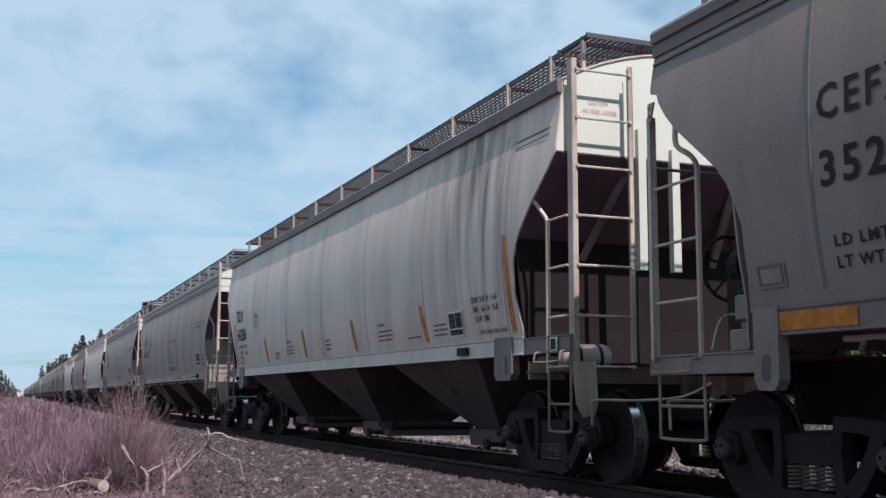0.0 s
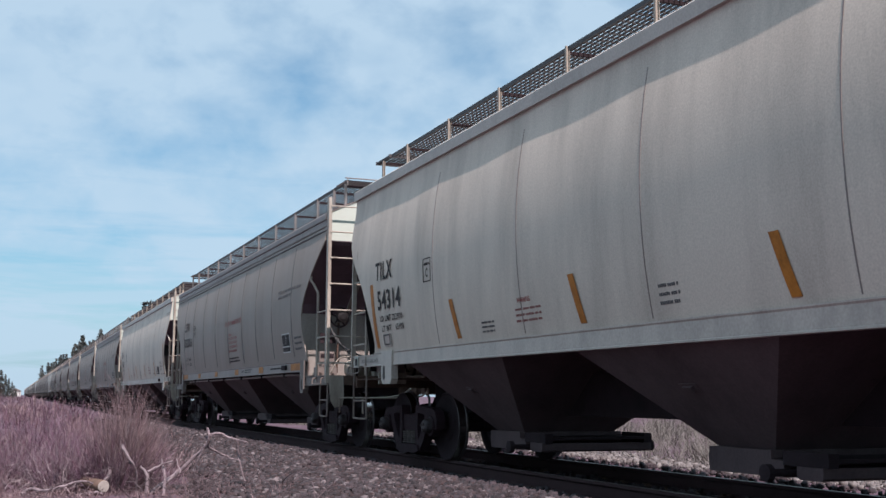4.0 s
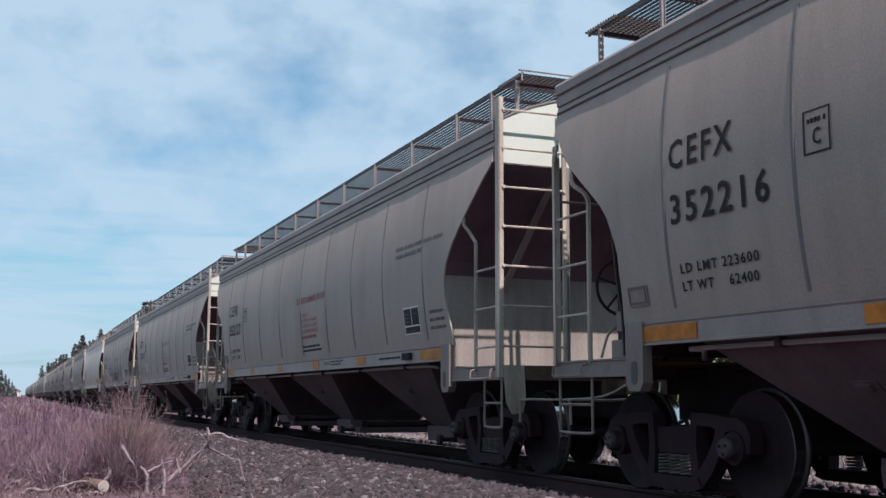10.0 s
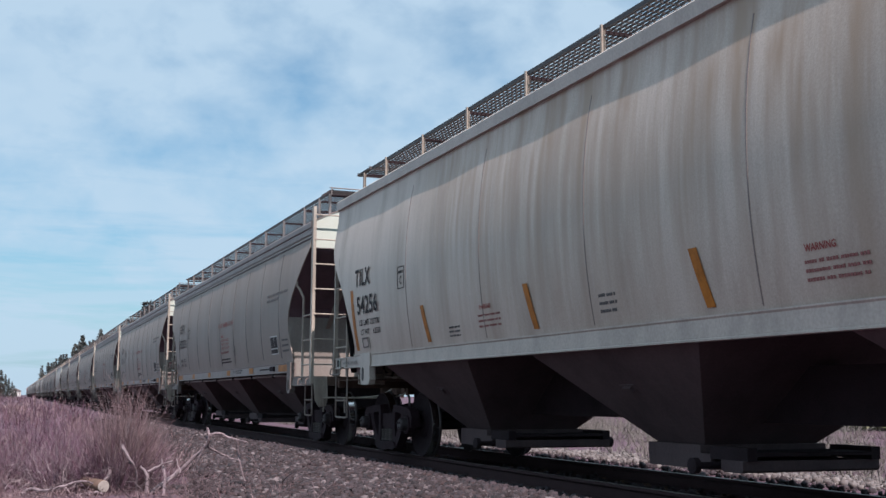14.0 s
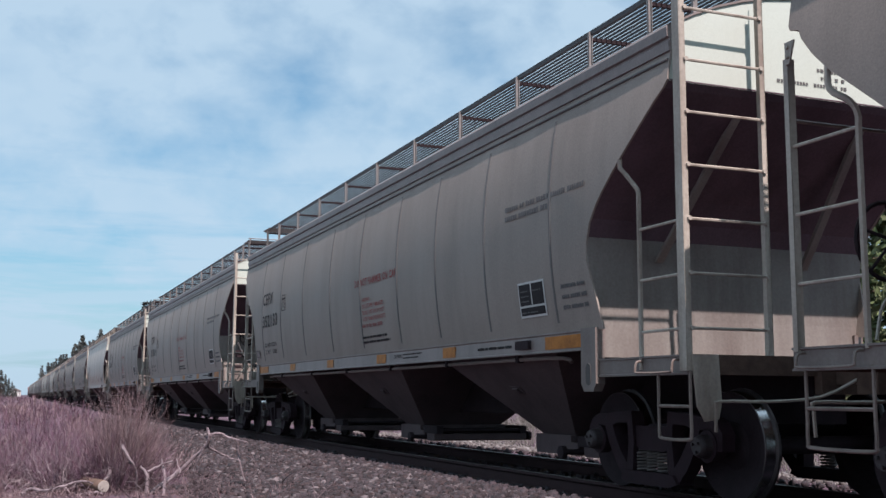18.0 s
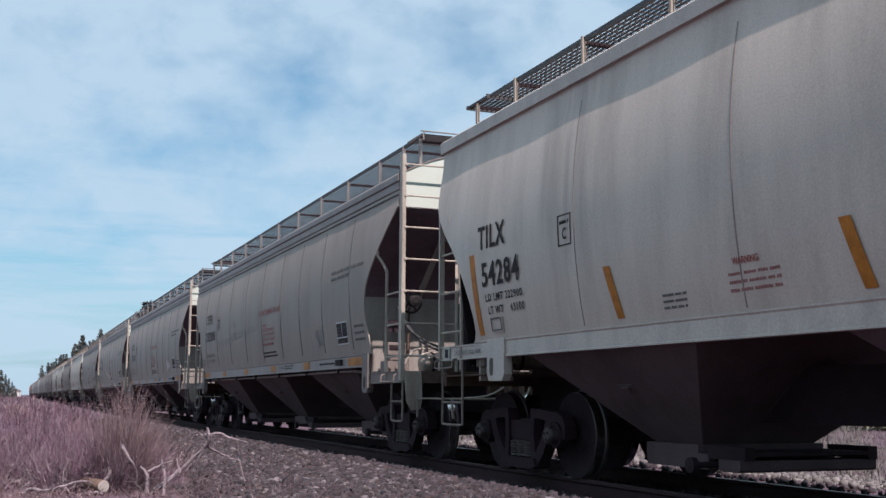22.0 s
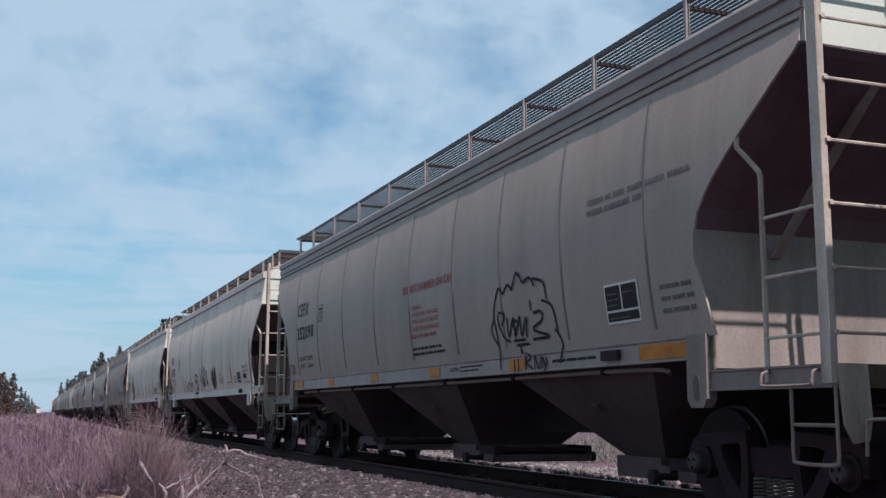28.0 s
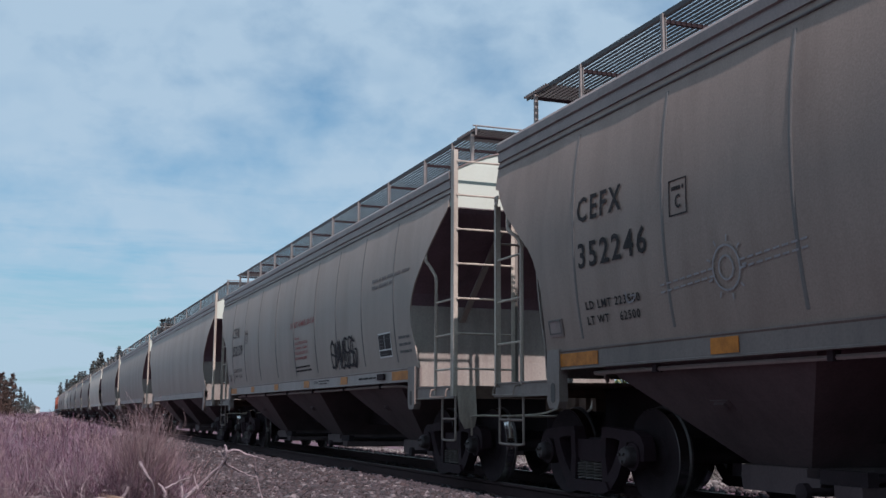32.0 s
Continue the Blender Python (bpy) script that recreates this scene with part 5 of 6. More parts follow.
    paint(cars[21], [[(0.27 * k, 0.012 * k), (0.27 * k + 0.11, 0.012 * k + 0.02)] for k in range(18)] + [[(0.27 * k + 0.1, 0.012 * k - 0.07), (0.27 * k + 0.26, 0.012 * k - 0.05)] for k in range(16)], 0.018, 4.6, 1.95, SPRAY_GREY, "dashed chalk line drawing")
    paint(cars[21], [[(0, 0.4), (0.1, 0.2), (0.0, 0.1), (0.16, 0.0)]], 0.025, 2.55, 1.95, SPRAY, lab)
    paint(cars[21], doodle(random.Random(41), 3, 0.5, 0.3), 0.03, -4.3, 1.5, SPRAY_GREY, lab)
    paint(cars[6], [[(0, 0.3), (0.05, 0.0), (0.2, -0.1), (0.3, -0.25)], closed(10, 0.12, 0, 0.1, 0.15)], 0.014, 2.0, 1.75, SPRAY_GREY, lab)
    paint(cars[5], [closed(6, 0.10, 0, 0, 0.0), [(0, 0.1), (0, -0.16)]], 0.014, -2.0, 1.72, SPRAY_GREY, lab)
    for n in (14, 22):
        paint(cars[n], sharp(closed(4, 0.11, 0, 0, 0)) + [[(-0.03, 0.0), (0.04, 0.0)]], 0.016, -1.95, 1.70, SPRAY, "small black diamond mark")
    paint(cars[22], doodle(random.Random(44), 3, 0.7, 0.3), 0.03, -4.2, 1.5, SPRAY_WHITE, lab)
    paint(cars[16], doodle(random.Random(43), 3, 0.4, 0.22), 0.02, 4.6, 2.42, SPRAY_WHITE, lab)
    paint(cars[9], [[(0.07, 0.68), (0.12, 0.54), (0.13, 0.46)], [(0.0, 0.4), (0.07, 0.48), (0.26, 0.47), (0.3, 0.43)], [(0.27, 0.63), (0.29, 0.44)], [(0.22, 0.53), (0.41, 0.54)], [(0.53, 0.72), (0.56, 0.52), (0.62, 0.4)], [(0.4, 0.51), (0.65, 0.59)], [(0.63, 0.58), (0.72, 0.56), (0.73, 0.45), (0.83, 0.47), (0.98, 0.47)], [(0.19, 0.33), (0.42, 0.36), (0.74, 0.35)], [(0.48, 0.28), (0.51, 0.16), (0.54, -0.0)]], 0.03, -1.82, 1.29, SPRAY, "black handwritten graffiti tag")
    paint(cars[9], [[(-0.0, 0.24), (0.08, 0.16), (0.2, 0.03)], [(0.14, 0.24), (0.18, 0.17), (0.21, 0.03), (0.26, 0.13), (0.31, 0.19)], [(0.32, 0.26), (0.39, 0.33), (0.55, 0.34), (0.67, 0.29), (0.63, 0.24), (0.49, 0.23), (0.34, 0.24), (0.32, 0.26)], [(0.3, 0.14), (0.31, 0.04), (0.41, 0.0), (0.48, 0.1), (0.45, 0.18), (0.34, 0.19), (0.3, 0.12)]], 0.034, -3.82, 1.59, SPRAY, "black handwritten graffiti with a long looped tail")
    paint(cars[9], [[(-0.0, 0.08), (0.01, 0.15)], [(0.12, 0.36), (0.25, 0.34)], [(0.2, 0.33), (0.16, 0.22), (0.25, 0.17), (0.35, 0.26), (0.36, 0.33)], [(0.29, 0.32), (0.22, 0.17), (0.27, 0.12), (0.46, 0.08), (0.72, 0.02), (0.86, 0.0), (0.92, 0.04), (0.92, 0.16), (0.83, 0.24), (0.74, 0.23), (0.69, 0.16)]], 0.034, -4.15, 1.43, SPRAY, "black handwritten graffiti with a long looped tail")
    paint(cars[9], [[(0.01, 0.27), (0.09, 0.2), (0.15, 0.3), (0.1, 0.38), (0.03, 0.35), (-0.0, 0.28), (0.01, 0.19), (0.08, 0.21)], [(0.14, 0.1), (0.2, 0.17), (0.35, 0.17), (0.48, 0.13), (0.58, 0.06), (0.73, 0.0), (0.85, -0.0), (0.88, 0.08), (0.79, 0.15), (0.71, 0.14), (0.67, 0.1)], [(0.43, 0.16), (0.46, 0.32), (0.53, 0.45), (0.53, 0.51)], [(0.37, 0.35), (0.48, 0.35)]], 0.034, -4.55, 1.39, SPRAY, "black handwritten graffiti with a long looped tail")
    paint(cars[29], [[(0.0, 0.45), (0.16, 0.29), (0.32, 0.39)], [(0.34, 0.21), (0.33, 0.39), (0.51, 0.53), (0.72, 0.52), (0.71, 0.35), (0.47, 0.2), (0.35, 0.22)], [(0.66, 0.18), (0.64, 0.36), (0.84, 0.37), (0.81, 0.17), (0.69, 0.16)], [(0.93, 0.16), (0.94, 0.33), (1.02, 0.22)], [(1.06, 0.12), (1.09, 0.22), (1.35, 0.24), (1.42, 0.12), (1.32, 0.03), (1.05, 0.1)], [(0.83, 0.12), (1.54, -0.0)], [(1.39, 0.52), (1.38, 0.29)], [(1.23, 0.3), (1.48, 0.33)]], 0.022, -2.17, 1.43, SPRAY, "thin black handwritten graffiti")
    paint(cars[29], [[(0.13, 0.53), (-0.0, 0.3)], [(-0.0, 0.41), (0.2, 0.41)], [(0.32, 0.48), (0.33, 0.29)], [(0.2, 0.43), (0.5, 0.45)], [(0.46, 0.65), (0.57, 0.47), (0.59, 0.33)], [(0.51, 0.49), (0.66, 0.46), (0.64, 0.34), (0.79, 0.4), (1.02, 0.39)], [(0.17, 0.21), (0.41, 0.27), (0.78, 0.27)], [(0.55, 0.14), (0.55, -0.0)]], 0.022, -3.68, 1.31, SPRAY, "thin black handwritten graffiti")
    paint(cars[26], [[(0.0, 0.46), (0.0, 0.34), (0.12, 0.19), (0.24, 0.15)], [(0.01, 0.48), (0.17, 0.45), (0.07, 0.33)], [(0.23, 0.41), (0.23, 0.2), (0.39, 0.4), (0.39, 0.19), (0.55, 0.4), (0.55, 0.19), (0.71, 0.38), (0.67, 0.17)], [(0.34, 0.34), (0.41, 0.26), (0.5, 0.33), (0.42, 0.37)], [(0.9, 0.41), (1.08, 0.41), (1.07, 0.32), (0.85, 0.24), (1.2, 0.15), (0.81, 0.14)], [(0.84, 0.55), (0.85, 0.44)], [(0.34, 0.15), (0.63, 0.15)], [(0.39, 0.1), (0.7, 0.1)], [(0.48, 0.09), (0.51, -0.0)]], 0.03, -3.19, 1.32, SPRAY, "black graffiti letters inside a cloud outline")
    paint(cars[26], [[(0.29, 0.2), (0.31, 0.03)], [(0.29, 0.2), (0.43, 0.16), (0.33, 0.1), (0.47, 0.03)], [(0.53, 0.02), (0.51, 0.17), (0.62, 0.03), (0.65, 0.16)], [(0.7, 0.03), (0.68, 0.15), (0.78, 0.05), (0.79, 0.14)], [(0.78, 0.05), (0.74, -0.0)], [(-0.0, 0.15), (0.03, 0.01)], [(0.1, 0.16), (0.12, 0.01)]], 0.024, -3.49, 1.12, SPRAY, "black graffiti letters over the sill")
    paint(cars[27], [[(0.47, 0.29), (0.25, 0.34), (0.06, 0.23), (0.0, 0.05), (0.17, 0.02)], [(0.53, 0.29), (0.47, 0.01)], [(0.64, 0.19), (0.6, 0.01)], [(0.88, 0.37), (0.79, 0.03)], [(0.75, 0.25), (1.08, 0.25)], [(1.09, 0.37), (1.01, 0.03)], [(0.96, 0.29), (1.26, 0.3)], [(1.12, 0.14), (1.34, 0.15), (1.34, 0.24), (1.17, 0.21), (1.1, 0.04), (1.32, 0.02)], [(1.5, 0.25), (1.45, 0.0)], [(1.49, 0.19), (1.65, 0.24), (1.74, 0.22)]], 0.024, 3.83, 1.32, SPRAY, "thin black handwritten word in spray paint")
    paint(cars[27], [[(0.02, 0.33), (0.09, 0.64), (0.29, 0.72), (0.66, 0.69), (0.69, 0.5), (0.7, 0.31), (0.68, 0.16), (0.22, 0.15), (0.01, 0.14), (0.04, 0.33)], [(0.17, 0.52), (0.28, 0.55), (0.36, 0.5), (0.26, 0.47), (0.17, 0.52)], [(0.43, 0.51), (0.54, 0.54), (0.61, 0.5), (0.51, 0.47), (0.43, 0.51)], [(0.22, 0.26), (0.48, 0.29), (0.63, 0.31), (0.62, 0.2), (0.35, 0.18), (0.22, 0.18), (0.22, 0.26)], [(-0.0, 0.1), (0.04, 0.0), (0.55, 0.02), (0.6, 0.11)]], 0.032, 1.65, 1.09, SPRAY, "black graffiti outline of a bottle-like head")
    paint(cars[27], [[(0.11, 0.69), (0.1, 0.51), (0.05, 0.48), (0.13, 0.26), (0.13, 0.16), (0.0, 0.06)], [(0.13, 0.61), (0.14, 0.4), (0.21, 0.27)], [(0.43, 0.68), (0.39, 0.38), (0.42, 0.27), (0.54, 0.43), (0.53, 0.67), (0.47, 0.71)], [(0.65, 0.46), (0.61, 0.23), (0.7, 0.22), (0.75, 0.48)], [(0.92, 0.79), (0.83, 0.67), (0.9, 0.53), (0.85, 0.27), (0.75, 0.25)], [(0.92, 0.78), (1.0, 0.55), (0.97, 0.36)], [(1.26, 0.64), (1.17, 0.41), (1.13, 0.22), (1.26, 0.3), (1.35, 0.52), (1.29, 0.63)], [(1.31, 0.36), (1.45, 0.26), (1.54, 0.13), (1.45, -0.0)]], 0.045, 0.47, 1.24, SPRAY, "black dripping graffiti letters")
    paint(cars[27], [[(0.38, -0.0), (0.18, 0.14), (0.0, 0.28), (0.03, 0.29), (0.26, 0.1)], [(0.35, 0.04), (0.08, 0.39), (0.13, 0.4), (0.34, 0.07)], [(0.36, 0.05), (0.23, 0.5), (0.27, 0.48), (0.37, 0.23), (0.35, 0.6)], [(0.38, 0.07), (0.58, 0.55), (0.65, 0.56), (0.47, 0.28)], [(0.39, 0.05), (0.7, 0.49), (0.74, 0.46), (0.45, 0.12)], [(0.39, 0.01), (0.79, 0.35), (0.82, 0.31), (0.72, 0.14), (0.43, 0.01)]], 0.045, -1.62, 1.32, SPRAY, "black sprayed leaf shape")
    paint(cars[27], [[(0.0, 0.0), (0.14, 0.02), (0.25, -0.01), (0.40, 0.02)], [(0.03, 0.04), (0.2, 0.03), (0.39, 0.05)]], 0.075, -6.34, 1.53, SPRAY, "black spray blotting out a line of stencil")
    paint(cars[28], [[(0.59, 0.7), (0.45, 0.7), (0.24, 0.59), (0.21, 0.45), (0.3, 0.38), (0.46, 0.39), (0.61, 0.39), (0.69, 0.29), (0.7, 0.15), (0.56, 0.02), (0.32, -0.0), (0.14, 0.07), (-0.0, 0.21)]], 0.19, 5.17, 1.32, SPRAY, "heavy black graffiti swoosh")
    paint(cars[28], [[(-0.0, 0.53), (0.16, 0.69), (0.41, 0.76), (0.5, 0.78)], [(0.1, 0.47), (0.32, 0.58), (0.35, 0.43), (0.28, 0.09), (0.11, -0.0), (0.15, 0.42)], [(0.33, 0.57), (0.56, 0.57), (0.66, 0.57)], [(0.55, 0.51), (0.54, 0.32), (0.6, 0.08)], [(0.48, 0.35), (0.55, 0.21), (0.65, 0.37)], [(0.44, 0.57), (0.43, 0.47), (0.37, 0.48), (0.4, 0.55)]], 0.055, 4.46, 1.37, SPRAY, "heavy black graffiti letters")
    paint(cars[12], [[(0.01, 0.47), (0.2, 0.55), (0.34, 0.76), (0.47, 0.85), (0.6, 0.81), (0.67, 0.71), (0.72, 0.6), (0.86, 0.54), (0.93, 0.49), (0.88, 0.45), (0.58, 0.47), (0.3, 0.46), (0.02, 0.44), (-0.0, 0.47)], [(0.4, 0.71), (0.48, 0.77), (0.56, 0.73), (0.53, 0.65), (0.44, 0.65), (0.42, 0.71), (0.49, 0.73), (0.51, 0.7)], [(0.39, 0.52), (0.42, 0.53), (0.44, 0.51), (0.41, 0.49), (0.39, 0.52)], [(0.26, 0.59), (0.47, 0.59), (0.73, 0.56)], [(0.29, 0.44), (0.31, 0.23), (0.34, -0.0)], [(0.39, 0.44), (0.38, 0.25), (0.38, 0.11)], [(0.48, 0.44), (0.45, 0.24), (0.47, 0.09), (0.55, 0.26)], [(0.62, 0.45), (0.59, 0.23), (0.56, 0.11), (0.5, 0.05)]], 0.03, -1.6, 1.22, SPRAY, "black graffiti drawing of a spiral-capped mushroom")
    paint(cars[12], [[(0.05, 0.83), (0.02, 0.62), (0.0, 0.47), (0.07, 0.39), (0.16, 0.44), (0.13, 0.63), (0.19, 0.81), (0.35, 0.96)], [(0.27, 0.3), (0.22, 0.5), (0.23, 0.74), (0.32, 0.84), (0.4, 0.8), (0.44, 0.58), (0.4, 0.33), (0.44, 0.27)], [(0.03, 0.43), (0.01, 0.28), (0.11, 0.16)], [(0.19, 0.26), (0.26, 0.2), (0.39, 0.2), (0.5, 0.26), (0.59, 0.24)], [(0.18, 0.15), (0.17, 0.07), (0.28, 0.0), (0.47, 0.0)], [(0.48, 0.28), (0.58, 0.56), (0.72, 0.84)]], 0.03, -3.07, 1.17, SPRAY, "black graffiti outline of long loops")


graffiti()


# ---- locomotives at the train's far end ----
ORANGE = mat("orange_loco_paint", (0.26, 0.068, 0.035), 0.6, dark=0.5, scale=3, streak=3, bump=0.05, amount=0.7)
LOCO_BLACK = mat("black_loco_paint", (0.035, 0.033, 0.035), 0.5, dark=1.6, scale=3, bump=0.08)
GLASS = mat("dark_window_glass", (0.02, 0.025, 0.03), 0.08, dark=0.9, scale=3, bump=0.0)


def build_locomotive():
    loco = thing("diesel_locomotive", pose(TRACK, 0, 0), "orange and black diesel locomotive coupled to the train", "locomotive", "locomotives of the train")
    bm = bmesh.new()
    box(bm, -1.5, 1.5, -11.0, 11.0, 1.15, 1.45)
    part("frame", bm, LOCO_BLACK, loco)
    bm = bmesh.new()
    prism(bm, [(-0.95, 1.45), (0.95, 1.45), (0.95, 3.9), (0.7, 4.25), (-0.7, 4.25), (-0.95, 3.9)], "y", -10.2, 6.2)
    part("hood", bm, ORANGE, loco)
    bm = bmesh.new()
    prism(bm, [(-1.5, 1.45), (1.5, 1.45), (1.5, 4.0), (1.1, 4.5), (-1.1, 4.5), (-1.5, 4.0)], "y", 6.2, 8.6)
    cab = part("cab", bm, ORANGE, loco)
    for s in (-1, 1):
        bm = bmesh.new()
        box(bm, s * 1.495, s * 1.515, 6.6, 8.2, 3.0, 3.8)
        part("window", bm, GLASS, cab)
    bm = bmesh.new()
    prism(bm, [(8.6, 1.45), (10.6, 1.45), (10.6, 2.7), (10.2, 3.1), (8.6, 3.2)], "x", -0.8, 0.8)
    part("nose", bm, ORANGE, loco)
    bm = bmesh.new()
    prism(bm, [(-1.45, 3.5), (1.45, 3.5), (1.45, 4.1), (1.2, 4.45), (-1.2, 4.45), (-1.45, 4.1)], "y", -10.3, -6.2)
    part("radiator", bm, LOCO_BLACK, loco)
    bm = bmesh.new()
    prism(bm, [(-1.4, 0.4), (1.4, 0.4), (1.5, 1.15), (-1.5, 1.15)], "y", -3.0, 3.0)
    part("fuel_tank", bm, LOCO_BLACK, loco)
    for y in (-7.4, 7.4):
        bm = bmesh.new()
        box(bm, -1.2, 1.2, y - 2.4, y + 2.4, 0.45, 0.95)
        bogie = part("bogie", bm, LOCO_BLACK, loco)
        for d in (-1.75, 0, 1.75):
            w = part("wheelset", MESH["wheelset"], None, bogie)
            w.matrix_parent_inverse = Matrix.Translation((0, y + d, 0.457))
    for s in (-1, 1):
        runs = [[(s * 1.45, -10.8, 2.5), (s * 1.45, 6.1, 2.5)]] + [[(s * 1.45, y, 1.45), (s * 1.45, y, 2.5)] for y in (-10.8, -8, -5.2, -2.4, 0.4, 3.2, 6.1)]
        tube_part("handrail", runs, 0.025, ORANGE, loco)
    return loco


locos = [build_locomotive()]
locos.append(copy_thing(locos[0], pose(TRACK, 30, 0)))
for i, loco in enumerate(locos):
    cars.append(loco)
    starts.append(TRAIN_TAIL + 11.2 + 22.4 * i)


# ---- stones, brush and wood ----
def island_mat(name, colours, rough=0.9, fine=30.0, bump=0.4):
    """One colour a piece out of a range, with grain."""
    m = bpy.data.materials.new(name)
    m.use_nodes = True
    t = m.node_tree
    p = t.nodes["Principled BSDF"]
    p.inputs["Roughness"].default_value = rough
    geo = t.nodes.new("ShaderNodeNewGeometry")
    ramp = t.nodes.new("ShaderNodeValToRGB")
    e = ramp.color_ramp.elements
    while len(e) < len(colours):
        e.new(0.5)
    for i, c in enumerate(colours):
        e[i].position, e[i].color = i / (len(colours) - 1), (*c, 1)
    t.links.new(geo.outputs["Random Per Island"], ramp.inputs["Fac"])
    co = t.nodes.new("ShaderNodeTexCoord")
    n = t.nodes.new("ShaderNodeTexNoise")
    n.inputs["Scale"].default_value = fine
    t.links.new(co.outputs["Object"], n.inputs["Vector"])
    g = t.nodes.new("ShaderNodeMapRange")
    g.inputs["To Min"].default_value, g.inputs["To Max"].default_value = 0.7, 1.3
    t.links.new(n.outputs["Fac"], g.inputs["Value"])
    mul = t.nodes.new("ShaderNodeMix")
    mul.data_type, mul.blend_type = "RGBA", "MULTIPLY"
    mul.inputs[0].default_value = 1.0
    t.links.new(ramp.outputs["Color"], mul.inputs[6])
    t.links.new(g.outputs["Result"], mul.inputs[7])
    t.links.new(mul.outputs[2], p.inputs["Base Color"])
    if bump:
        b = t.nodes.new("ShaderNodeBump")
        b.inputs["Strength"].default_value, b.inputs["Distance"].default_value = bump, 0.01
        t.links.new(n.outputs["Fac"], b.inputs["Height"])
        t.links.new(b.outputs["Normal"], p.inputs["Normal"])
    return m


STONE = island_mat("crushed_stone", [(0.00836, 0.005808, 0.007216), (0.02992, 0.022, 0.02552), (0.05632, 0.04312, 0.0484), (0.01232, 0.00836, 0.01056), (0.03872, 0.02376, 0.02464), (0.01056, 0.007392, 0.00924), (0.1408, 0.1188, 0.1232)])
# Far-side ballast: sunlight is put into this paler copy of the stone.
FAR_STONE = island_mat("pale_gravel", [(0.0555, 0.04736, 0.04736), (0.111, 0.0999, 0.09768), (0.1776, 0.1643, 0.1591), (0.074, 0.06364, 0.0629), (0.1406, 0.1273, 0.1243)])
# Oil stain plus the train's shadow, both put into this darker stone colour.
SHADE_STONE = island_mat("stained_shade_stone", [(0.01456, 0.01012, 0.01219), (0.02808, 0.02024, 0.02438), (0.0416, 0.02944, 0.03498), (0.01976, 0.0138, 0.01696)])
BRUSH = island_mat("dry_brush_stems", [(0.08245, 0.03192, 0.056), (0.1145, 0.06384, 0.095), (0.03298, 0.01368, 0.028), (0.1048, 0.0399, 0.066), (0.2425, 0.1824, 0.21), (0.0291, 0.0114, 0.022), (0.1358, 0.0912, 0.11)], bump=0)
STRAW = island_mat("dry_grass_stems", [(0.16, 0.112, 0.113), (0.10, 0.059, 0.066), (0.24, 0.182, 0.182), (0.068, 0.034, 0.042), (0.175, 0.112, 0.118)], bump=0)
SAGE = island_mat("grey_sagebrush", [(0.10, 0.092, 0.082), (0.14, 0.13, 0.118), (0.066, 0.061, 0.054), (0.18, 0.17, 0.155), (0.115, 0.106, 0.096)], bump=0)
DEADWOOD = mat("bleached_dead_wood", (0.21, 0.165, 0.175), 0.85, dirt=(0.035, 0.022, 0.028), scale=11, fine=60, bump=0.7, amount=0.9)
TWIG = mat("dark_dead_twigs", (0.085, 0.060, 0.066), 0.9, dark=0.3, scale=14, fine=60, bump=0.5, amount=0.9)
CUTWOOD = mat("cut_wood_face", (0.28, 0.25, 0.225), 0.8, dark=0.7, scale=14, bump=0.2)
BARK = mat("pine_bark", (0.12, 0.075, 0.055), 0.95, dark=0.5, scale=4, streak=3, bump=0.6)
# Lightened towards blue-grey: the haze of distance is put into the colour.
NEEDLE = island_mat("hazed_pine_needles", [(0.040, 0.047, 0.046), (0.06, 0.068, 0.062), (0.026, 0.032, 0.031)], bump=0)
RUSSET = island_mat("brown_larch_twigs", [(0.055, 0.032, 0.024), (0.04, 0.026, 0.02), (0.075, 0.042, 0.03)], bump=0)
GREENERY = island_mat("juniper_leaves", [(0.07, 0.10, 0.035), (0.12, 0.15, 0.06), (0.05, 0.07, 0.03), (0.18, 0.20, 0.10)], bump=0)


def mesh_from(name, verts, faces, material, smooth=False):
    """A mesh from arrays of places and of quads or triangles."""
    me = bpy.data.meshes.new(name)
    k = faces.shape[1]
    me.vertices.add(len(verts))
    me.vertices.foreach_set("co", verts.astype(np.float32).ravel())
    me.loops.add(faces.size)
    me.loops.foreach_set("vertex_index", faces.astype(np.int32).ravel())
    me.polygons.add(len(faces))
    me.polygons.foreach_set("loop_start", np.arange(0, faces.size, k, dtype=np.int32))
    me.update(calc_edges=True)
    me.materials.append(material)
    return me


CUBE = np.array([(x, y, z) for x in (-1, 1) for y in (-1, 1) for z in (-1, 1)], float)
CUBE_FACES = np.array([(0, 1, 3, 2), (4, 6, 7, 5), (0, 4, 5, 1), (2, 3, 7, 6), (0, 2, 6, 4), (1, 5, 7, 3)])


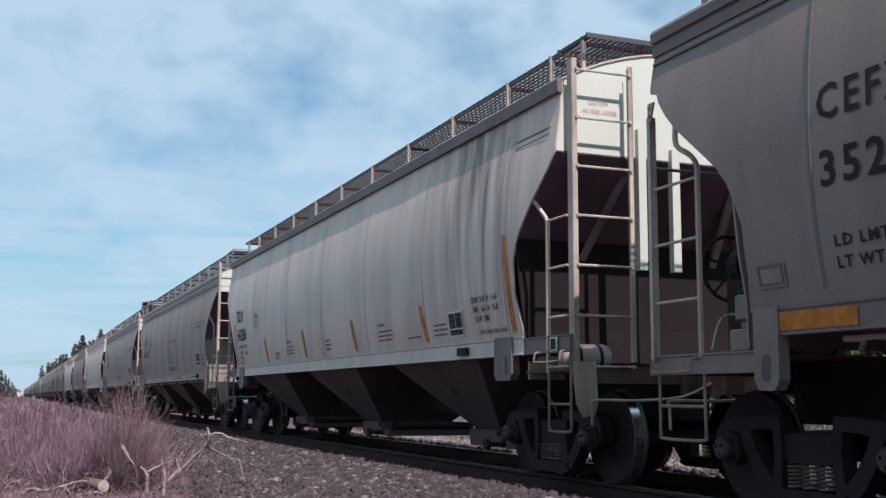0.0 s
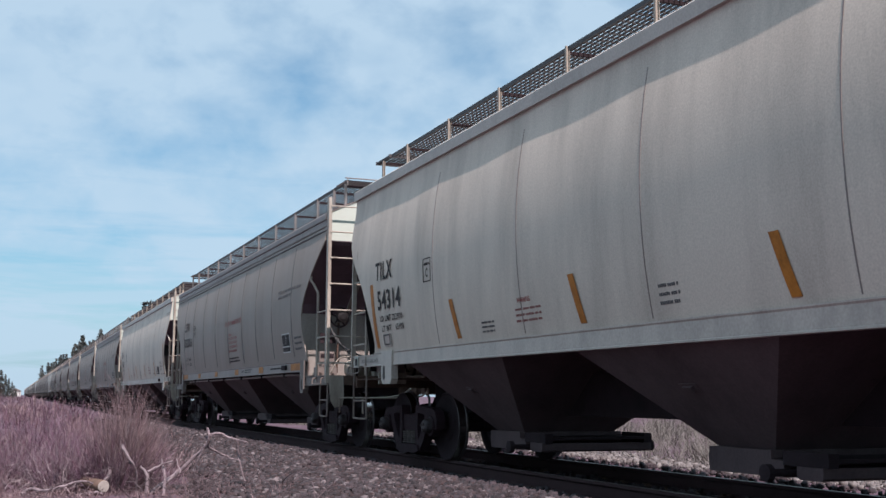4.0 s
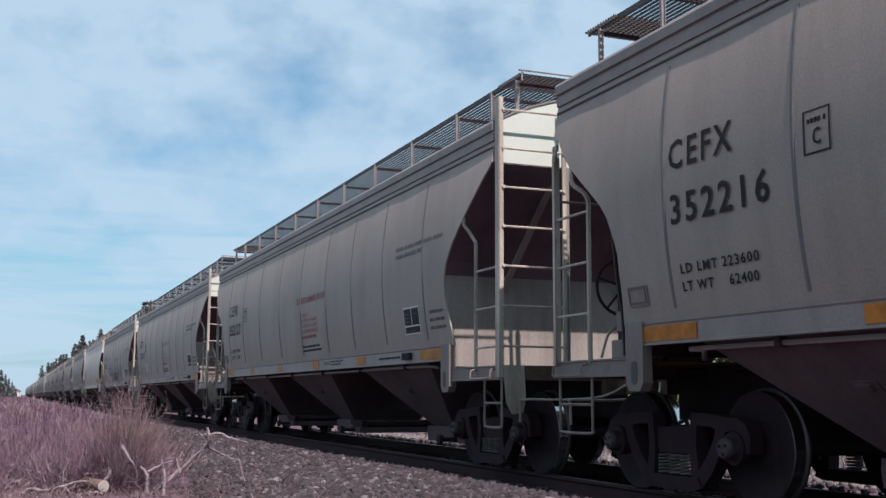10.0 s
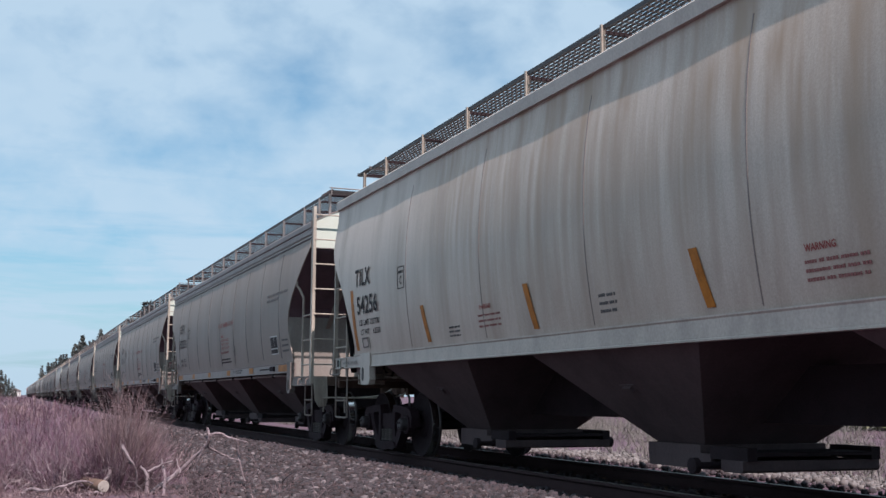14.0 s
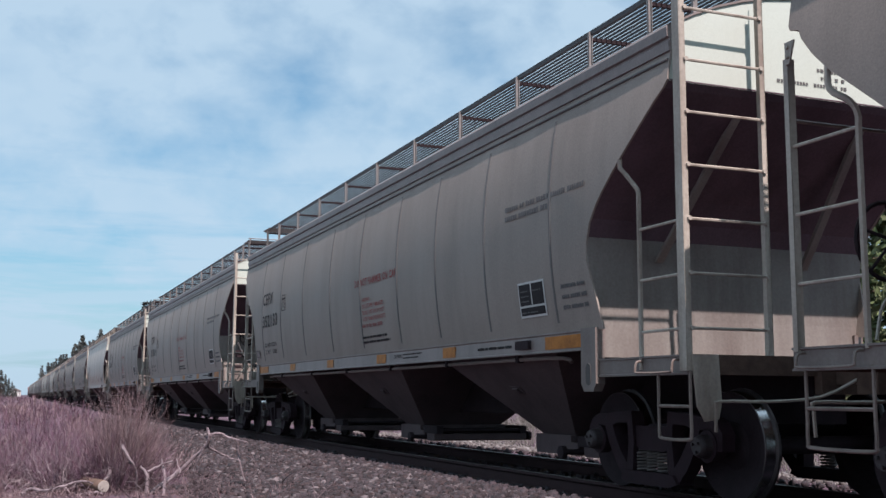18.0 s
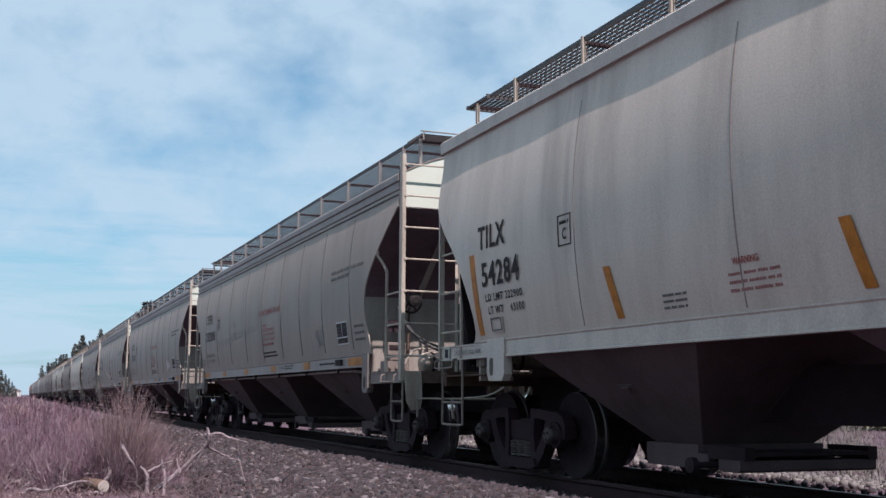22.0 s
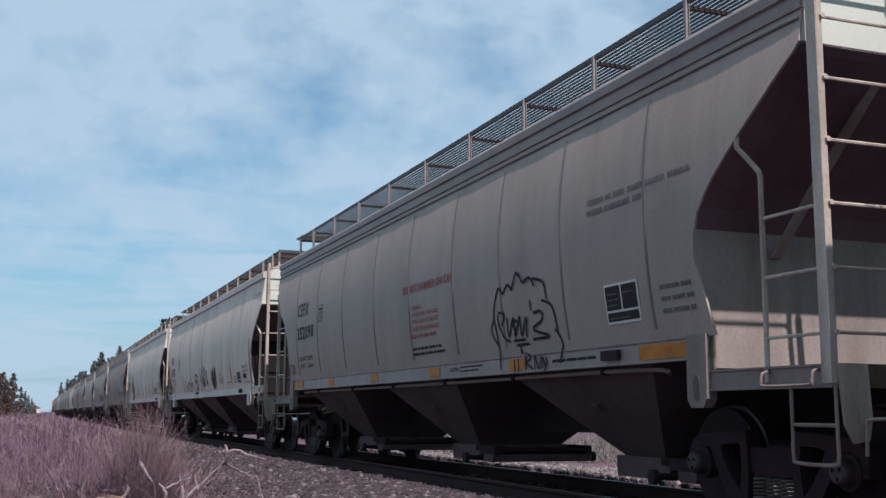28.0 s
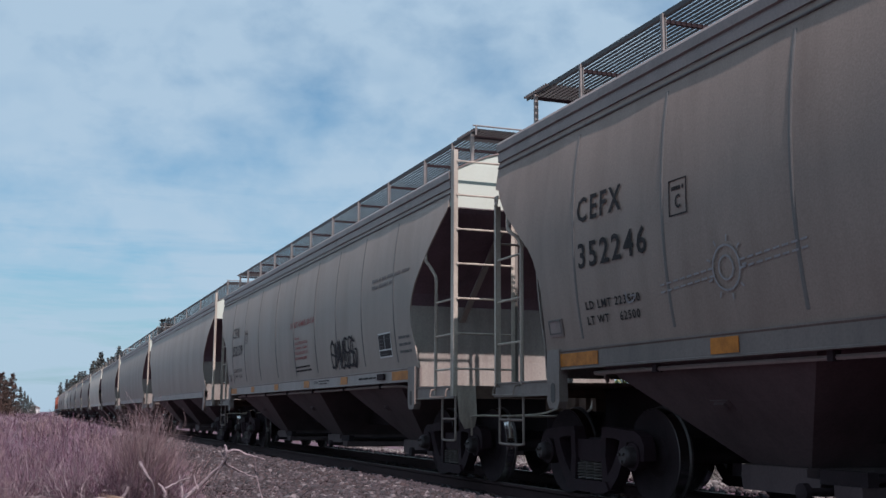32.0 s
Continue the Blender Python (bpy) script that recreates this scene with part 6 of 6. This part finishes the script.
def stones(spots, g):
    """Angular stones: (x, y, size) rows, each a squashed and skewed block."""
    n = len(spots)
    shape = CUBE[None] * (0.62 + 0.38 * g.random((n, 8, 1))) * g.uniform(0.55, 1.0, (n, 1, 3))
    a, b = g.uniform(0, math.tau, n), g.uniform(-0.7, 0.7, n)
    ca, sa, cb, sb = np.cos(a)[:, None], np.sin(a)[:, None], np.cos(b)[:, None], np.sin(b)[:, None]
    x, y, z = shape[:, :, 0], shape[:, :, 1], shape[:, :, 2]
    y, z = y * cb - z * sb, y * sb + z * cb
    x, y = x * ca - y * sa, x * sa + y * ca
    s = spots[:, 2:3]
    zz = np.array([ground_height(p[0], p[1]) for p in spots])[:, None]
    v = np.stack([spots[:, 0:1] + x * s, spots[:, 1:2] + y * s, zz + s * 0.25 + z * s + g.uniform(-0.01, 0.022, (n, 1))], -1).reshape(-1, 3)
    f = (CUBE_FACES[None] + 8 * np.arange(n)[:, None, None]).reshape(-1, 4)
    return v, f


def build_ballast():
    g = np.random.default_rng(4)
    spots = []
    for y0, y1, x0, x1, per in ((7, 14, 1.9, 5.35, 1050), (14, 24, 2.2, 5.35, 640), (24, 46, 2.6, 5.6, 200), (5, 30, 5.35, 7.7, 90), (5, 30, 7.7, 10.5, 130)):
        n = int((y1 - y0) * (x1 - x0) * per)
        xs, ys = g.uniform(x0, x1, n), g.uniform(y0, y1, n)
        size = (0.011 + 0.034 * g.random(n) ** 2.2) * (1.25 if per < 300 else 1.08)
        keep = np.ones(n, bool)
        if x0 < 3:
            keep = g.random(n) < np.clip((xs - x0) / 0.9, 0.12, 1)
        spots.append(np.stack([xs, ys, size], -1)[keep])
    spots = np.concatenate(spots)
    # Stones under the train take the tone darkened for its shadow.
    under_train = np.abs(spots[:, 0] - TRACK) < 1.75 + 0.1 * g.random(len(spots))
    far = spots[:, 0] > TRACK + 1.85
    for pick, m, label in ((far, FAR_STONE, "gravel on the far side of the track, paled for sunlight"), (~under_train & ~far, STONE, "grey crushed-stone ballast beside the rails"), (under_train, SHADE_STONE, "ballast stones round the sleepers, darkened for oil and the train's shade")):
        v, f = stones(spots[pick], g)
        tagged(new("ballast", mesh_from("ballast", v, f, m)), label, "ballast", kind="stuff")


build_ballast()


def join(sets):
    vs, fs, base = [], [], 0
    for v, f in sets:
        vs.append(v)
        fs.append(f + base)
        base += len(v)
    return np.concatenate(vs), np.concatenate(fs)


def clump(x, y, g, n, tall, radius, width):
    """A twiggy tuft: stems from the root and short side twigs off them, taller in the middle."""
    m = max(8, n // 4)
    k = 3
    ang, rad = g.uniform(0, math.tau, m), np.sqrt(g.random(m)) * radius
    roots = np.zeros((m, 3))
    roots[:, 0], roots[:, 1] = x + np.cos(ang) * rad * 0.5, y + np.sin(ang) * rad * 0.5
    roots[:, 2] = ground_height(x, y) - 0.02
    h = tall * g.uniform(0.5, 1.0, m) * (1 - 0.45 * (rad / radius) ** 2)
    lean = np.stack([np.cos(ang) * rad * 0.7 + g.normal(0, 0.10, m) * tall, np.sin(ang) * rad * 0.7 + g.normal(0, 0.10, m) * tall, h], -1)
    sets = [ribbons(roots, lean, g, width)]
    u = g.uniform(0.3, 0.98, (m, k))
    start = (roots[:, None] + lean[:, None] * u[..., None]).reshape(-1, 3)
    way = (lean[:, None] * 0.22 + g.normal(0, 0.075, (m, k, 3)) * tall).reshape(-1, 3)
    way[:, 2] = np.abs(way[:, 2]) * 0.9
    sets.append(ribbons(start, way, g, width * 0.7))
    return join(sets)


def ribbons(roots, way, g, width):
    """Crooked thin stems of three pieces from each root along way."""
    n = len(roots)
    w = g.uniform(0.6, 1.3, n) * width
    tw = g.uniform(0, math.tau, n)
    reach = np.linalg.norm(way, axis=1)[:, None]
    pts = []
    for u, taper in ((0, 1.0), (0.4, 0.9), (0.75, 0.65), (1.0, 0.25)):
        c = roots + way * u + g.normal(0, 0.035, (n, 3)) * reach * (u > 0)
        d = np.stack([np.cos(tw), np.sin(tw), 0.3 * np.sin(3 * tw)], -1) * (w * taper)[:, None]
        pts += [c - d, c + d]
    v = np.stack(pts, 1).reshape(-1, 3)
    f = np.array([(0, 1, 3, 2), (2, 3, 5, 4), (4, 5, 7, 6)])
    return v, (f[None] + 8 * np.arange(n)[:, None, None]).reshape(-1, 4)


def build_brush():
    """Dry reddish scrub left of the track, thinning with distance."""
    g = np.random.default_rng(11)
    sets, tan = [], []
    for y0, y1, x0, x1, count, n, tall, rad, width in ((13.1, 16.5, -1.6, 1.5, 56, 330, 0.62, 0.40, 0.0024), (15, 26, -3.0, 2.4, 120, 210, 0.80, 0.45, 0.0036),
                                                     (26, 60, -6.0, 2.9, 190, 80, 0.85, 0.55, 0.009), (60, 150, -12, 4.4, 260, 40, 0.9, 0.9, 0.02)):
        for _ in range(count):
            y = g.uniform(y0, y1)
            edge = x1 if y < 20 else min(x1, centre(y) - 3.7)
            x = g.uniform(x0, edge)
            patch = noise.noise((x * 0.5, y * 0.3, 7)) + g.uniform(-0.3, 0.3)
            (tan if patch > 0.12 else sets).append(clump(x, y, g, n, tall * g.uniform(0.28, 1.15), rad * g.uniform(0.7, 1.25), width * g.uniform(0.8, 1.3)))
    v, f = join(sets)
    tagged(new("dry_brush", mesh_from("dry_brush", v, f, BRUSH)), "dry reddish-brown scrub beside the railway", "scrub", kind="stuff")
    v, f = join(tan)
    tagged(new("tan_brush", mesh_from("tan_brush", v, f, STRAW)), "dry tan and russet scrub beside the railway", "scrub", kind="stuff")
    # low litter and grass at the ballast's foot
    sets = []
    for _ in range(420):
        y = g.uniform(9, 24)
        x = g.uniform(-1.2, 2.9)
        sets.append(clump(x, y, g, 26, 0.16, 0.14, 0.004))
    for _ in range(260):
        sets.append(clump(g.uniform(-1.2, 2.3), g.uniform(11.2, 13.4), g, 40, 0.10 * g.uniform(0.5, 1.6), 0.16, 0.0035))
    v, f = join(sets)
    tagged(new("dry_grass", mesh_from("dry_grass", v, f, STRAW)), "short dry grass and litter at the ballast edge", "grass", kind="stuff")


build_brush()


def build_twigs():
    bm = bmesh.new()
    rr = random.Random(77)
    for _ in range(130):
        y = rr.uniform(10.5, 16)
        x = rr.uniform(0.2, 3.2) * (0.6 + 0.4 * y / 12)
        z = ground_height(x, y)
        a, l = rr.uniform(0, math.tau), rr.uniform(0.12, 0.5)
        p = Vector((x, y, z + rr.uniform(0.0, 0.05)))
        d = Vector((math.cos(a) * l, math.sin(a) * l, rr.uniform(-0.02, 0.18)))
        tube(bm, bent([p, p + d * 0.5 + Vector((0, 0, rr.uniform(0, 0.08))), p + d], 3), rr.uniform(0.003, 0.007), 4)
    for _ in range(34):
        y = rr.uniform(11.9, 13.4)
        x = rr.uniform(1.5, 3.1)
        a, l = rr.uniform(0, math.tau), rr.uniform(0.2, 0.65)
        p = Vector((x, y, ground_height(x, y) + rr.uniform(-0.01, 0.05)))
        d = Vector((math.cos(a) * l, math.sin(a) * l * 0.5, rr.uniform(0.0, 0.34)))
        run = bent([p, p + d * 0.35 + Vector((rr.uniform(-0.05, 0.05), 0, rr.uniform(0, 0.1))), p + d * 0.7 + Vector((rr.uniform(-0.05, 0.05), 0, rr.uniform(-0.03, 0.1))), p + d], 3)
        tube(bm, run, [rr.uniform(0.004, 0.008) * (1 - 0.6 * i / len(run)) for i in range(len(run))], 4)
    tagged(new("twig_litter", finish(bm, "twig_litter", TWIG)), "small dead twigs strewn over gravel and soil", "twigs", kind="stuff")
    bm = bmesh.new()
    for _ in range(95):
        y = rr.uniform(12.3, 15.5)
        x = rr.uniform(-1.5, 1.25)
        p = Vector((x, y, ground_height(x, y) + rr.uniform(0.0, 0.25)))
        a, l = rr.uniform(0, math.tau), rr.uniform(0.15, 0.5)
        d = Vector((math.cos(a) * l, math.sin(a) * l * 0.6, rr.uniform(-0.05, 0.35)))
        run = bent([p, p + d * 0.4 + Vector((rr.uniform(-0.08, 0.08), 0, rr.uniform(-0.03, 0.1))), p + d * 0.75 + Vector((rr.uniform(-0.08, 0.08), 0, rr.uniform(-0.04, 0.1))), p + d], 4)
        tube(bm, run, [rr.uniform(0.004, 0.007) * (1 - 0.6 * q / len(run)) for q in range(len(run))], 4)
        for k in range(2):
            q = run[rr.randrange(3, len(run))]
            tube(bm, [q, q + Vector((rr.uniform(-0.16, 0.16), rr.uniform(-0.1, 0.1), rr.uniform(0.0, 0.16)))], [0.004, 0.0015], 4)
    tagged(new("dead_stems", finish(bm, "dead_stems", DEADWOOD)), "crooked bleached dead stems tangled in the scrub", "twigs", kind="stuff")


build_twigs()


def build_bush(x, y, n, tall, rad, seed, material, name, label, width=0.004):
    g = np.random.default_rng(seed)
    v, f = clump(0, 0, g, n, tall, rad, width)
    v[:, 2] -= ground_height(0, 0) - 0.02
    twigs = bmesh.new()
    r = random.Random(seed)
    for _ in range(26):
        a, o = r.uniform(0, math.tau), r.uniform(0.1, 0.9) * rad
        h = tall * r.uniform(0.5, 0.95)
        tube(twigs, [(0.1 * math.cos(a), 0.1 * math.sin(a), 0), (0.45 * o * math.cos(a), 0.45 * o * math.sin(a), h * 0.5), (o * math.cos(a + 0.2), o * math.sin(a + 0.2), h)], [0.006, 0.004, 0.0015], 4)
    bush = thing(name, pose(x, y, ground_height(x, y) - 0.02), label, "bush")
    part("foliage", mesh_from("foliage", v, f, material), None, bush)
    part("twig_spray", twigs, DEADWOOD, bush)
    return bush


build_bush(1.36, 13.2, 4200, 1.26, 0.36, 51, STRAW, "tall_dry_bush", "tall dry tan and reddish bush beside the ballast", 0.0021)
build_bush(1.20, 13.0, 2000, 0.80, 0.42, 56, BRUSH, "dry_bush", "dry dark-red bush at the foot of a taller one", 0.0021)
build_bush(1.72, 13.9, 1600, 0.55, 0.40, 52, BRUSH, "dry_bush", "dry reddish bush beside the ballast", 0.0021)
build_bush(0.75, 13.4, 1600, 0.78, 0.48, 53, BRUSH, "dry_bush", "dry reddish-brown bush in the scrub", 0.0022)
build_bush(0.2, 14.5, 1600, 0.75, 0.5, 54, BRUSH, "dry_bush", "dry reddish-brown bush in the scrub", 0.0022)
build_bush(2.05, 17.5, 1600, 0.75, 0.5, 55, STRAW, "dry_bush", "dry tan bush at the foot of the ballast", 0.0035)

K = 12.6 / 11.5


def limb(runs, r, name, label, category, y=12.6):
    """A dead branch lying at y: runs of (x, z) with one start radius each."""
    bm = bmesh.new()
    rr = random.Random(len(runs))
    for pts, r0 in zip(runs, r):
        path = bent([(x * K, y + 0.12 * math.sin(3 * x + i), (z - 0.686) * K + 0.686) for i, (x, z) in enumerate(pts)], 4)
        n = len(path)
        tube(bm, [p + Vector((rr.uniform(-1, 1), rr.uniform(-1, 1), rr.uniform(-1, 1))) * 0.006 for p in path], [1.3 * r0 * (1 - 0.6 * i / n) for i in range(n)], 7)
    ob = new(name, finish(bm, name, DEADWOOD, True))
    return tagged(ob, label, category, "dead branches")


limb([[(1.45, -0.28), (1.55, -0.21), (1.74, -0.09), (1.9, 0.06), (2.0, 0.19), (2.01, 0.29), (2.0, 0.35)], [(2.0, 0.26), (2.14, 0.3), (2.28, 0.24), (2.41, 0.21)],
      [(2.34, 0.23), (2.36, 0.05), (2.42, -0.2)], [(2.0, 0.18), (2.23, 0.06), (2.37, 0.01)], [(1.98, 0.15), (1.9, -0.05), (1.96, -0.25)], [(1.74, -0.09), (1.70, 0.06)]],
     [0.022, 0.015, 0.011, 0.011, 0.010, 0.008], "dead_branch", "forked bleached dead branch leaning on the gravel", "branch")
limb([[(1.15, 0.20), (1.23, 0.05), (1.3, -0.06), (1.32, -0.32)], [(1.27, 0.0), (1.20, 0.04)]], [0.014, 0.01], "dead_branch", "thin bleached dead branch standing in scrub", "branch", 12.5)
limb([[(1.39, -0.32), (1.39, -0.1), (1.33, -0.01)], [(1.39, -0.06), (1.53, 0.01), (1.65, 0.03)], [(1.55, -0.3), (1.56, -0.11), (1.54, 0.06)]], [0.018, 0.012, 0.014], "dead_branch", "bleached crossing twigs beside the bush", "branch", 12.4)
limb([[(0.25, -0.26), (0.33, -0.22), (0.46, -0.23), (0.62, -0.18), (0.79, -0.15), (0.95, -0.2)], [(0.62, -0.18), (0.70, -0.27)], [(0.79, -0.29), (0.9, -0.25), (1.0, -0.27)]], [0.016, 0.010, 0.014], "dead_branch", "long curved dead branch on the ground", "branch", 12.5)


def build_log():
    log = thing("cut_log", pose(1.09, 12.45, -0.285, 0, 0, 14), "short sawn log end with a pale cut face", "log")
    bm = bmesh.new()
    lathe(bm, [(0.0, 0.060), (0.02, 0.068), (0.35, 0.066), (0.7, 0.07)], "y", (0, 0, 0), 18)
    part("trunk", bm, BARK, log, smooth=True)
    bm = bmesh.new()
    lathe(bm, [(-0.006, 0.058), (0.0, 0.062)], "y", (0, 0, 0), 18)
    part("cut_face", bm, CUTWOOD, log)
    bm = bmesh.new()
    tube(bm, bent([(0.02, 0.1, 0.04), (0.08, 0.1, 0.10), (0.10, 0.1, 0.17)]), [0.02] * 9, 6)
    part("stub", bm, DEADWOOD, log)


build_log()


# ---- far side of the track ----
def build_sage():
    g = np.random.default_rng(21)
    sets = []
    for _ in range(460):
        x, y = g.uniform(9.6, 18), g.uniform(6, 45)
        sets.append(clump(x, y, g, 150, g.uniform(0.3, 0.75), 0.45, 0.005))
    v, f = join(sets)
    tagged(new("sagebrush", mesh_from("sagebrush", v, f, SAGE)), "sunlit grey sagebrush on the far side of the track", "scrub", kind="stuff")


build_sage()


def leaves(centres, g, size):
    """Small tilted leaf tufts, one quad each."""
    n = len(centres)
    u = g.normal(0, 1, (n, 3))
    u /= np.linalg.norm(u, axis=1)[:, None]
    w = np.cross(u, g.normal(0, 1, (n, 3)))
    w /= np.linalg.norm(w, axis=1)[:, None]
    s = size * g.uniform(0.5, 1.2, (n, 1))
    v = np.stack([centres - u * s, centres + w * s * 0.4, centres + u * s, centres - w * s * 0.4], 1).reshape(-1, 3)
    return v, np.arange(4 * n).reshape(n, 4)


def conifer_meshes(seed, tall, wide, tufts, material, bare=0.15):
    """Trunk and crown of a conifer: whorls of drooping limbs set with tufts, uneven and gappy."""
    r, g = random.Random(seed), np.random.default_rng(seed)
    bm = bmesh.new()
    tube(bm, [(0, 0, -0.2), (0.02 * tall * r.uniform(-1, 1), 0, tall * 0.5), (0, 0, tall * 0.97)], [0.018 * tall, 0.011 * tall, 0.02], 8)
    spots = []
    levels_ = 22
    for i in range(levels_):
        z = tall * (bare + (1 - bare) * (i + r.random() * 0.5) / levels_)
        reach = wide * (1 - (z / tall)) ** 0.8 * (0.55 + 0.45 * min(1, (z / tall) / (bare + 0.12)))
        for _ in range(5):
            a, l = r.uniform(0, math.tau), reach * r.uniform(0.45, 1.1) + 0.15
            tip = Vector((math.cos(a) * l, math.sin(a) * l, z - 0.12 * l + r.uniform(-0.1, 0.2)))
            tube(bm, [(0, 0, z), tip], [0.012 * tall * (1 - z / tall) * 0.35 + 0.012, 0.008], 4, False)
            m = max(3, int(tufts * (0.35 + l / wide)))
            t = g.uniform(0.25, 1.05, m)
            c = np.stack([tip.x * t, tip.y * t, z + (tip.z - z) * t], -1) + g.normal(0, 0.10 * l + 0.07, (m, 3))
            spots.append(c)
    trunk = finish(bm, "trunk", BARK, True)
    v, f = leaves(np.concatenate(spots), g, 0.02 * tall + 0.06)
    return trunk, mesh_from("crown", v, f, material)


def plant(name, meshes, x, y, scale, turn, label, group):
    tree = thing(name, pose(x, y, ground_height(x, y) - 0.1, 0, 0, turn), label, "tree", group)
    tree.scale = (scale, scale, scale)
    part("trunk", meshes[0], None, tree)
    part("crown", meshes[1], None, tree)


PINES = [conifer_meshes(61 + i, 15, 3.1, 22, NEEDLE, 0.12) for i in range(4)]
LARCH = [conifer_meshes(71 + i, 9, 2.6, 26, RUSSET, 0.05) for i in range(2)]
JUNIPER = [conifer_meshes(81 + i, 7, 2.2, 60, GREENERY, 0.04) for i in range(2)]
r = random.Random(17)
for x, y, h in ((20.4, 255, 1.05), (22.3, 262, 0.84), (16.2, 252, 0.95), (17.6, 268, 0.98), (13.6, 290, 0.75), (14.8, 280, 0.68), (25.5, 250, 0.9), (23.8, 245, 0.98), (26.8, 235, 1.0),
                (12.6, 330, 0.62), (11.2, 345, 0.66), (28.5, 225, 0.98), (30.5, 215, 0.95), (18.8, 275, 0.85), (33, 205, 0.95), (36, 195, 0.95), (40, 185, 0.95), (45, 175, 0.95), (50, 160, 0.92), (54, 150, 0.9),
                (15.3, 262, 0.86), (16.9, 258, 0.80), (19.4, 262, 0.92), (21.4, 258, 0.94), (19.9, 268, 0.86), (22.9, 252, 0.92), (24.6, 240, 0.88), (12.0, 300, 0.62), (13.0, 310, 0.66), (10.6, 330, 0.52),
                (14.1, 272, 0.72), (18.0, 252, 0.82), (15.8, 274, 0.84), (17.2, 276, 0.92), (18.4, 262, 0.9), (19.0, 254, 0.88), (20.9, 264, 0.96), (21.8, 268, 0.9), (16.5, 266, 0.9), (23.3, 262, 0.96), (24.3, 252, 0.9), (12.9, 296, 0.7), (14.4, 292, 0.76), (11.9, 318, 0.66), (27.1, 246, 0.96), (31.5, 224, 0.98), (34.5, 212, 0.96), (25.0, 230, 0.88), (26.0, 242, 0.92), (27.6, 230, 0.9), (29.5, 220, 0.92), (23.2, 200, 1.17), (24.5, 202, 1.20)):
    plant("pine_tree", PINES[r.randrange(4)], x, y, h, r.uniform(0, 360), "dark green pine tree on the far side of the track", "pines beyond the track")
for x, y, h, kind in ((-0.95, 150, 0.62, 0), (-2.2, 158, 0.66, 0), (-3.4, 140, 0.55, 0), (-4.4, 146, 0.6, 0), (-1.6, 146, 0.5, 0), (-2.9, 165, 0.66, 0), (0.65, 165, 0.24, 1), (1.2, 176, 0.21, 1), (1.8, 190, 0.19, 1), (2.4, 212, 0.16, 1), (-5.5, 150, 0.5, 1), (3.2, 250, 0.15, 1), (0.1, 158, 0.27, 1)):
    if kind == 0:
        plant("larch_tree", LARCH[r.randrange(2)], x, y, h, r.uniform(0, 360), "reddish-brown bare conifer beside the railway", "trees beside the railway")
    else:
        plant("pine_tree", PINES[r.randrange(4)], x, y, h, r.uniform(0, 360), "dark pine tree beside the railway", "trees beside the railway")
for x, y, h in ((21.5, 22, 1.0), (24, 27, 1.1), (22, 18.5, 0.9), (26, 33, 1.2), (24, 22, 1.0), (28, 26, 1.2), (25, 40, 1.2), (30, 45, 1.3), (23, 15, 1.0), (30, 35, 1.2)):
    plant("juniper_tree", JUNIPER[r.randrange(2)], x, y, h, r.uniform(0, 360), "green juniper on the far side of the track", "junipers beyond the track")


def build_shed(x, y, w, h, turn):
    shed = thing("white_shed", pose(x, y, ground_height(x, y), 0, 0, turn), "small white shed far along the railway", "shed", "far sheds")
    bm = bmesh.new()
    box(bm, -w, w, -3, 3, 0, h)
    wall = part("wall", bm, PALE, shed)
    bm = bmesh.new()
    box(bm, -0.5, 0.5, -3.03, -3.0, 0, h * 0.7)
    part("door", bm, GREY_TRIM, wall)
    bm = bmesh.new()
    prism(bm, [(-w - 0.3, h), (w + 0.3, h), (0, h + 1.0)], "y", -3.3, 3.3)
    part("roof", bm, GREY_TRIM, shed)


build_shed(5.0, 420, 1.8, 1.9, 5)
build_shed(-1.5, 430, 1.4, 1.6, -10)

# ---- motion ----
DRIFT = {0: -0.05, 1: -0.06, 2: 0.0, 3: 0.03, 4: 0.07, 5: 0.10, 6: 0.0, 7: -0.26, 8: -0.20, 9: -0.15, 10: -0.14, 11: -0.08, 12: 0.0, 13: 0.16, 14: 0.12, 15: 0.09,
         16: 0.06, 17: 0.03, 18: 0.01, 19: 0.10, 20: 0.0, 21: -0.34, 22: -0.34, 23: 0.22, 24: 0.2, 25: 0.02, 26: -0.08, 27: -0.08, 28: -0.15, 29: -0.07, 30: 0.09, 31: 0.10, 32: 0.06}


def travelled(t):
    return 16.205 * t + 0.00783 * t * t


def motions():
    for n, car in enumerate(cars):
        rows = []
        for t in range(33):
            y = starts[n] - travelled(t) + DRIFT[t]
            rows.append((float(t), pose(centre(y), y, 0 if n < COUNT else RAIL, 0, 0, -math.degrees(heading(y)))))
        walk(car, rows)
    first = None
    for car in cars:
        for o in car.children_recursive:
            if o.name.startswith("wheelset"):
                if first is None:
                    first = o
                    walk(o, [(i / 30, pose(0, 0, 0, math.degrees(travelled(i / 30) / 0.457) % 360)) for i in range(961)])
                else:
                    o.rotation_mode = "QUATERNION"
                    o.animation_data_create().action = first.animation_data.action
                    o.animation_data.action_slot = first.animation_data.action_slot


motions()
